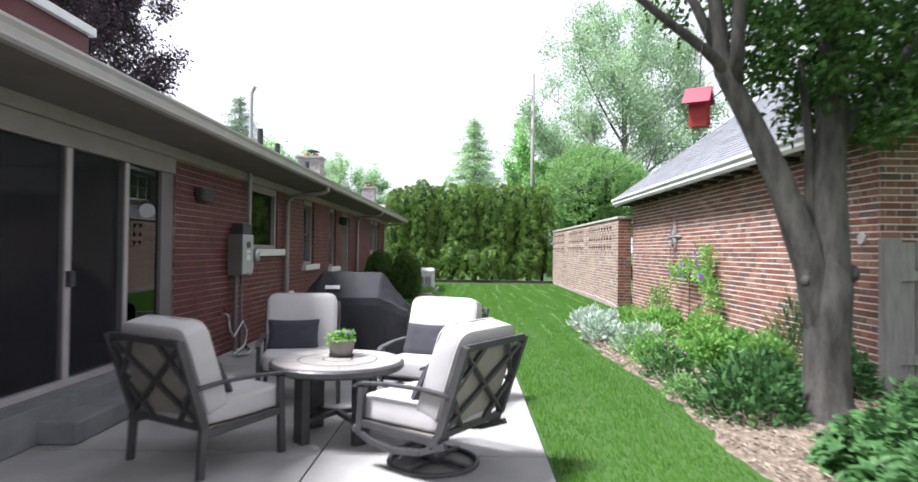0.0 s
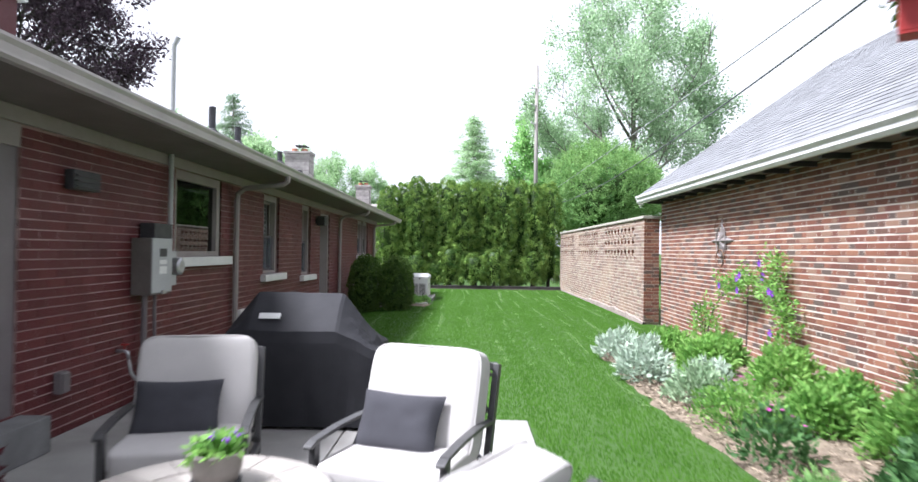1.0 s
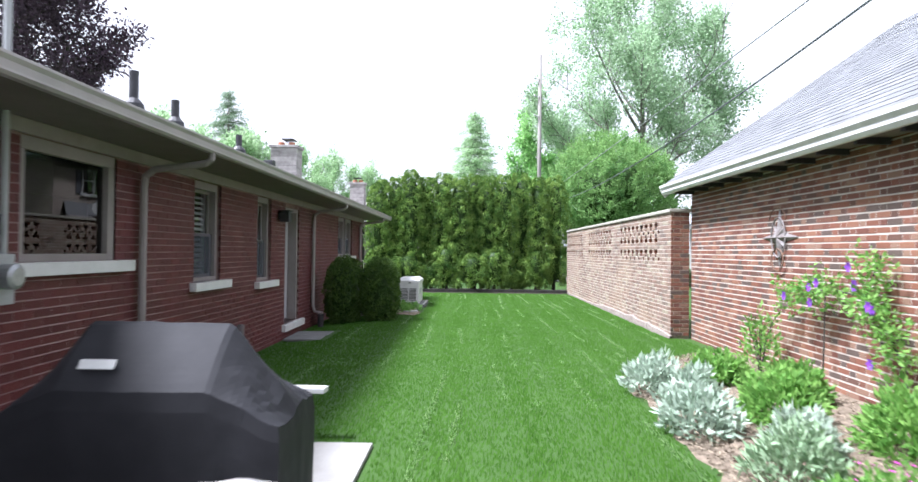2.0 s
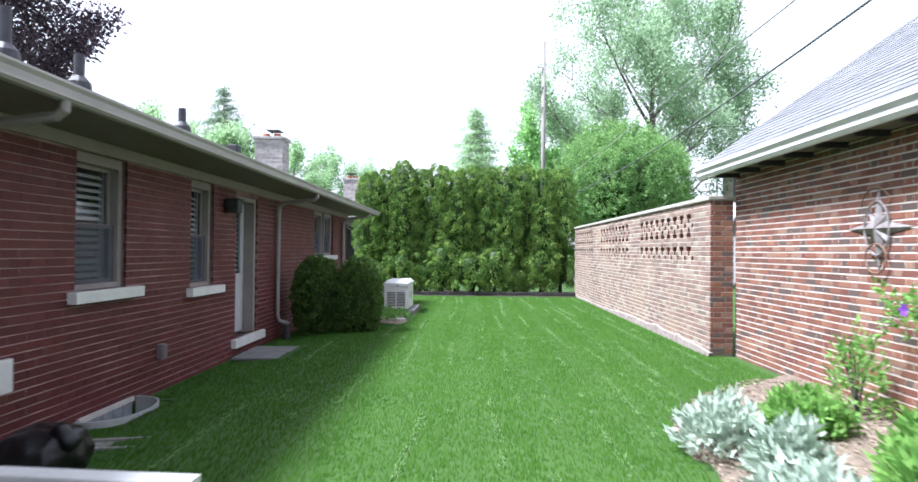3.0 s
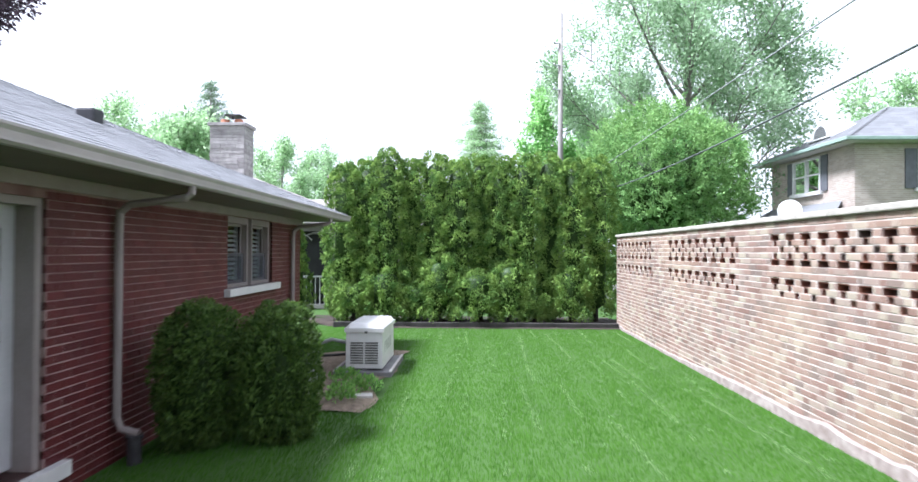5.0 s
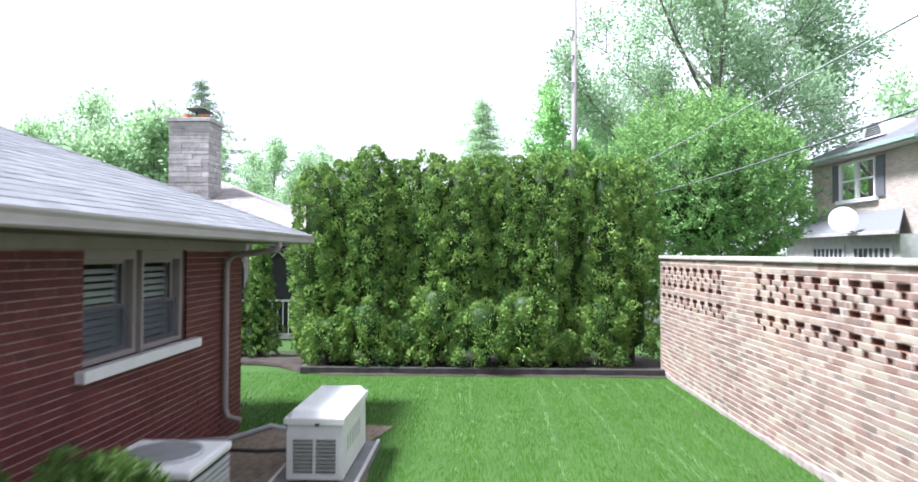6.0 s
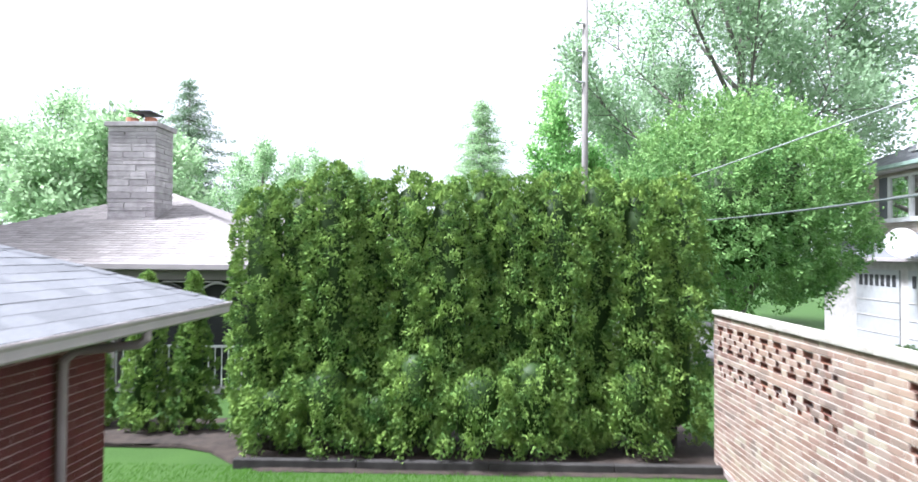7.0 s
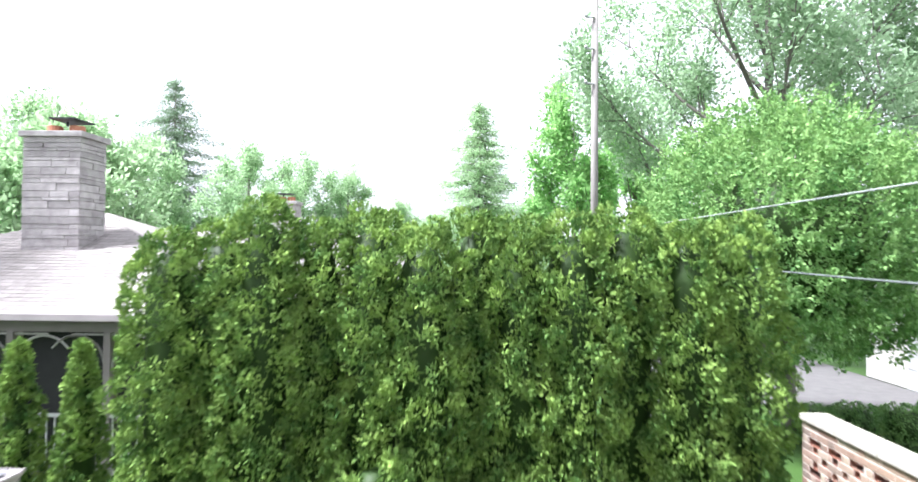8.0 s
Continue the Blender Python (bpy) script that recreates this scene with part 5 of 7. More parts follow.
round_tree("crab_apple_tree", 6.85, 33.2, 6.55, 5.5, 1.5, 304, "broad dense round-headed green tree", APPLE)
tree("purple_beech_tree", -20.2, 29.5, 20, 12.5, 6.5, 305, "large dark purple-leaved tree", PURPLE, 20, 12, 9, 12, 0.2, 0.22, 0.55, rise=0.1, bark=BARK)
spruce("spruce_tree", -31, 85, 22.5, 19, 306, "tall grey green spruce in the distance, paled for haze", 24, 42)
spruce("conifer_tree", 0.8, 75, 17.5, 15, 307, "distant narrow green conifer, paled for haze", 26, 34, HAZED_LEAF)
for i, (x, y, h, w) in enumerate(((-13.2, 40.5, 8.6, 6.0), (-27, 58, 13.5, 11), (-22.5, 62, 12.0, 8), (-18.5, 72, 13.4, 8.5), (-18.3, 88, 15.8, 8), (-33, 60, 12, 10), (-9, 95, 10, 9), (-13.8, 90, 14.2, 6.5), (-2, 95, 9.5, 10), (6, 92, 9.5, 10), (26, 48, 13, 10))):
    tree("background_tree", x, y, h, w, 1.5, 320 + i, "light green tree in the far gardens, paled for haze", HAZED_LEAF, 12, 11, 7, 6, 0.25, 0.14, 0.7)


def near_tree():
    """The grey-barked tree in the flower bed, forked above head height."""
    rng = np.random.default_rng(41)
    t = thing("garden_tree", "smooth grey-barked forked tree rising from the flower bed", "tree", (3.05, 4.95, 0.0))
    line = [(0.03, 0, -0.05), (0.03, 0, 0.06), (0.02, 0, 0.2), (0.01, 0, 0.5), (0.02, 0, 0.85), (0.02, 0, 1.05), (0.0, 0, 1.2), (-0.04, 0, 1.34), (-0.06, 0, 1.44), (-0.07, 0, 1.5)]
    trunk = Mesh().tube(line, [0.27, 0.215, 0.18, 0.168, 0.172, 0.178, 0.155, 0.11, 0.06, 0.01], 26)
    # fluted, uneven bark
    trunk.v = [(x * (1 + 0.09 * noise.noise(Vector((x * 9, y * 9, z * 1.6)))), y * (1 + 0.09 * noise.noise(Vector((x * 9, y * 9, z * 1.6 + 7)))), z) for x, y, z in trunk.v]
    part("trunk", trunk, BARK, t, smooth=True)
    for pts, rad in (([(0.0, 0, 0.4), (-0.05, 0, 0.85), (-0.11, -0.01, 1.2), (-0.2, -0.01, 1.45), (-0.27, 0, 1.65), (-0.36, 0.0, 1.9), (-0.57, 0.02, 2.35), (-0.78, 0.05, 2.77), (-0.83, 0.1, 3.3), (-0.9, 0.2, 4.2)], [0.1, 0.125, 0.13, 0.125, 0.113, 0.104, 0.09, 0.082, 0.06, 0.035]),
                     ([(0.02, 0, 0.4), (0.05, 0, 0.85), (0.05, 0, 1.2), (0.035, 0, 1.5), (0.045, 0.02, 1.9), (0.08, 0.05, 2.5), (0.12, 0.1, 3.2), (0.2, 0.2, 4.4)], [0.1, 0.13, 0.135, 0.135, 0.118, 0.115, 0.1, 0.05]),
                     ([(-0.74, 0.04, 2.7), (-0.86, 0.0, 2.84), (-0.98, -0.04, 2.93), (-1.28, -0.1, 3.12), (-1.6, -0.2, 3.32), (-1.9, -0.3, 3.6)], [0.05, 0.048, 0.042, 0.035, 0.03, 0.018]),
                     ([(-0.7, 0.04, 2.6), (-0.72, -0.06, 2.95), (-0.74, -0.15, 3.5)], [0.06, 0.055, 0.04]),
                     ([(-0.8, 0.08, 2.9), (-0.98, 0.15, 3.35), (-1.2, 0.4, 3.9)], [0.05, 0.04, 0.02]),
                     ([(-0.04, 0.01, 1.45), (-0.09, 0.06, 1.75), (-0.06, 0.12, 2.2), (-0.12, 0.15, 2.9)], [0.05, 0.045, 0.04, 0.03]),
                     ([(0.08, 0.05, 2.2), (0.4, -0.1, 2.7), (0.9, -0.2, 3.3)], [0.07, 0.05, 0.02])):
        part("limb", Mesh().tube(pts, rad, 14), BARK, t, smooth=True)
    for dx, dz, w in ((-0.185, 1.12, 0.07), (0.185, 1.17, 0.085)):
        part("knot", Mesh().puff((w, 0.12, w * 1.7), pose(dx, -0.05, dz), 0.95, 8), BARK, t, smooth=True)
    c = []
    for _ in range(300):
        a, r = rng.uniform(0, 2 * math.pi), rng.uniform(0, 1) ** 0.5 * 2.1
        c.append((0.85 + r * math.cos(a), 0.3 + r * math.sin(a), rng.uniform(3.1, 5.4) + 0.15 * r))
    # Clumps above the view, added so their shadow darkens trunk and garage wall.
    for _ in range(170):
        a, r = rng.uniform(0, 2 * math.pi), rng.uniform(0, 1) ** 0.5 * 1.5
        c.append((-0.9 + r * math.cos(a), 0.4 + r * math.sin(a), rng.uniform(4.1, 5.6)))
    for _ in range(190):
        x = rng.uniform(-0.6, 1.5)
        c.append((x, rng.uniform(-0.6, 0.7), rng.uniform(2.2 + 0.55 * abs(x - 0.45), 3.5)))
    c = np.array(c)
    leafy("crown", rng, c, rng.normal(0, 0.5, c.shape), 55, 0.17, 0.075, 0.04, DARKLEAF, t, 0.8, 0.35)


near_tree()


# ---- flower bed ----
def build_bed():
    rng = np.random.default_rng(9)
    b = thing("flower_bed", "mulched flower bed along the garage wall", "flower bed", kind="structure")
    vs, fs, rows = [], [], []
    ys = [0.5 + 0.25 * i for i in range(53)]
    for y in ys:
        e = 2.03 + 0.04 * math.sin(y * 1.3) + (((y - 10.8) / 2.6) ** 2 * 1.9 if y > 10.8 else 0)
        e = min(e, 4.1)
        for k in range(9):
            f = k / 8
            x = e + (4.16 - e) * f
            vs.append((x, y, -0.035 + 0.06 * math.sin(min(f * 3, 1) * math.pi / 2) + 0.02 * noise.noise(Vector((x * 3, y * 3, 0)))))
    fs = [(j * 9 + i, j * 9 + i + 1, (j + 1) * 9 + i + 1, (j + 1) * 9 + i) for j in range(len(ys) - 1) for i in range(8)]
    part("mulch", Mesh().add(vs, fs), MULCH, b, smooth=True)
    n = 26000
    x, y = rng.uniform(2.0, 4.1, n), rng.uniform(1.5, 13.2, n)
    ok = np.array([in_bed(p, q) for p, q in zip(x, y)])
    pts = np.stack([x[ok], y[ok], np.full(ok.sum(), 0.028)], 1)
    out = rng.normal(0, 1, pts.shape) * np.array([1, 1, 0.15])
    part("mulch_chips", quick("mulch_chips", leaves(rng, pts, out, 0.05, 0.011, 0.1), 4, CHIP), CHIP, b, kind="stuff")


def plant(name, x, y, wide, tall, seed, label, mat, count=500, leaf=(0.1, 0.045), flower=None, category="plant", stems=7, z=0.0, spire=False, broad=False):
    """A herb: stems from one crown and many leaves, with flowers on some."""
    rng = np.random.default_rng(seed)
    t = thing(name, label, category, (x, y, z))
    tips = []
    for i in range(stems):
        a, r = 2 * math.pi * i / stems + rng.uniform(0, 0.5), wide * 0.38 * rng.uniform(0.3, 1)
        tip = Vector((math.cos(a) * r, math.sin(a) * r, tall * rng.uniform(0.6, 0.95)))
        tips.append(tip)
        part("stem", Mesh().tube([(0, 0, 0), tip * 0.5 + Vector((0, 0, tall * 0.12)), tip], [0.008, 0.006, 0.003], 5), BARK if spire else mat, t)
    v = rng.normal(0, 1, (count, 3))
    v /= np.linalg.norm(v, axis=1)[:, None]
    v[:, 2] = np.abs(v[:, 2])
    k = rng.uniform(0.3, 1, count) ** 0.5
    lump = np.array([1 + 0.35 * noise.noise(Vector(q) * 2.2 + Vector((seed, 0, 0))) for q in v])
    p = np.stack([v[:, 0] * wide / 2 * k * lump, v[:, 1] * wide / 2 * k * lump, 0.03 + v[:, 2] * tall * k * lump], 1)
    if broad:
        sheet_of = round_leaves(rng, p, v * np.array([1, 1, 0.4]) + np.array([0, 0, 0.25]), leaf[0], leaf[1], 0.4, 0.4)
    else:
        sheet_of = leaves(rng, p, v * 0.8 + np.array([0, 0, 0.45]), leaf[0], leaf[1], 0.5, 0.1)
    part("foliage", quick("foliage", sheet_of, 4, mat), mat, t)
    if flower:
        for i in range(9):
            q = p[np.argsort(-p[:, 2] - 0.15 * rng.uniform(0, 1, count))[i * 4]] + np.array([0, 0, 0.03])
            f = Mesh()
            for j in range(5):
                a = j * 2 * math.pi / 5
                d, s = Vector((math.cos(a), math.sin(a), 0.35)) * 0.017, Vector((-math.sin(a), math.cos(a), 0)) * 0.008
                f.add([Vector(q), Vector(q) + d * 0.6 + s, Vector(q) + d, Vector(q) + d * 0.6 - s], [(0, 1, 2, 3)])
            part("flower", f, flower, t)
    return t


build_bed()
for i, (x, y, w, h) in enumerate(((2.3, 10.75, 0.62, 0.34), (2.5, 10.2, 0.5, 0.3), (2.22, 9.3, 0.62, 0.32), (2.75, 8.75, 0.45, 0.28))):
    plant("lambs_ear", x, y, w, h, 400 + i, "silvery woolly lamb's ear clump in the mulch", SILVER, 1000, (0.088, 0.034))
for i, (x, y, w, h, c) in enumerate(((3.1, 11.2, 0.7, 0.3, BRIGHT), (3.0, 9.6, 0.75, 0.4, BRIGHT), (3.5, 8.7, 0.85, 0.46, BRIGHT), (3.5, 7.7, 0.6, 0.34, BRIGHT), (3.5, 10.3, 0.6, 0.34, BRIGHT), (3.3, 6.5, 0.75, 0.45, BRIGHT), (3.7, 5.9, 0.7, 0.45, HOSTA), (2.5, 5.05, 0.95, 0.46, HOSTA), (2.85, 5.6, 0.7, 0.42, HOSTA), (3.7, 4.4, 0.9, 0.55, HOSTA), (3.0, 7.2, 0.6, 0.35, BRIGHT))):
    plant("leafy_perennial", x, y, w * 0.86, h, 420 + i, "bushy green leafy perennial in the flower bed", c, 1500, (0.085, 0.034))
for i, (x, y, w, h) in enumerate(((2.75, 3.7, 0.75, 0.36), (3.3, 3.5, 0.8, 0.4), (3.85, 3.5, 0.8, 0.42), (3.2, 4.1, 0.6, 0.34), (2.5, 3.0, 0.7, 0.34))):
    plant("hosta", x, y, w, h, 440 + i, "broad-leaved green hosta by the tree", HOSTA, 900, (0.095, 0.078), broad=True)
plant("sage_plant", 2.42, 8.2, 0.56, 0.33, 449, "grey green leafy sage in the mulch", SAGE, 1100, (0.075, 0.026))
plant("cranesbill", 2.45, 7.35, 0.75, 0.36, 450, "cranesbill mound dotted with pink flowers", BRIGHT, 1300, (0.05, 0.026), PINK)
plant("cranesbill", 2.3, 6.45, 0.55, 0.34, 451, "sparse cranesbill with a few pink flowers", HOSTA, 500, (0.07, 0.03), PINK)
plant("moss_dome", 2.17, 5.65, 0.34, 0.2, 452, "small tight green dome plant at the bed's edge", APPLE, 500, (0.05, 0.02))
plant("tall_sedum", 3.8, 11.7, 0.5, 0.75, 453, "tall upright pale green shrub against the bricks", BRIGHT, 500, (0.08, 0.03), spire=True)
plant("tall_grass", 3.85, 7.0, 0.4, 0.75, 454, "tuft of tall fine grass against the bricks", HOSTA, 500, (0.25, 0.012))


def clematis():
    """A climber on a bent stem in front of the garage wall."""
    rng = np.random.default_rng(47)
    t = thing("clematis", "climbing clematis with violet flowers on the brick wall", "climbing plant", (4.0, 10.35, 0.0))
    climb = [(0.02, -0.85, 0), (0.0, -0.82, 0.45), (-0.02, -0.58, 0.85), (0.0, -0.3, 1.05), (0.02, -0.48, 1.42)]
    reach = [(0.0, -0.3, 1.03), (-0.02, 0.25, 1.08), (0.0, 0.75, 1.0), (0.02, 1.2, 0.93)]
    part("stem", Mesh().tube(climb, [0.014, 0.012, 0.01, 0.008, 0.005], 6), BARK, t)
    part("stem", Mesh().tube(reach, [0.01, 0.008, 0.006, 0.004], 6), BARK, t)
    part("stem", Mesh().tube([(0.0, 0.42, 0), (0.01, 0.4, 0.5), (0.0, 0.36, 1.05)], [0.009, 0.008, 0.006], 6), BARK, t)
    c = []
    for way, count, loose in ((climb, 74, 0.11), (reach, 44, 0.1)):
        for _ in range(count):
            f = rng.uniform(0.12, 0.999) * (len(way) - 1)
            i = int(f)
            q = Vector(way[i]).lerp(Vector(way[i + 1]), f - i)
            c.append((q.x + rng.normal(-0.02, 0.05), q.y + rng.normal(0, loose), q.z + rng.normal(0, loose)))
    c = np.array(c)
    leafy("foliage", rng, c, rng.normal(0, 0.5, c.shape) + np.array([-0.5, 0, 0]), 13, 0.11, 0.06, 0.034, BRIGHT, t, 0.7)
    for i in range(11):
        q = Vector(c[i * 10 + 5]) + Vector((-0.12, 0, 0.03))
        f = Mesh()
        for j in range(6):
            a = j * math.pi / 3
            d, s = Vector((-0.3, math.cos(a), math.sin(a))) * 0.055, Vector((0, -math.sin(a), math.cos(a))) * 0.02
            f.add([q, q + d * 0.6 + s, q + d, q + d * 0.6 - s], [(0, 1, 2, 3)])
        part("flower", f, MOON, t, "violet flower")


clematis()


# ---- patio furniture ----
def chair(name, at, turn, swivel, label, group="chairs round the patio table"):
    """A deep lounge chair: metal frame, lattice back, two cushions. It faces +y."""
    c = thing(name, label, "chair", at, turn, group)
    c.scale = (1, 1, 0.885)
    w = 0.33
    def back(s, h):
        """A place on the reclined back line, at side s and height h."""
        return Vector((s, -0.27 - (h - 0.3) * 0.3, h))
    for s in (-w, w):
        low = 0.24 if swivel else 0.0
        part("back_post", Mesh().bar((s, -0.3 if not swivel else -0.22, low), back(s, 0.34), 0.035, 0.045).bar(back(s, 0.33), back(s, 0.9), 0.035, 0.05), FRAME, c, bevel=0.005)
        part("front_leg", Mesh().bar((s, 0.31, low), (s, 0.29, 0.56), 0.035, 0.045), FRAME, c, bevel=0.005)
        arm = Mesh()
        pts = [back(s, 0.58), Vector((s, -0.15, 0.6)), Vector((s, 0.1, 0.595)), Vector((s, 0.3, 0.575)), Vector((s, 0.35, 0.55))]
        for p, q in zip(pts, pts[1:]):
            arm.bar(p, q, 0.046, 0.021)
        part("armrest", arm, FRAME, c, "flat curved metal armrest", bevel=0.004)
        part("side_rail", Mesh().bar((s, -0.28, 0.28), (s, 0.3, 0.31), 0.03, 0.05), FRAME, c, bevel=0.004)
    part("front_rail", Mesh().bar((-w, 0.29, 0.3), (w, 0.29, 0.3), 0.03, 0.05), FRAME, c, bevel=0.004)
    part("back_rail", Mesh().bar(back(-w, 0.32), back(w, 0.32), 0.03, 0.04), FRAME, c, bevel=0.004)
    part("top_rail", Mesh().bar(back(-w, 0.885), back(w, 0.885), 0.03, 0.045), FRAME, c, bevel=0.004)
    part("seat_deck", Mesh().box((-w + 0.02, -0.27, 0.3), (w - 0.02, 0.28, 0.312)), SLING, c)
    # crossed bars of the back
    L = Mesh()
    for p, q in (((-0.3, 0.84), (0.3, 0.36)), ((0.3, 0.84), (-0.3, 0.36)), ((-0.12, 0.88), (-0.3, 0.62)), ((0.12, 0.88), (0.3, 0.62)), ((-0.12, 0.33), (-0.3, 0.56)), ((0.12, 0.33), (0.3, 0.56))):
        L.bar(back(p[0], p[1]) + Vector((0, -0.004, 0)), back(q[0], q[1]) + Vector((0, -0.004, 0)), 0.03, 0.02)
    part("lattice_back", L, FRAME, c, "crossed metal bars of the back")
    tilt = math.degrees(math.atan(0.3))
    part("seat_cushion", Mesh().puff((0.61, 0.64, 0.17), pose(0, 0.05, 0.4), 0.25, 26, 0.012, 3), CUSHION, c, "thick off-white seat cushion", smooth=True)
    back_pad = part("back_cushion", Mesh().puff((0.63, 0.18, 0.64), pose(0, -0.245, 0.69, tilt), 0.25, 30, 0.014, 7), CUSHION, c, "plump off-white back cushion", smooth=True)
    g = lambda q: math.copysign(abs(q) ** 0.25, q)
    for side in (-0.068, 0.068):
        loop = [pose(0, -0.245, 0.69, tilt) @ Vector((0.308 * g(math.cos(2 * math.pi * i / 64)), side, 0.313 * g(math.sin(2 * math.pi * i / 64)))) for i in range(65)]
        part("piping", Mesh().tube(loop, 0.007, 5, caps=False), CUSHION, back_pad, smooth=True)
    part("cushion_back_panel", Mesh().add([back(-0.28, 0.36) + Vector((0, 0.02, 0)), back(0.28, 0.36) + Vector((0, 0.02, 0)), back(0.28, 0.87) + Vector((0, 0.02, 0)), back(-0.28, 0.87) + Vector((0, 0.02, 0))], [(0, 1, 2, 3)]), SLING, c)
    if swivel:
        ring = [(math.cos(a) * 0.27, math.sin(a) * 0.27, 0.018) for a in [2 * math.pi * i / 28 for i in range(29)]]
        part("swivel_ring", Mesh().tube(ring, 0.018, 8, caps=False), FRAME, c, "round metal swivel base", smooth=True)
        part("swivel_spoke", Mesh().bar((-0.27, 0, 0.03), (0.27, 0, 0.03), 0.04, 0.02).bar((0, -0.27, 0.03), (0, 0.27, 0.03), 0.04, 0.02), FRAME, c)
        part("pivot", Mesh().lathe([(0.08, 0.03), (0.06, 0.08), (0.05, 0.14), (0.1, 0.17)], 16), FRAME, c, smooth=True)
        for s in (-w, w):
            pts = [(s, -0.32, 0.27), (s, -0.15, 0.2), (s, 0.05, 0.17), (s, 0.22, 0.2), (s, 0.36, 0.27)]
            r = Mesh()
            for p, q in zip(pts, pts[1:]):
                r.bar(p, q, 0.035, 0.04)
            part("rocker_rail", r, FRAME, c, bevel=0.004)
        part("cross_rail", Mesh().bar((-w, 0.02, 0.17), (w, 0.02, 0.17), 0.06, 0.03), FRAME, c)
    return c


def throw_pillow(at, turn, tilt, label):
    # two bulging faces that meet in a seam, with drawn-out corners
    m, n = Mesh(), 18
    for side in (-1, 1):
        vs = []
        for j in range(n + 1):
            for i in range(n + 1):
                u, v = -1 + 2 * i / n, -1 + 2 * j / n
                full = max(0.0, (1 - u ** 4) * (1 - v ** 4)) ** 0.55
                pinch = 1 - 0.07 * (1 - (u * v) ** 2)
                crease = 0.006 * noise.noise(Vector((u * 2.5, v * 2.5, side)))
                vs.append((0.23 * u * pinch, side * (0.068 * full + crease * full), 0.165 * v * pinch))
        q = n + 1
        m.add(vs, [((j * q + i, j * q + i + 1, (j + 1) * q + i + 1, (j + 1) * q + i) if side < 0 else ((j + 1) * q + i, (j + 1) * q + i + 1, j * q + i + 1, j * q + i)) for j in range(n) for i in range(n)])
    me = m.done("throw_pillow", CHARCOAL, smooth=True)
    ob = new("throw_pillow", me)
    ob.matrix_basis = pose(*at) @ pose(0, 0, 0, 0, 0, turn) @ pose(0, 0, 0, tilt, 0, 0)
    return tagged(ob, label, "pillow", "throw pillows")


CHAIRS = {"a": ((-1.4, 3.9, 0.0), -30.0, False), "b": ((0.03, 3.84, 0.0), 57.0, True), "c": ((-1.25, 5.55, 0.0), 192.0, False), "d": ((-0.06, 5.3, 0.0), 160.0, True)}
chair("patio_chair", *CHAIRS["a"], "grey metal lounge chair with off-white cushions before the glass doors")
chair("swivel_chair", *CHAIRS["b"], "grey metal swivel lounge chair with off-white cushions")
chair("patio_chair", *CHAIRS["c"], "grey metal lounge chair with off-white cushions beside the grill")
chair("swivel_chair", *CHAIRS["d"], "grey metal swivel chair with off-white cushions facing the table")
for key in CHAIRS:
    (x, y, z), turn, _ = CHAIRS[key]
    p = pose(x, y, z, 0, 0, turn) @ Vector((0.07 if key in "cd" else 0.0, -0.06, 0.525))
    throw_pillow(p, turn, 30, "charcoal grey throw pillow leaning in the chair")


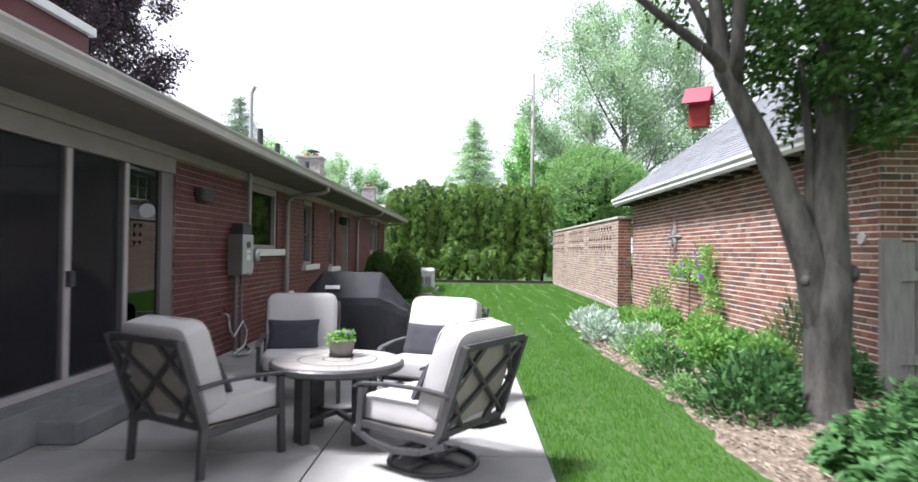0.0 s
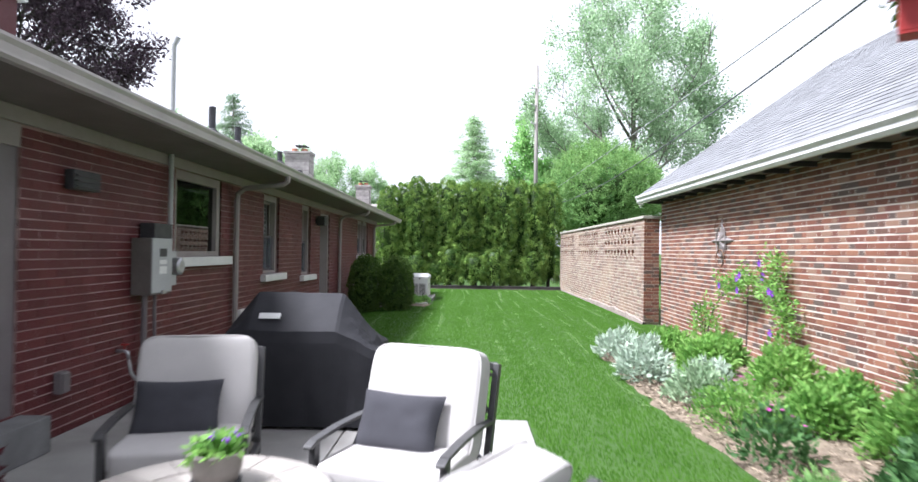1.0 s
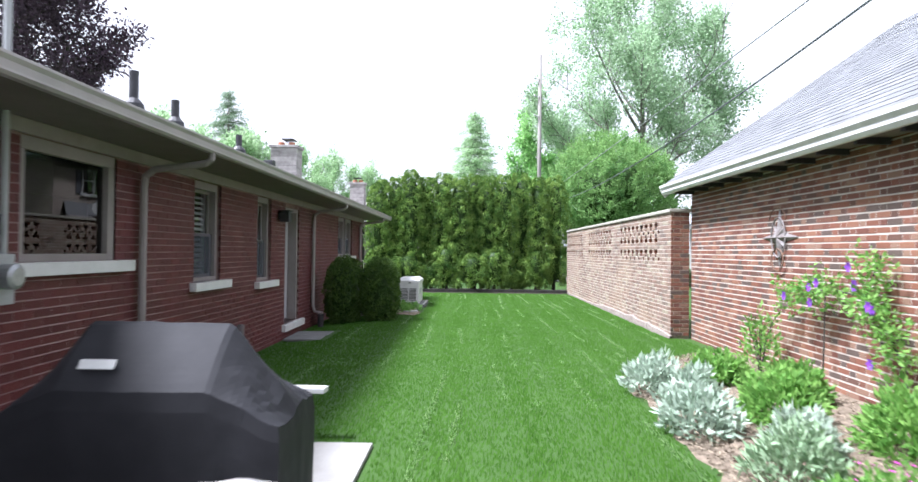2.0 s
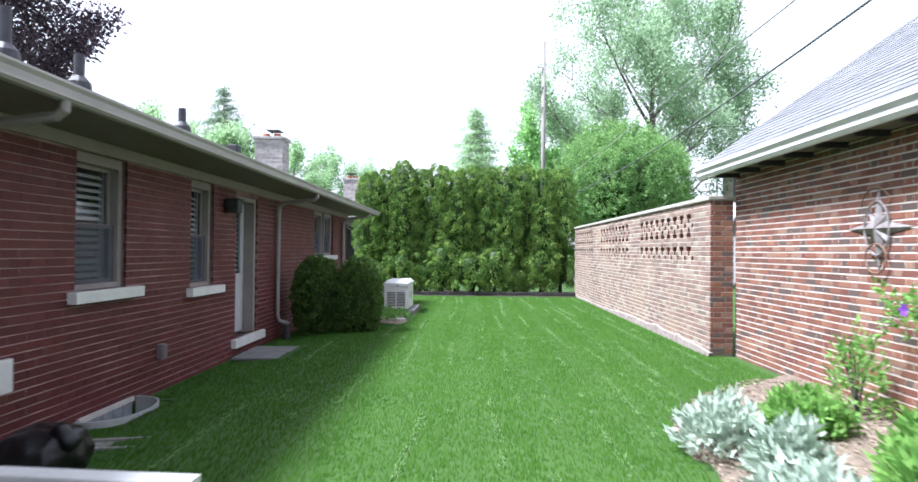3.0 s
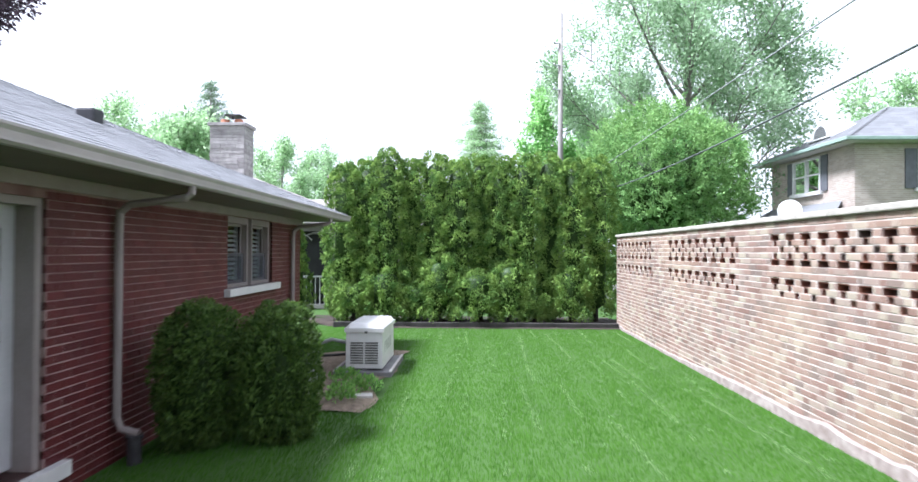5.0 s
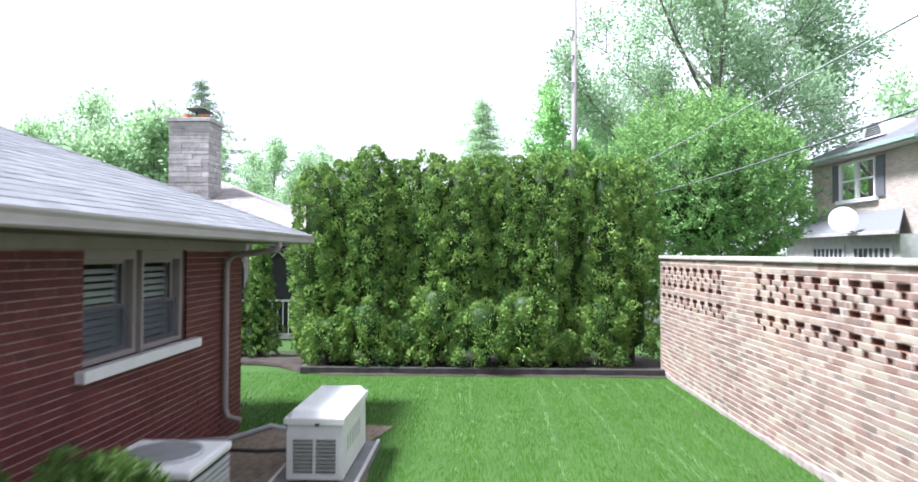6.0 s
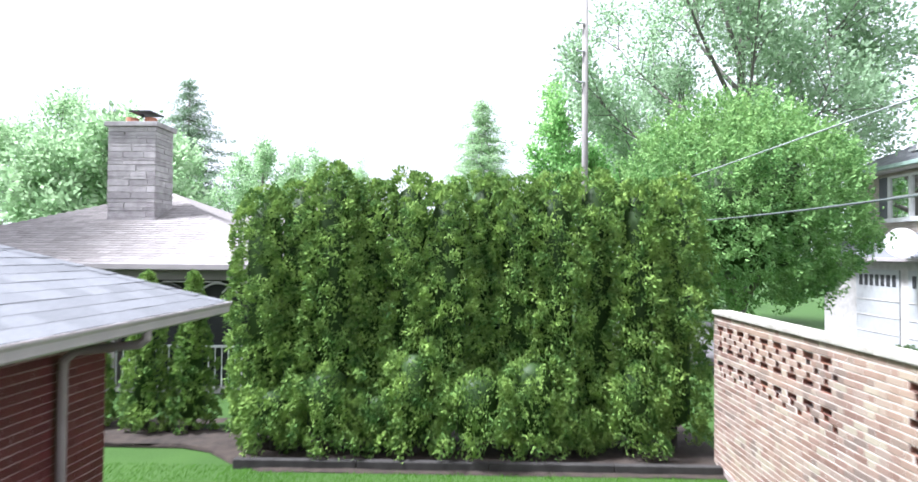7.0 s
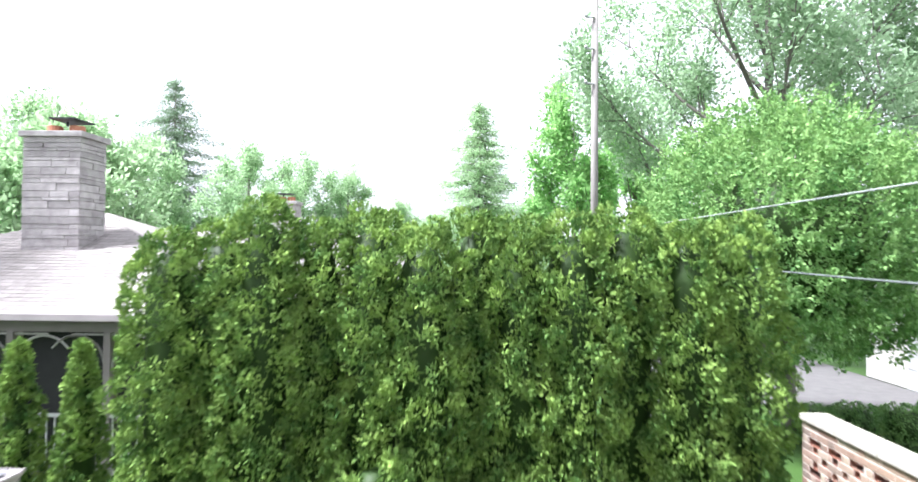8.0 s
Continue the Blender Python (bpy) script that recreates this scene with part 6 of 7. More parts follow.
def build_table():
    t = thing("patio_table", "round tile-topped metal patio table", "table", (-0.68, 4.38, 0.0))
    part("rim", Mesh().lathe([(0.4, 0.475), (0.45, 0.475), (0.468, 0.49), (0.468, 0.52), (0.455, 0.532), (0.4, 0.532)], 48), FRAME, t, "grey rounded rim", smooth=False)
    for i in range(4):
        a = radians(45 + 90 * i)
        m = Mesh()
        x, y = math.cos(a) * 0.28, math.sin(a) * 0.28
        m.box((-0.055, -0.03, 0.0), (0.055, 0.03, 0.475), pose(x, y, 0, 0, 0, math.degrees(a) + 90))
        part("leg", m, FRAME, t, bevel=0.006)
    for i in range(2):
        a = radians(45 + 90 * i)
        x, y = math.cos(a) * 0.25, math.sin(a) * 0.27
        part("stretcher", Mesh().bar((x, y, 0.14), (0, 0, 0.17), 0.04, 0.03).bar((0, 0, 0.17), (-x, -y, 0.14), 0.04, 0.03), FRAME, t)
    # stone tiles in rings
    shared = {}
    for r0, r1, k in ((0.0, 0.1, 1), (0.106, 0.27, 8), (0.276, 0.448, 14)):
        for i in range(k):
            m = Mesh()
            n = 24 if k == 1 else 6
            g = 0.0 if k == 1 else 0.004
            a0, a1 = 2 * math.pi * i / k, 2 * math.pi * (i + 1) / k
            out = [(r1 * math.cos(a0 + (a1 - a0) * j / n), r1 * math.sin(a0 + (a1 - a0) * j / n)) for j in range(n + (0 if k == 1 else 1))]
            inn = [] if k == 1 else [(r0 * math.cos(a1 - (a1 - a0) * j / n), r0 * math.sin(a1 - (a1 - a0) * j / n)) for j in range(n + 1)]
            ring = out + inn
            cx, cy = (0, 0) if k == 1 else (sum(p[0] for p in ring) / len(ring), sum(p[1] for p in ring) / len(ring))
            ring = [(cx + (p[0] - cx) * 0.975, cy + (p[1] - cy) * 0.975) for p in ring]
            q = len(ring)
            m.add([(*p, 0.526) for p in ring] + [(*p, 0.537) for p in ring], [tuple(range(q, 2 * q))] + [(j, (j + 1) % q, q + (j + 1) % q, q + j) for j in range(q)])
            part("tile", m, TILE, t)
    part("tile_bed", Mesh().lathe([(0.0, 0.5), (0.45, 0.5), (0.45, 0.529), (0.0, 0.529)], 40), FRAME, t)
    p = thing("flower_pot", "round taupe planter with green leaves and purple flowers", "plant pot", (-0.68, 4.5, 0.537), 20)
    part("pot", Mesh().lathe([(0.078, 0.012), (0.09, 0.06), (0.097, 0.112), (0.1, 0.118), (0.097, 0.124), (0.088, 0.12), (0.086, 0.1), (0.0, 0.098)], 28), PLANTER, p, smooth=True)
    part("saucer", Mesh().lathe([(0.07, 0.0), (0.088, 0.002), (0.092, 0.014), (0.07, 0.0115)], 28), DARKMETAL, p, "dark saucer")
    rng = np.random.default_rng(70)
    c = np.stack([rng.normal(0, 0.045, 34), rng.normal(0, 0.045, 34), rng.uniform(0.1, 0.145, 34)], 1)
    leafy("foliage", rng, c, rng.normal(0, 0.4, c.shape) + np.array([0, 0, 0.5]), 9, 0.035, 0.045, 0.025, BRIGHT, p)
    for i in range(5):
        q = Vector((0.05 * math.cos(i * 2.4) + 0.03, 0.05 * math.sin(i * 2.4), 0.17))
        part("flower", Mesh().puff((0.03, 0.03, 0.02), Matrix.Translation(q), 0.9, 6), MOON, p)


build_table()


def build_grill():
    g = thing("covered_grill", "barbecue grill under a black fitted vinyl cover", "grill", (-1.13, 7.38, 0.0), 0.0)
    g.scale = (0.93, 0.93, 1.01)
    rng = random.Random(6)
    # a draped top with a ridge and falling shoulders, then a skirt with folds
    nx, ny, wx, wy = 48, 20, 0.73, 0.33
    def top(x, y):
        e = max(0.0, min(1.0, (abs(x) - 0.38) / (wx - 0.38)))
        f = min(1.0, abs(y) / wy)
        z = 1.035 - 0.4 * e - f ** 1.25 * (0.25 * (1 - e) + 0.03)
        return z + 0.03 * noise.noise(Vector((x * 5, y * 5, 1))) * (0.3 + 1.4 * e) + 0.005 * noise.noise(Vector((x * 7, y * 6, 2))) - 0.06 * e * math.sin(f * math.pi) * abs(noise.noise(Vector((x * 9, y * 9, 4))))
    m = Mesh()
    vs = [(-wx + 2 * wx * i / nx, -wy + 2 * wy * j / ny) for j in range(ny + 1) for i in range(nx + 1)]
    m.add([(x, y, top(x, y)) for x, y in vs], [(j * (nx + 1) + i, j * (nx + 1) + i + 1, (j + 1) * (nx + 1) + i + 1, (j + 1) * (nx + 1) + i) for j in range(ny) for i in range(nx)])
    rim = [(-wx + 2 * wx * i / nx, -wy) for i in range(nx)] + [(wx, -wy + 2 * wy * j / ny) for j in range(ny)] + [(wx - 2 * wx * i / nx, wy) for i in range(nx)] + [(-wx, wy - 2 * wy * j / ny) for j in range(ny)]
    n = len(rim)
    vs = []
    for k, f in enumerate((0.0, 0.12, 0.35, 0.65, 1.0)):
        for j, (x, y) in enumerate(rim):
            z = top(x, y) * (1 - f) + 0.03 * f
            o = (0.012 if k else 0.0) + 0.022 * f * noise.noise(Vector((x * 7, y * 7, f * 1.5))) + 0.008 * noise.noise(Vector((x * 4, y * 4, f * 6)))
            vs.append((x + math.copysign(o, x) * (1 if abs(x) > wx - 0.01 else 0), y + math.copysign(o, y) * (1 if abs(y) > wy - 0.01 else 0), z))
    m.add(vs, [((i + 1) * n + j, (i + 1) * n + (j + 1) % n, i * n + (j + 1) % n, i * n + j) for i in range(4) for j in range(n)])
    part("cover", m, COVER, g, smooth=False)
    # the maker's patch, as a plain pale plate
    part("badge", Mesh().box((-0.09, -0.003, -0.025), (0.09, 0.0, 0.025), pose(-0.2, -0.26, 0.865, -38, 0, 0)), LABEL, g, "pale plain badge on the cover")
    for s in (-0.5, 0.5):
        part("caster", Mesh().lathe([(0.035, 0.0), (0.04, 0.02), (0.035, 0.04)], 12, (s, 0.2, 0.0)), DARKMETAL, g)
    b = thing("garden_bench", "low white plank bench behind the grill", "bench", (-1.2, 9.08, -0.04), -4)
    part("plank", Mesh().box((-0.55, -0.06, 0.37), (0.52, 0.06, 0.41)), WHITE, b, bevel=0.006)
    for s in (-0.42, 0.38):
        part("leg", Mesh().box((s - 0.02, -0.05, 0.0), (s + 0.02, 0.05, 0.368)), DARKMETAL, b)
    h = thing("plastic_sack", "crumpled black plastic sack lying by the wall", "sack", (-2.25, 10.35, -0.12))
    part("bag", Mesh().puff((0.5, 0.56, 0.36), pose(0, 0, 0.16), 0.8, 40, 0.035, 4), SACK, h, smooth=True)
    part("neck", Mesh().puff((0.2, 0.12, 0.16), pose(0.2, -0.1, 0.3, 20, 35, 0), 0.8, 20, 0.03, 9), SACK, h, smooth=True)


build_grill()


# ---- fixtures on the house wall ----
def build_fixtures():
    m = thing("meter_box", "grey electric meter cabinet with conduits and a glass meter", "electric meter", (HX + 0.01, 8.0, 0.965))
    part("cabinet", Mesh().box((0, -0.19, 0.0), (0.185, 0.19, 0.52)), METERBODY, m, "steel cabinet, sides coloured dull brown grey for shade", bevel=0.008)
    part("cover_plate", Mesh().box((0.185, -0.188, 0.02), (0.197, 0.188, 0.518)), METERGREY, m, "grey enamel door", bevel=0.004)
    part("latch", Mesh().box((0.197, -0.02, 0.005), (0.215, 0.05, 0.04)), STEEL, m, bevel=0.004)
    for z, hh, mat in ((0.35, 0.075, INK), (0.28, 0.04, LABEL), (0.19, 0.07, LABEL)):
        part("sticker", Mesh().box((0.1975, -0.06, z), (0.199, 0.08, z + hh)), mat, m)
    part("meter_socket", Mesh().box((0.0, 0.23, 0.06), (0.11, 0.47, 0.4)), METERGREY, m, bevel=0.008)
    d = Mesh().tube([(0.11, 0.36, 0.25), (0.2, 0.36, 0.25), (0.215, 0.36, 0.25)], [0.085, 0.085, 0.06], 18)
    part("meter_dial", d, STEEL, m, "round glass-fronted meter", smooth=False)
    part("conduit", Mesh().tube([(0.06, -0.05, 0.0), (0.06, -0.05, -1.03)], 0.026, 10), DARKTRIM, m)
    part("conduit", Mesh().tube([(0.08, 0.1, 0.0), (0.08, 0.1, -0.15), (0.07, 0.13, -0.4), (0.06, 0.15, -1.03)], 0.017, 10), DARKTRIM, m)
    part("mast", Mesh().tube([(0.06, 0.42, 0.4), (0.06, 0.42, 2.45), (0.1, 0.42, 2.54)], [0.024, 0.024, 0.03], 12), METERGREY, m, "grey service mast through the eaves")
    part("switch_box", Mesh().box((0.0, -0.05, 0.522), (0.14, 0.3, 0.66)), DARKMETAL, m, bevel=0.006)
    v = thing("wall_vent", "dark louvred vent hood on the brick wall", "vent", (HX + 0.008, 7.02, 1.9))
    part("hood", Mesh().box((0, -0.17, -0.07), (0.08, 0.17, 0.08)), DARKMETAL, v, bevel=0.01)
    for k in range(3):
        part("slat", Mesh().box((0.08, -0.15, -0.05 + 0.04 * k), (0.095, 0.15, -0.035 + 0.04 * k)), DARKMETAL, v)
    l = thing("wall_lamp", "black box lantern on the brick wall by the back door", "lamp", (HX + 0.008, 14.72, 1.97))
    part("back_plate", Mesh().box((0, -0.06, -0.06), (0.03, 0.06, 0.06)), DARKMETAL, l, bevel=0.006)
    part("housing", Mesh().box((0.031, -0.085, -0.1), (0.19, 0.085, 0.075)), DARKMETAL, l, "black metal lamp housing", bevel=0.02)
    part("hood", Mesh().box((0.02, -0.1, 0.076), (0.21, 0.1, 0.092)), DARKMETAL, l, bevel=0.006)
    for y, z in ((12.93, 0.29), (6.83, 0.39)):
        o = thing("outlet_box", "grey weatherproof outlet box on the brick wall", "outlet", (HX + 0.008, y, z), group="outlet boxes")
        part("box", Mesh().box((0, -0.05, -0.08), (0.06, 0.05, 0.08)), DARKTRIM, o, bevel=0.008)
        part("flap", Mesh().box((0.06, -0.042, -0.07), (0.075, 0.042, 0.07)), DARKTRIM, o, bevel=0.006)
    t = thing("wall_tap", "small brass garden tap on the brick wall", "tap", (HX + 0.005, 7.62, 0.5))
    part("pipe", Mesh().tube([(0, 0, 0), (0.07, 0, 0), (0.1, 0, -0.02), (0.11, 0, -0.07)], [0.014, 0.014, 0.016, 0.014], 10), STEEL, t, smooth=True)
    part("wheel_handle", Mesh().tube([(0.07, 0, 0.05), (0.07, 0, 0.062)], 0.032, 12).tube([(0.07, 0, 0), (0.07, 0, 0.05)], 0.006, 6), REDPAINT, t)
    hz = thing("garden_hose", "pale grey garden hose hanging from the tap", "hose", (HX, 7.62, 0.0))
    run = [(0.115, 0, 0.42), (0.12, 0.03, 0.3), (0.12, 0.16, 0.2), (0.11, 0.35, 0.28), (0.11, 0.5, 0.36), (0.12, 0.62, 0.22), (0.14, 0.5, 0.06), (0.17, 0.2, 0.025), (0.22, -0.1, 0.025), (0.3, -0.2, 0.025), (0.36, 0.0, 0.025), (0.3, 0.3, 0.025), (0.2, 0.45, 0.025)]
    part("tube", Mesh().tube(run, 0.014, 8), METERGREY, hz, smooth=True)
    part("nozzle", Mesh().tube([(0.2, 0.45, 0.025), (0.17, 0.5, 0.026), (0.14, 0.55, 0.028)], [0.015, 0.02, 0.024], 8), DARKMETAL, hz, "dark spray nozzle")
    e = thing("access_box", "white square access box on the brick wall", "utility box", (HX + 0.008, 10.6, 0.47))
    part("box", Mesh().box((0, -0.13, -0.12), (0.05, 0.13, 0.12)), WHITE, e, bevel=0.008)
    part("cover_plate", Mesh().box((0.05, -0.11, -0.1), (0.058, 0.11, 0.1)), WHITE, e, bevel=0.003)
    k = thing("splash_block", "flat pale concrete splash block below the downspout", "splash block", (-2.15, 10.95, -0.13), 12)
    part("block", Mesh().box((-0.3, -0.13, 0), (0.3, 0.13, 0.04)), CONCRETE, k, bevel=0.01)
    part("rim", Mesh().box((-0.3, -0.13, 0.041), (0.28, -0.1, 0.06)).box((-0.3, 0.1, 0.041), (0.28, 0.13, 0.06)), CONCRETE, k)
    w = thing("window_well", "half-round galvanised window well at the foot of the wall", "window well", (HX, 12.0, -0.14))
    n = 24
    rim = [(0.38 * math.sin(math.pi * i / n) ** 0.7 + 0.01, -0.5 * math.cos(math.pi * i / n)) for i in range(n + 1)]
    vs = [(x * k, y * k, z) for k, z in ((1, -0.28), (1, 0.06), (0.96, 0.06), (0.96, -0.28)) for x, y in rim]
    q = n + 1
    part("liner", Mesh().add(vs, [(i * q + j, i * q + j + 1, (i + 1) * q + j + 1, (i + 1) * q + j) for i in range(3) for j in range(n)]), METERGREY, w, smooth=False)
    part("collar", Mesh().add([(x, y, 0.004) for x, y in rim] + [(0.42, y * 1.04, 0.004) for x, y in rim], [(j, q + j, q + j + 1, j + 1) for j in range(n)]), TURF, w, "turf round the well")
    part("lintel", Mesh().box((0.008, -0.45, 0.03), (0.03, 0.42, 0.075)), LIME, w)
    for k in range(5):
        part("glass_block", Mesh().box((0.006, -0.42 + k * 0.166, -0.27), (0.02, -0.262 + k * 0.166, 0.026)), GREYGLASS, w, bevel=0.006)
    s = thing("stepping_slab", "flat grey flagstone before the back door", "paving slab", (-2.3, 15.25, -0.115), 2)
    part("slab", Mesh().box((-0.42, -0.52, 0), (0.2, 0.02, 0.035)), SLATE, s, bevel=0.01)
    part("slab", Mesh().box((-0.42, 0.035, 0), (0.24, 0.58, 0.032)), SLATE, s, bevel=0.01)


build_fixtures()


# ---- generator, condenser and their bed ----
def build_machines():
    b = thing("gravel_bed", "bare soil and leaf litter bed beside the house", "planting bed", kind="structure")
    vs, n = [], 14
    for i in range(n + 1):
        y = 18.3 + 4.3 * i / n
        for j in range(7):
            x = -2.79 + (1.95 + 0.12 * math.sin(i)) * j / 6
            vs.append((x, y, ground_height(x, y) + 0.03 * math.sin(math.pi * j / 6) + 0.01 + 0.02 * noise.noise(Vector((x * 4, y * 4, 0)))))
    part("soil", Mesh().add(vs, [(i * 7 + j, i * 7 + j + 1, (i + 1) * 7 + j + 1, (i + 1) * 7 + j) for i in range(n) for j in range(6)]), MULCH, b, smooth=True)
    g = thing("generator", "pale grey standby generator with a louvred end on a concrete pad", "generator", (-1.18, 21.0, 0.04))
    part("pad", Mesh().box((-0.42, -0.72, -0.1), (0.42, 0.78, 0.0)), SLATE, g, "grey composite pad", bevel=0.01)
    for a in (-0.42, 0.385):
        part("pad_rim", Mesh().box((a, -0.7, 0.002), (a + 0.035, 0.76, 0.02)), LIME, g, "pale raised rim")
    prof = [(-0.26, 0.03), (0.28, 0.03), (0.275, 0.55), (-0.255, 0.55)]
    vs = [(x, y, z) for y in (-0.6, 0.62) for x, z in prof]
    part("housing", Mesh().add(vs, [(0, 1, 2, 3), (7, 6, 5, 4), (0, 4, 5, 1), (1, 5, 6, 2), (2, 6, 7, 3), (3, 7, 4, 0)]), WHITE, g, "pale grey steel housing", bevel=0.012)
    lid = [(-0.275, 0.551), (0.295, 0.551), (0.295, 0.61), (0.23, 0.672), (-0.21, 0.672), (-0.275, 0.61)]
    vs = [(x, y, z) for y, k in ((-0.62, 0), (-0.55, 1), (0.57, 1), (0.64, 0)) for x, z in [(a, c if k else min(c, 0.61)) for a, c in lid]]
    fs = [(0, 1, 2, 3, 4, 5), (23, 22, 21, 20, 19, 18)] + [(i * 6 + j, (i + 1) * 6 + j, (i + 1) * 6 + (j + 1) % 6, i * 6 + (j + 1) % 6) for i in range(3) for j in range(6)]
    part("lid", Mesh().add(vs, fs), WHITE, g, "pale grey sloped lid")
    part("lock", Mesh().box((0.02, -0.632, 0.54), (0.06, -0.621, 0.565)), DARKMETAL, g)
    # End louvre bars take a dark grey that paints the shade in their slots.
    for k in range(9):
        for x0, x1 in ((-0.19, -0.005), (0.025, 0.21)):
            part("louvre", Mesh().box((x0, -0.608, 0.1 + k * 0.036), (x1, -0.6, 0.118 + k * 0.036), None), FRAME, g)
    for k in range(6):
        part("louvre", Mesh().box((0.27, -0.4 + k * 0.12, 0.12), (0.278, -0.33 + k * 0.12, 0.4)), METERGREY, g)
    part("conduit", Mesh().tube([(-0.27, 0.0, 0.3), (-0.6, 0.02, 0.36), (-1.05, 0.1, 0.2), (-1.5, 0.15, 0.16)], 0.028, 8), METERGREY, g, smooth=True)
    part("conduit", Mesh().tube([(-0.27, -0.1, 0.16), (-0.7, -0.05, 0.12), (-1.5, 0.1, 0.1)], 0.02, 8), CABLE, g, smooth=True)
    c = thing("air_conditioner", "grey outdoor air conditioning condenser with a pale top", "air conditioner", (-1.93, 19.05, -0.06))
    part("pad", Mesh().box((-0.42, -0.42, -0.06), (0.42, 0.42, 0.03)), CONCRETE, c, bevel=0.01)
    part("core", Mesh().box((-0.33, -0.33, 0.03), (0.33, 0.33, 0.72)), DARKMETAL, c)
    for s, (ax, ay) in enumerate(((1, 0), (-1, 0), (0, 1), (0, -1))):
        for k in range(14):
            z = 0.06 + k * 0.047
            part("louvre", Mesh().box((-0.35, -0.008, -0.016), (0.35, 0.008, 0.016), pose(ax * 0.345, ay * 0.345, z, 0, 0, 90 if ax else 0)), METERGREY, c)
    part("top", Mesh().box((-0.37, -0.37, 0.722), (0.37, 0.37, 0.79)), WHITE, c, "pale metal top", bevel=0.03)
    part("fan_guard", Mesh().lathe([(0.0, 0.791), (0.28, 0.791), (0.28, 0.8), (0.26, 0.81), (0.0, 0.815)], 24), STEEL, c)
    for i, (x, y) in enumerate(((-0.95, 19.3), (-1.15, 18.75), (-1.3, 19.75))):
        plant("ground_cover", x, y, 0.4, 0.16, 480 + i, "low yellow green ground cover in leaf litter", BRIGHT, 260, (0.06, 0.03))
    e = thing("edging_stone", "pale flat stone at the lawn's edge", "stone", (-0.98, 19.0, -0.03), 10)
    part("stone", Mesh().box((-0.16, -0.08, 0), (0.16, 0.08, 0.05)), LIME, e, bevel=0.012)


build_machines()

# ---- wall star ----
def build_star():
    s = thing("wall_star", "weathered metal compass star ornament on the brick wall", "wall ornament", (GX - 0.012, 11.94, 1.62))
    for k in range(8):
        a = k * math.pi / 4
        r = (0.46 if k in (0, 4) else 0.4) if k % 2 == 0 else 0.22
        d, p = Vector((0, math.cos(a), math.sin(a))), Vector((0, -math.sin(a), math.cos(a)))
        w = 0.062 if k % 2 == 0 else 0.04
        m = Mesh().add([Vector((-0.05, 0, 0)), d * r, d * 0.1 + p * w, d * 0.1 - p * w, Vector((-0.004, 0, 0))], [(0, 2, 1), (0, 1, 3), (4, 1, 2), (4, 3, 1)])
        part("ray", m, IRON, s)
    part("ring", Mesh().tube([(-0.03, 0.15 * math.cos(2 * math.pi * i / 32), -0.27 + 0.13 * math.sin(2 * math.pi * i / 32)) for i in range(33)], 0.008, 6, caps=False), RUST, s, "rusty lower ring", smooth=True)
    part("arc", Mesh().tube([(-0.03, 0.2 * math.cos(math.pi * i / 16), 0.2 + 0.16 * math.sin(math.pi * i / 16)) for i in range(17)], 0.008, 6), RUST, s, "rusty upper arc", smooth=True)
    part("ring", Mesh().tube([(-0.02, 0.17 * math.cos(2 * math.pi * i / 32), 0.24 * math.sin(2 * math.pi * i / 32)) for i in range(33)], 0.01, 6, caps=False), IRON, s, smooth=True)


build_star()


def build_garage_bits():
    b = thing("utility_box", "small pale green box on the garage wall", "utility box", (GX - 0.006, 7.15, 1.22))
    part("box", Mesh().box((-0.09, -0.09, -0.13), (0, 0.09, 0.13)), GREENBOX, b, bevel=0.008)
    part("hatch", Mesh().box((-0.098, -0.07, -0.1), (-0.09, 0.07, 0.08)), GREENBOX, b, bevel=0.004)
    p = thing("wall_plaque", "small round pale plaque on the garage wall", "plaque", (GX - 0.006, 6.25, 1.48))
    part("disc", Mesh().tube([(0, 0, 0), (-0.02, 0, 0)], [0.06, 0.055], 18), LIME, p)


build_garage_bits()


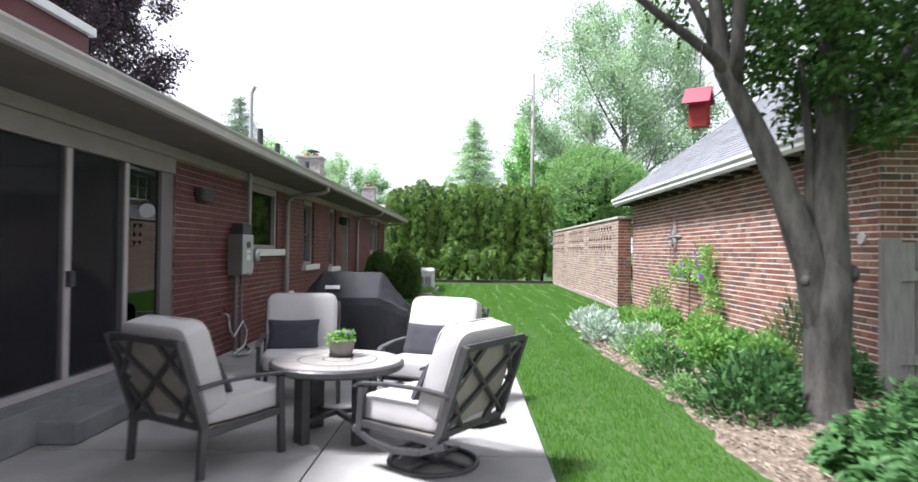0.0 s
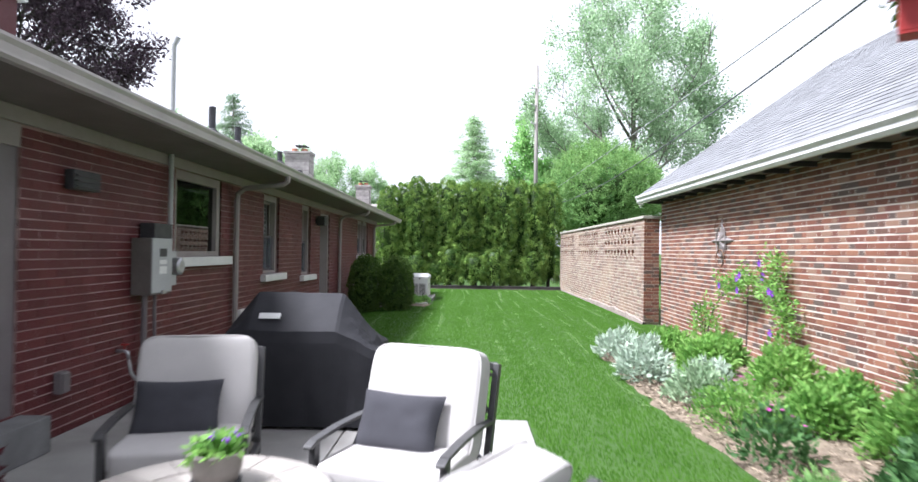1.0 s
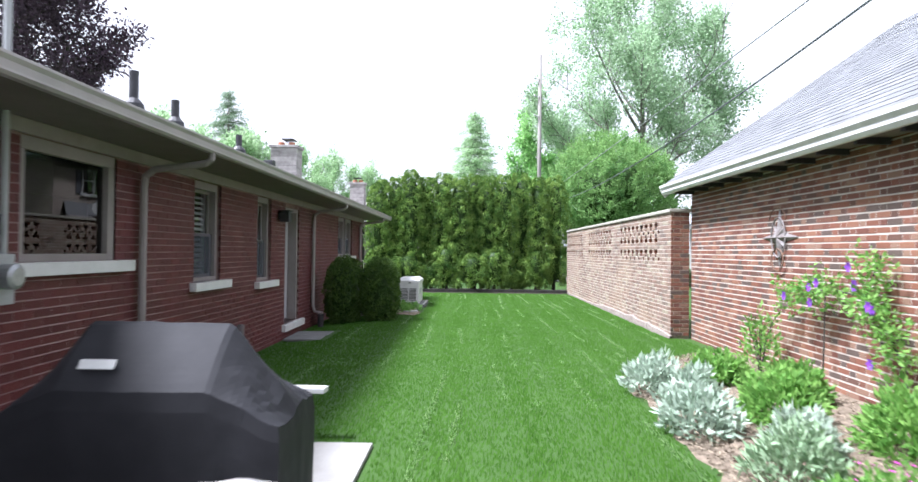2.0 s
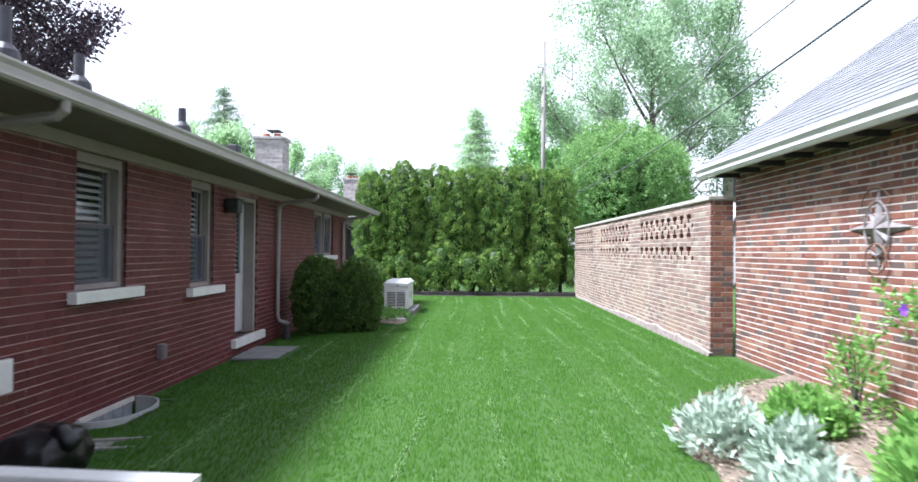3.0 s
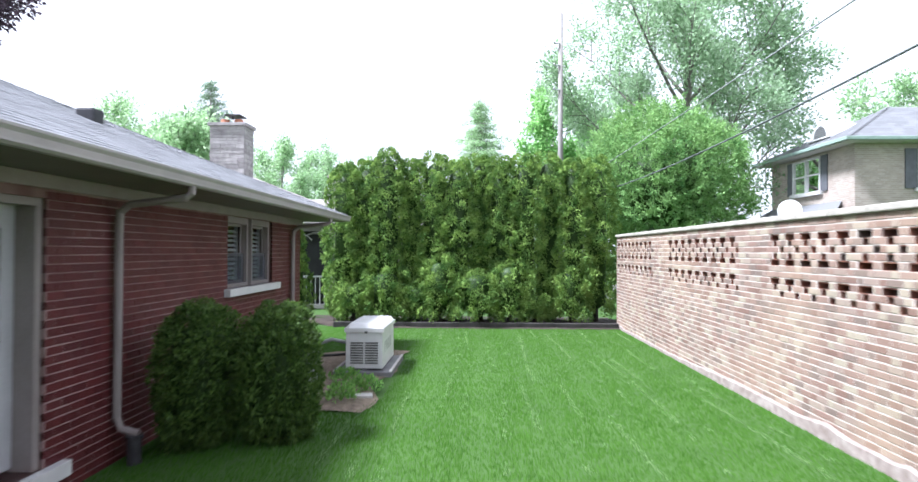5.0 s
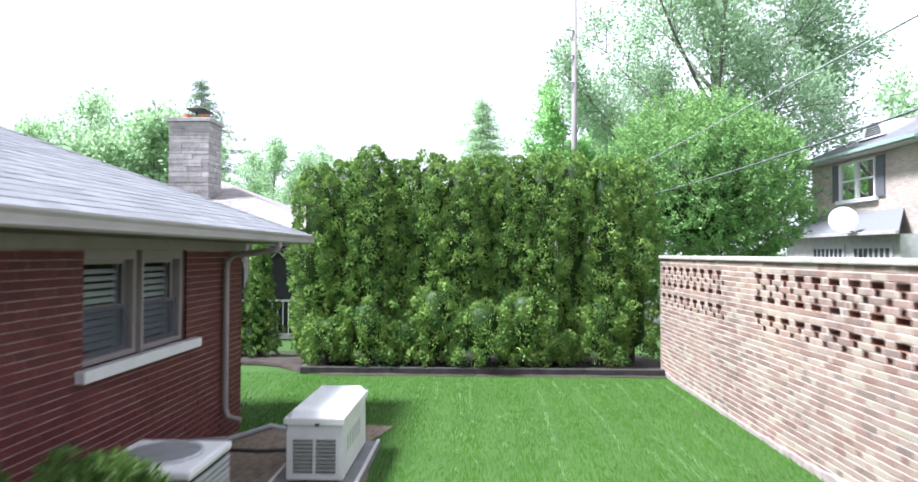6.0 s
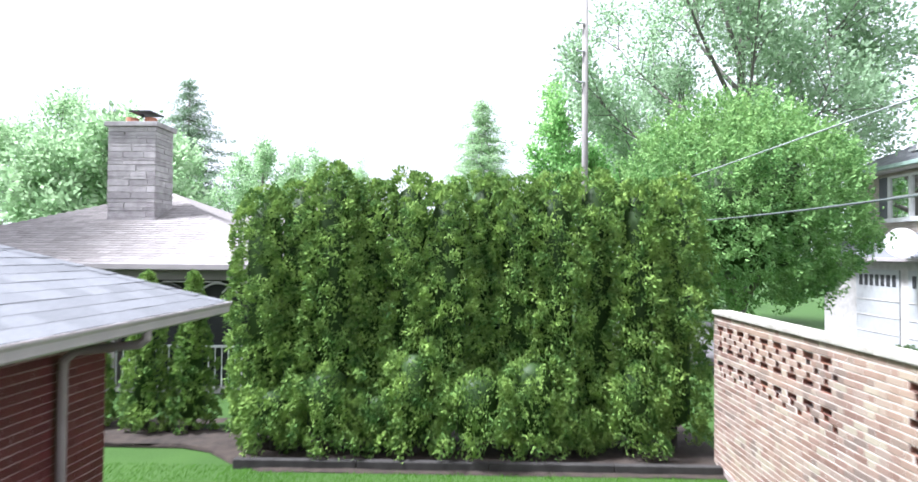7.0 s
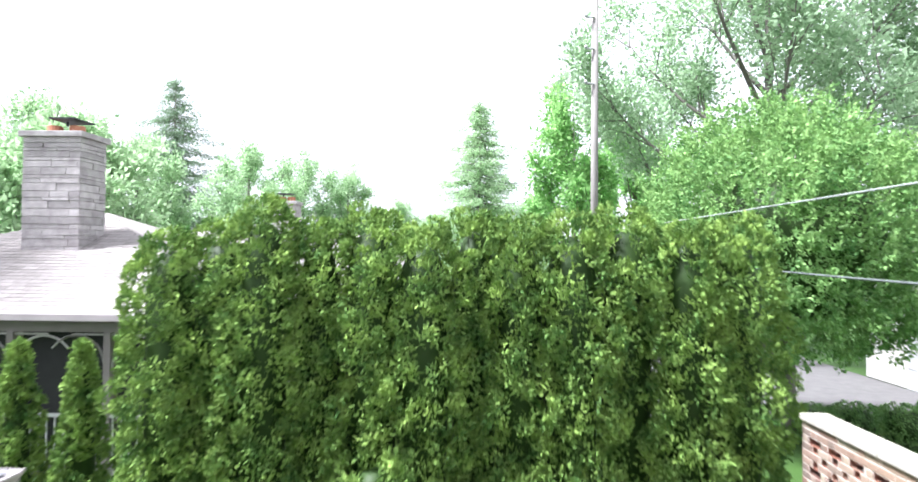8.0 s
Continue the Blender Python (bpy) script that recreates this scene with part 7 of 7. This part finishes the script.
# ---- bird house, cables, pole, fence ----
def build_garden_bits():
    b = thing("bird_house", "red wooden bird house hanging by the tree", "bird house", (1.91, 4.55, 2.36), -33)
    b.scale = (0.7, 0.72, 0.88)
    part("box", Mesh().box((-0.09, -0.08, -0.13), (0.09, 0.08, 0.08)), REDPAINT, b, bevel=0.004)
    part("roof", Mesh().box((-0.135, 0.0, -0.008), (0.135, 0.2, 0.008), pose(0, -0.17, 0.035, 46, 0, 0)).box((-0.135, -0.17, -0.008), (0.135, 0.0, 0.008), pose(0, 0.09, 0.05, -46, 0, 0)), CRIMSON, b, "crimson pitched roof")
    part("floor_board", Mesh().box((-0.088, -0.078, -0.142), (0.088, 0.078, -0.131)), REDPAINT, b)
    part("hanger", Mesh().tube([(0, 0, 0.17), (0.0, 0.05, 0.5), (0.04, 0.13, 0.76)], 0.006, 6), CABLE, b)
    def wire(name, p, q, sag, r, mat, label):
        p, q = Vector(p), Vector(q)
        pts = [p.lerp(q, i / 24) - Vector((0, 0, sag * 4 * (i / 24) * (1 - i / 24))) for i in range(25)]
        solid(name, Mesh().tube(pts, r, 6), mat, label, "cable")
    sagging = [(4.3, -4 + 44 * i / 40, 3.48 + 0.0026 * (-4 + 44 * i / 40 - 23.5) ** 2) for i in range(41)]
    solid("utility_cable", Mesh().tube(sagging, 0.013, 6), CABLE_GREY, "grey overhead service cable along the garden wall", "cable")
    wire("utility_cable", (4.3, -4.0, 4.5), (4.25, 40.0, 4.42), 0.12, 0.01, CABLE_PALE, "pale overhead service cable above the garden wall")
    p = thing("utility_pole", "tall pale wooden utility pole behind the hedge", "utility pole", (4.25, 40, 0))
    part("shaft", Mesh().tube([(0, 0, 0), (0, 0, 12.6)], [0.13, 0.1], 14), POLEWOOD, p, smooth=True)
    for z in (10.2, 11.2, 9.1):
        part("insulator", Mesh().tube([(-0.3, -0.1, z), (-0.05, -0.1, z)], 0.03, 8).lathe([(0.04, 0), (0.06, 0.05), (0.03, 0.12)], 10, (-0.3, -0.1, z)), METERGREY, p)
    f = thing("wooden_fence", "weathered grey board fence beside the garage", "fence", (4.185, 5.9, 0))
    part("post", Mesh().box((-0.078, -0.05, 0), (0.078, 0.05, 1.48)), WOODGREY, f, bevel=0.006)
    part("post", Mesh().box((1.6, -0.05, 0), (1.75, 0.05, 1.48)), WOODGREY, f, bevel=0.006)
    for z in (0.3, 1.08):
        part("rail", Mesh().box((0.079, -0.046, z), (1.599, -0.002, z + 0.09)), WOODGREY, f)
    for k in range(10):
        part("board", Mesh().box((0.1 + k * 0.149, 0.0, 0.05), (0.236 + k * 0.149, 0.022, 1.44 + 0.008 * (k % 3))), WOODGREY, f, bevel=0.003)
    for i, (x0, x1) in enumerate(((-2.9, -1.2), (-1.19, 0.6), (0.61, 2.3), (2.31, 3.75))):
        solid("edging_timber", Mesh().box((x0, 26.05, -0.05), (x1, 26.17, 0.1)), TIMBER, "dark weathered timber edging before the hedge", "edging", bevel=0.01, group="timber edging")
    s = thing("hedge_bed", "dark bare soil below the hedge", "planting bed", kind="structure")
    vs = [(x, max(y, 25.95 + 0.95 * max(0.0, min(1.0, -x - 2.7))), -0.02 + 0.05 * noise.noise(Vector((x * 2, y * 2, 3))) + (0.06 if 26.2 < y < 28 else 0)) for y in (25.95, 26.25, 26.8, 27.5, 28.2, 28.6) for x in [-6.5 + 0.5 * i for i in range(22)]]
    part("soil", Mesh().add(vs, [(j * 22 + i, j * 22 + i + 1, (j + 1) * 22 + i + 1, (j + 1) * 22 + i) for j in range(5) for i in range(21)]), SOIL, s, smooth=True)
    plant("wine_shrub", -2.1, 5.05, 0.36, 0.5, 490, "dark wine-red leafy plant beside the glass doors", WINE, 420, (0.09, 0.05))


build_garden_bits()


# ---- neighbouring houses ----
def stone_chimney(parent, x0, x1, y0, y1, z0, z1, seed):
    rng = random.Random(seed)
    c = part("chimney", Mesh().box((x0 + 0.02, y0 + 0.02, z0), (x1 - 0.02, y1 - 0.02, z1)), STONE, parent, "grey banded stone chimney with clay pots")
    z = z0
    while z < z1 - 0.03:
        h = rng.choice((0.07, 0.1, 0.13, 0.16))
        h = min(h, z1 - z)
        for face in range(4):
            u, end = 0.0, (x1 - x0 if face % 2 == 0 else y1 - y0)
            while u < end - 0.02:
                w = min(rng.uniform(0.35, 1.0), end - u)
                a, b = u + 0.006, u + w - 0.006
                p = rng.uniform(0.0, 0.012)
                if face == 0:
                    lo, hi = (x0 + a, y0 - p, z + 0.006), (x0 + b, y0 + 0.03, z + h - 0.006)
                elif face == 1:
                    lo, hi = (x1 - 0.03, y0 + a, z + 0.006), (x1 + p, y0 + b, z + h - 0.006)
                elif face == 2:
                    lo, hi = (x0 + a, y1 - 0.03, z + 0.006), (x0 + b, y1 + p, z + h - 0.006)
                else:
                    lo, hi = (x0 - p, y0 + a, z + 0.006), (x0 + 0.03, y0 + b, z + h - 0.006)
                if face < 2:
                    part("stone", Mesh().box(lo, hi), STONE, c)
                u += w
        z += h
    part("chimney_cap", Mesh().box((x0 - 0.07, y0 - 0.07, z1 + 0.001), (x1 + 0.07, y1 + 0.07, z1 + 0.12)), STONE, c, bevel=0.015)
    for k in range(2):
        xx = x0 + (x1 - x0) * (0.3 + 0.4 * k)
        part("clay_pot", Mesh().lathe([(0.16, z1 + 0.12), (0.15, z1 + 0.3), (0.13, z1 + 0.3), (0.13, z1 + 0.12)], 14, (xx, (y0 + y1) / 2, 0)), CLAY, c)
    part("rain_cap", Mesh().box((x1 - 0.75, y0 + 0.1, z1 + 0.4), (x1 - 0.2, y1 - 0.1, z1 + 0.43)).box((x1 - 0.6, (y0 + y1) / 2 - 0.02, z1 + 0.3), (x1 - 0.56, (y0 + y1) / 2 + 0.02, z1 + 0.4)), DARKMETAL, c)
    return c


def build_neighbour():
    h = thing("neighbour_house", "low house with a pale shingle hip roof and a screened porch", "house", (0, 0, 0))
    ex0, ex1, ey0, ey1, ez = -13.22, -3.4, 30.2, 40.0, 2.68
    ry, rz = (ey0 + ey1) / 2, 2.68 + 4.9 * 0.4
    vs = [(ex0, ey0, ez), (ex1, ey0, ez), (ex1, ey1, ez), (ex0, ey1, ez), (ex0 + 4.9, ry, rz), (ex1 - 4.9, ry, rz)]
    vs += [(x, y, z - 0.06) for x, y, z in vs]
    roof = part("roof", Mesh().add(vs, [(0, 1, 5, 4), (1, 2, 5), (2, 3, 4, 5), (3, 0, 4), (0, 6, 7, 1), (1, 7, 8, 2), (2, 8, 9, 3), (3, 9, 6, 0), (6, 10, 11, 7), (7, 11, 8), (8, 11, 10, 9), (9, 10, 6)]), SHINGLE_WARM, h, "pale warm grey shingle roof")
    rng = np.random.default_rng(15)
    t = Mesh()
    step = 0.14
    for r in range(34):
        y, z = ey0 + r * step, ez + r * step * 0.4
        x, lim = ex0 + r * step, ex1 - r * step
        while x < lim - 0.02:
            w = min(rng.uniform(0.24, 0.34), lim - x)
            d = 0.0065 if rng.uniform() < 0.4 else 0.004
            t.add([(x, y - 0.01, z), (x + w - 0.008, y - 0.01, z), (x + w - 0.008, y - 0.012, z + d), (x, y - 0.012, z + d), (x, y + step, z + step * 0.4 + 0.004), (x + w - 0.008, y + step, z + step * 0.4 + 0.004)], [(0, 1, 2, 3), (3, 2, 5, 4)])
            x += w
    part("shingles", t, SHINGLE_WARM, roof, kind="stuff")
    part("gutter", Mesh().box((ex0, ey0 - 0.1, ez - 0.1), (ex1 + 0.1, ey0 + 0.0, ez + 0.02)), GUTTER, h, bevel=0.012)
    part("fascia", Mesh().box((ex0, ey0 + 0.3, ez - 0.32), (ex1 - 0.3, ey0 + 0.36, ez - 0.07)), BEIGE, h)
    part("wall", Mesh().box((ex0 + 0.6, ey0 + 3.0, 0), (ex1 - 0.6, ey0 + 3.2, ez - 0.05)).box((ex1 - 0.8, ey0 + 3.2, 0), (ex1 - 0.6, ey1 - 0.6, ez - 0.05)), TAN, h)
    part("ceiling", Mesh().box((ex0 + 0.5, ey0 + 0.36, ez - 0.12), (ex1 - 0.3, ey1 - 0.5, ez - 0.09)), SOFFIT, h)
    part("porch_floor", Mesh().box((ex0 + 0.5, ey0 + 0.3, 0), (ex1 - 0.3, ey0 + 3.0, 0.12)), CONCRETE, h)
    for x in (-3.95, -5.55, -7.2, -9.0, -11.0):
        part("porch_post", Mesh().box((x - 0.06, ey0 + 0.28, 0.12), (x + 0.06, ey0 + 0.4, ez - 0.32)), BEIGE, h, bevel=0.008)
        for s in (-1, 1):
            b = part("scroll_bracket", Mesh().bar((x + s * 0.06, ey0 + 0.34, ez - 0.36), (x + s * 0.62, ey0 + 0.34, ez - 0.36), 0.03, 0.03), LIME, h, "pale scrolled iron bracket")
            for k in range(6):
                a0 = k * math.pi / 12
                p = [(x + s * (0.06 + 0.5 * (1 - math.cos(a0 + j * 0.4))), ey0 + 0.34, ez - 0.9 + 0.52 * math.sin(a0 + j * 0.4)) for j in range(4)]
                part("scroll", Mesh().tube(p, 0.02, 5), LIME, b)
    for xa, xb in ((-5.47, -4.03), (-7.12, -5.63), (-8.92, -7.28), (-10.92, -9.08)):
        part("screen_panel", Mesh().box((xa, ey0 + 0.5, 0.13), (xb, ey0 + 0.52, ez - 0.1)), SCREEN, h, "dark insect screen")
    for k in range(24):
        x = -4.05 - 0.14 * k
        part("baluster", Mesh().box((x - 0.01, ey0 + 0.32, 0.14), (x + 0.01, ey0 + 0.34, 0.95)), WHITE, h)
    part("railing", Mesh().box((-7.3, ey0 + 0.3, 0.95), (-3.95, ey0 + 0.36, 1.0)), WHITE, h)
    stone_chimney(h, -8.75, -7.55, 32.8, 33.7, 3.6, 6.05, 3)
    stone_chimney(h, -7.3, -6.4, 44.2, 45.0, 4.0, 5.6, 4)
    roof2 = Mesh().add([(-14, 40.1, 2.8), (-1.5, 40.1, 2.8), (-4.5, 46, 4.6), (-11, 46, 4.6), (-14, 52, 2.8), (-1.5, 52, 2.8)], [(0, 1, 2, 3), (1, 5, 2), (5, 4, 3, 2), (4, 0, 3)])
    part("rear_roof", roof2, SHINGLE_WARM, h, "pale grey roof of a rear wing")
    part("rear_wall", Mesh().box((-13.5, 40.5, 0), (-2, 51.5, 2.8)), TAN, h)


build_neighbour()


def sash_pair(h, place, y0, y1, z0, z1, shutters):
    """Two white sashes side by side, in a wall; place(u, z, d) gives a corner u along the wall and d proud of it."""
    def box(u0, u1, a, b, d0, d1):
        vs = [place(u, z, d) for z in (a, b) for u, d in ((u0, d0), (u1, d0), (u1, d1), (u0, d1))]
        return Mesh().add(vs, [(0, 1, 2, 3), (7, 6, 5, 4), (0, 4, 5, 1), (1, 5, 6, 2), (2, 6, 7, 3), (3, 7, 4, 0)])
    w = part("window", box(y0, y1, z1 - 0.06, z1, 0.0, 0.08), WHITE, h, "white sash window with dark shutters")
    mid = (y0 + y1) / 2
    for u in (y0, mid - 0.06, y1 - 0.07):
        part("window_frame", box(u, u + (0.12 if u == mid - 0.06 else 0.07), z0, z1 - 0.061, 0.0, 0.08), WHITE, w)
    for a, b in ((y0 + 0.07, mid - 0.06), (mid + 0.06, y1 - 0.07)):
        part("pane", box(a, b, z0, z1 - 0.06, 0.005, 0.02), GLASS_DARK, w)
        part("meeting_rail", box(a, b, (z0 + z1) / 2 - 0.03, (z0 + z1) / 2 + 0.03, 0.021, 0.06), WHITE, w)
    part("window_sill", box(y0 - 0.12, y1 + 0.12, z0 - 0.14, z0 - 0.001, 0.0, 0.14), WHITE, w)
    for u in shutters:
        part("shutter", box(u, u + 0.42, z0 - 0.03, z1, 0.0, 0.06), SHUTTER_GREY, w, "dark grey wooden shutter")


def build_far_house():
    h = thing("two_storey_house", "two storey tan brick house with a grey hip roof", "house", (0, 0, 0))
    x0, x1, y0, y1, top = 13.95, 26.0, 34.2, 40.5, 5.68
    # walls towards the garden, with their brick courses
    west = core(h, "wall", (x0, y1, 0), (0, -1, 0), (-1, 0, 0), y1 - y0, top, 0.3, [(1.95, 4.2, 4.2, 5.56)], MORTAR)
    lay(west, (x0, y1, 2.6), (0, -1, 0), (-1, 0, 0), y1 - y0, 44, "stretcher", [(1.95, 4.2, 1.6, 2.96)], TAN, (0, 0, 0, 0), 51, bed=0.01)
    south = core(h, "wall", (x0 + 0.002, y0 - 0.002, 0), (1, 0, 0), (0, -1, 0), x1 - x0, top, 0.3, [], MORTAR)
    lay(south, (x0 + 0.002, y0 - 0.002, 2.6), (1, 0, 0), (0, -1, 0), 6.0, 44, "stretcher", [], TAN, (0, 0, 0, 0), 52, bed=0.01)
    part("wall", Mesh().box((x0 + 0.3, y1 - 0.3, 0), (x1, y1 - 0.002, top)).box((x1 - 0.3, y0, 0), (x1 - 0.002, y1, top)), TAN, h)
    part("ceiling", Mesh().box((x0 + 0.3, y0 + 0.3, 2.7), (x1 - 0.3, y1 - 0.3, 2.8)), DARKROOM, h)
    ov = 0.55
    ax, bx, ay, by, ez, sl = x0 - ov, x1 + ov, y0 - ov, y1 + ov, 5.82, 0.5
    d = (by - ay) / 2
    vs = [(ax, ay, ez), (bx, ay, ez), (bx, by, ez), (ax, by, ez), (ax + d, ay + d, ez + d * sl), (bx - d, ay + d, ez + d * sl)]
    roof = part("roof", Mesh().add(vs, [(0, 1, 5, 4), (1, 2, 5), (2, 3, 4, 5), (3, 0, 4)]), SHINGLE, h, "grey shingle hip roof")
    rng = np.random.default_rng(19)
    m = Mesh()
    for r in range(19):
        k = r * 0.2
        y = ay + k + 0.01
        while y < by - k - 0.02:
            w = min(rng.uniform(0.3, 0.5), by - k - y)
            m.add([(ax + k, y, ez + k * sl + 0.012), (ax + k, y + w - 0.01, ez + k * sl + 0.012), (ax + k + 0.2, y + w - 0.01, ez + (k + 0.2) * sl + 0.004), (ax + k + 0.2, y, ez + (k + 0.2) * sl + 0.004)], [(0, 3, 2, 1)])
            y += w
        x = ax + k + 0.01
        while x < 21.0:
            w = rng.uniform(0.3, 0.5)
            m.add([(x, ay + k, ez + k * sl + 0.012), (x + w - 0.01, ay + k, ez + k * sl + 0.012), (x + w - 0.01, ay + k + 0.2, ez + (k + 0.2) * sl + 0.004), (x, ay + k + 0.2, ez + (k + 0.2) * sl + 0.004)], [(0, 1, 2, 3)])
            x += w
    part("shingles", m, SHINGLE, roof, kind="stuff")
    part("gutter", Mesh().box((ax - 0.1, ay - 0.1, ez - 0.1), (ax, by + 0.1, ez + 0.02)).box((ax, ay - 0.1, ez - 0.1), (bx, ay, ez + 0.02)), COPPER, h, "pale green weathered copper gutter", bevel=0.012)
    part("soffit", Mesh().box((ax, ay, ez - 0.13), (bx, by, ez - 0.101)), LIME, h, "pale painted soffit")
    sash_pair(h, lambda u, z, p: (x0 - p, u, z), 36.36, 38.5, 4.2, 5.56, (35.9, 38.54))
    sash_pair(h, lambda u, z, p: (u, y0 - p, z), 16.15, 17.6, 4.1, 5.5, (15.7, 17.64))
    # arched louvred vent on the western slope
    yc, zc, xf = 37.2, 6.38, 14.35
    arch = lambda r, n=16: [(yc + r * math.cos(math.pi * i / n), zc + r * math.sin(math.pi * i / n)) for i in range(n + 1)]
    ring = arch(0.62)
    vs = [(x, a, b) for x in (xf, xf + 1.7) for a, b in ring]
    n = len(ring)
    v = part("dormer", Mesh().add(vs, [(i, n + i, n + i + 1, i + 1) for i in range(n - 1)] + [tuple(range(n))]), WHITE, h, "small arched white dormer vent")
    ring = arch(0.46)
    part("louvre_panel", Mesh().add([(xf - 0.012, a, b + 0.04) for a, b in ring], [tuple(range(n))]), DARKMETAL, v)
    for k in range(5):
        z = zc + 0.09 + k * 0.08
        half = math.sqrt(max(0.01, 0.46 ** 2 - (z - zc - 0.04) ** 2)) - 0.03
        part("louvre", Mesh().box((xf - 0.03, yc - half, z), (xf - 0.014, yc + half, z + 0.022)), METERGREY, v)
    part("dormer_sill", Mesh().box((xf - 0.12, yc - 0.8, zc - 0.06), (xf + 0.1, yc + 0.8, zc - 0.001)), WHITE, v)
    # lean-to with two garage doors under it
    vs = [(12.6, 33.2, 2.92), (12.6, 40.5, 2.92), (x0 - 0.01, 40.5, 3.7), (x0 - 0.01, 35.0, 3.7)]
    vs += [(x, y, z - 0.08) for x, y, z in vs]
    part("lean_to_roof", Mesh().add(vs, [(0, 3, 2, 1), (4, 5, 6, 7), (0, 1, 5, 4), (1, 2, 6, 5), (2, 3, 7, 6), (3, 0, 4, 7)]), SHINGLE, h, "grey shingle lean-to roof")
    part("gutter", Mesh().box((12.5, 33.2, 2.81), (12.6, 40.5, 2.92)), GUTTER, h, bevel=0.012)
    part("porch_wall", Mesh().box((12.9, 33.6, 0), (x0 - 0.02, 40.5, 2.83)), LIME, h, "pale rendered garage wall")
    for a in (33.9, 36.4):
        g = part("garage_door", Mesh().box((12.85, a, 0.0), (12.89, a + 2.1, 2.55)), METERGREY, h, "white panelled garage door")
        for k in range(7):
            part("door_pane", Mesh().box((12.84, a + 0.14 + k * 0.27, 2.05), (12.849, a + 0.3 + k * 0.27, 2.4)), DARKMETAL, g)
        for z in (0.6, 1.1, 1.6):
            part("door_rail", Mesh().box((12.835, a + 0.02, z), (12.849, a + 2.08, z + 0.03)), LIME, g)
    d = thing("satellite_dish", "round pale satellite dish on the neighbouring roof", "satellite dish", (12.2, 35.3, 2.92))
    part("bowl", Mesh().tube([(0, 0, 0.4), (-0.05, -0.09, 0.42)], [0.36, 0.42], 24), WHITE, d, smooth=False)
    part("arm", Mesh().tube([(0.42, 0.05, -0.02), (0.2, 0.04, 0.1), (0.02, 0.02, 0.38)], 0.03, 8), STEEL, d)
    s = solid("driveway", Mesh().box((4.6, 34.8, -0.028), (12.85, 46.0, -0.012)), ASPHALT, "pale grey driveway behind the garden wall", "driveway", kind="structure")
    for i, (x, y) in enumerate(((7.4, 34.3), (8.3, 34.5), (9.2, 34.4), (10.1, 34.6), (11.0, 34.5))):
        bush("boxwood_bush", x, y - 1.2, 0.9, 0.75, 210 + i, "low clipped green bush behind the garden wall", APPLE, 90, 30, group="low bushes")


build_far_house()
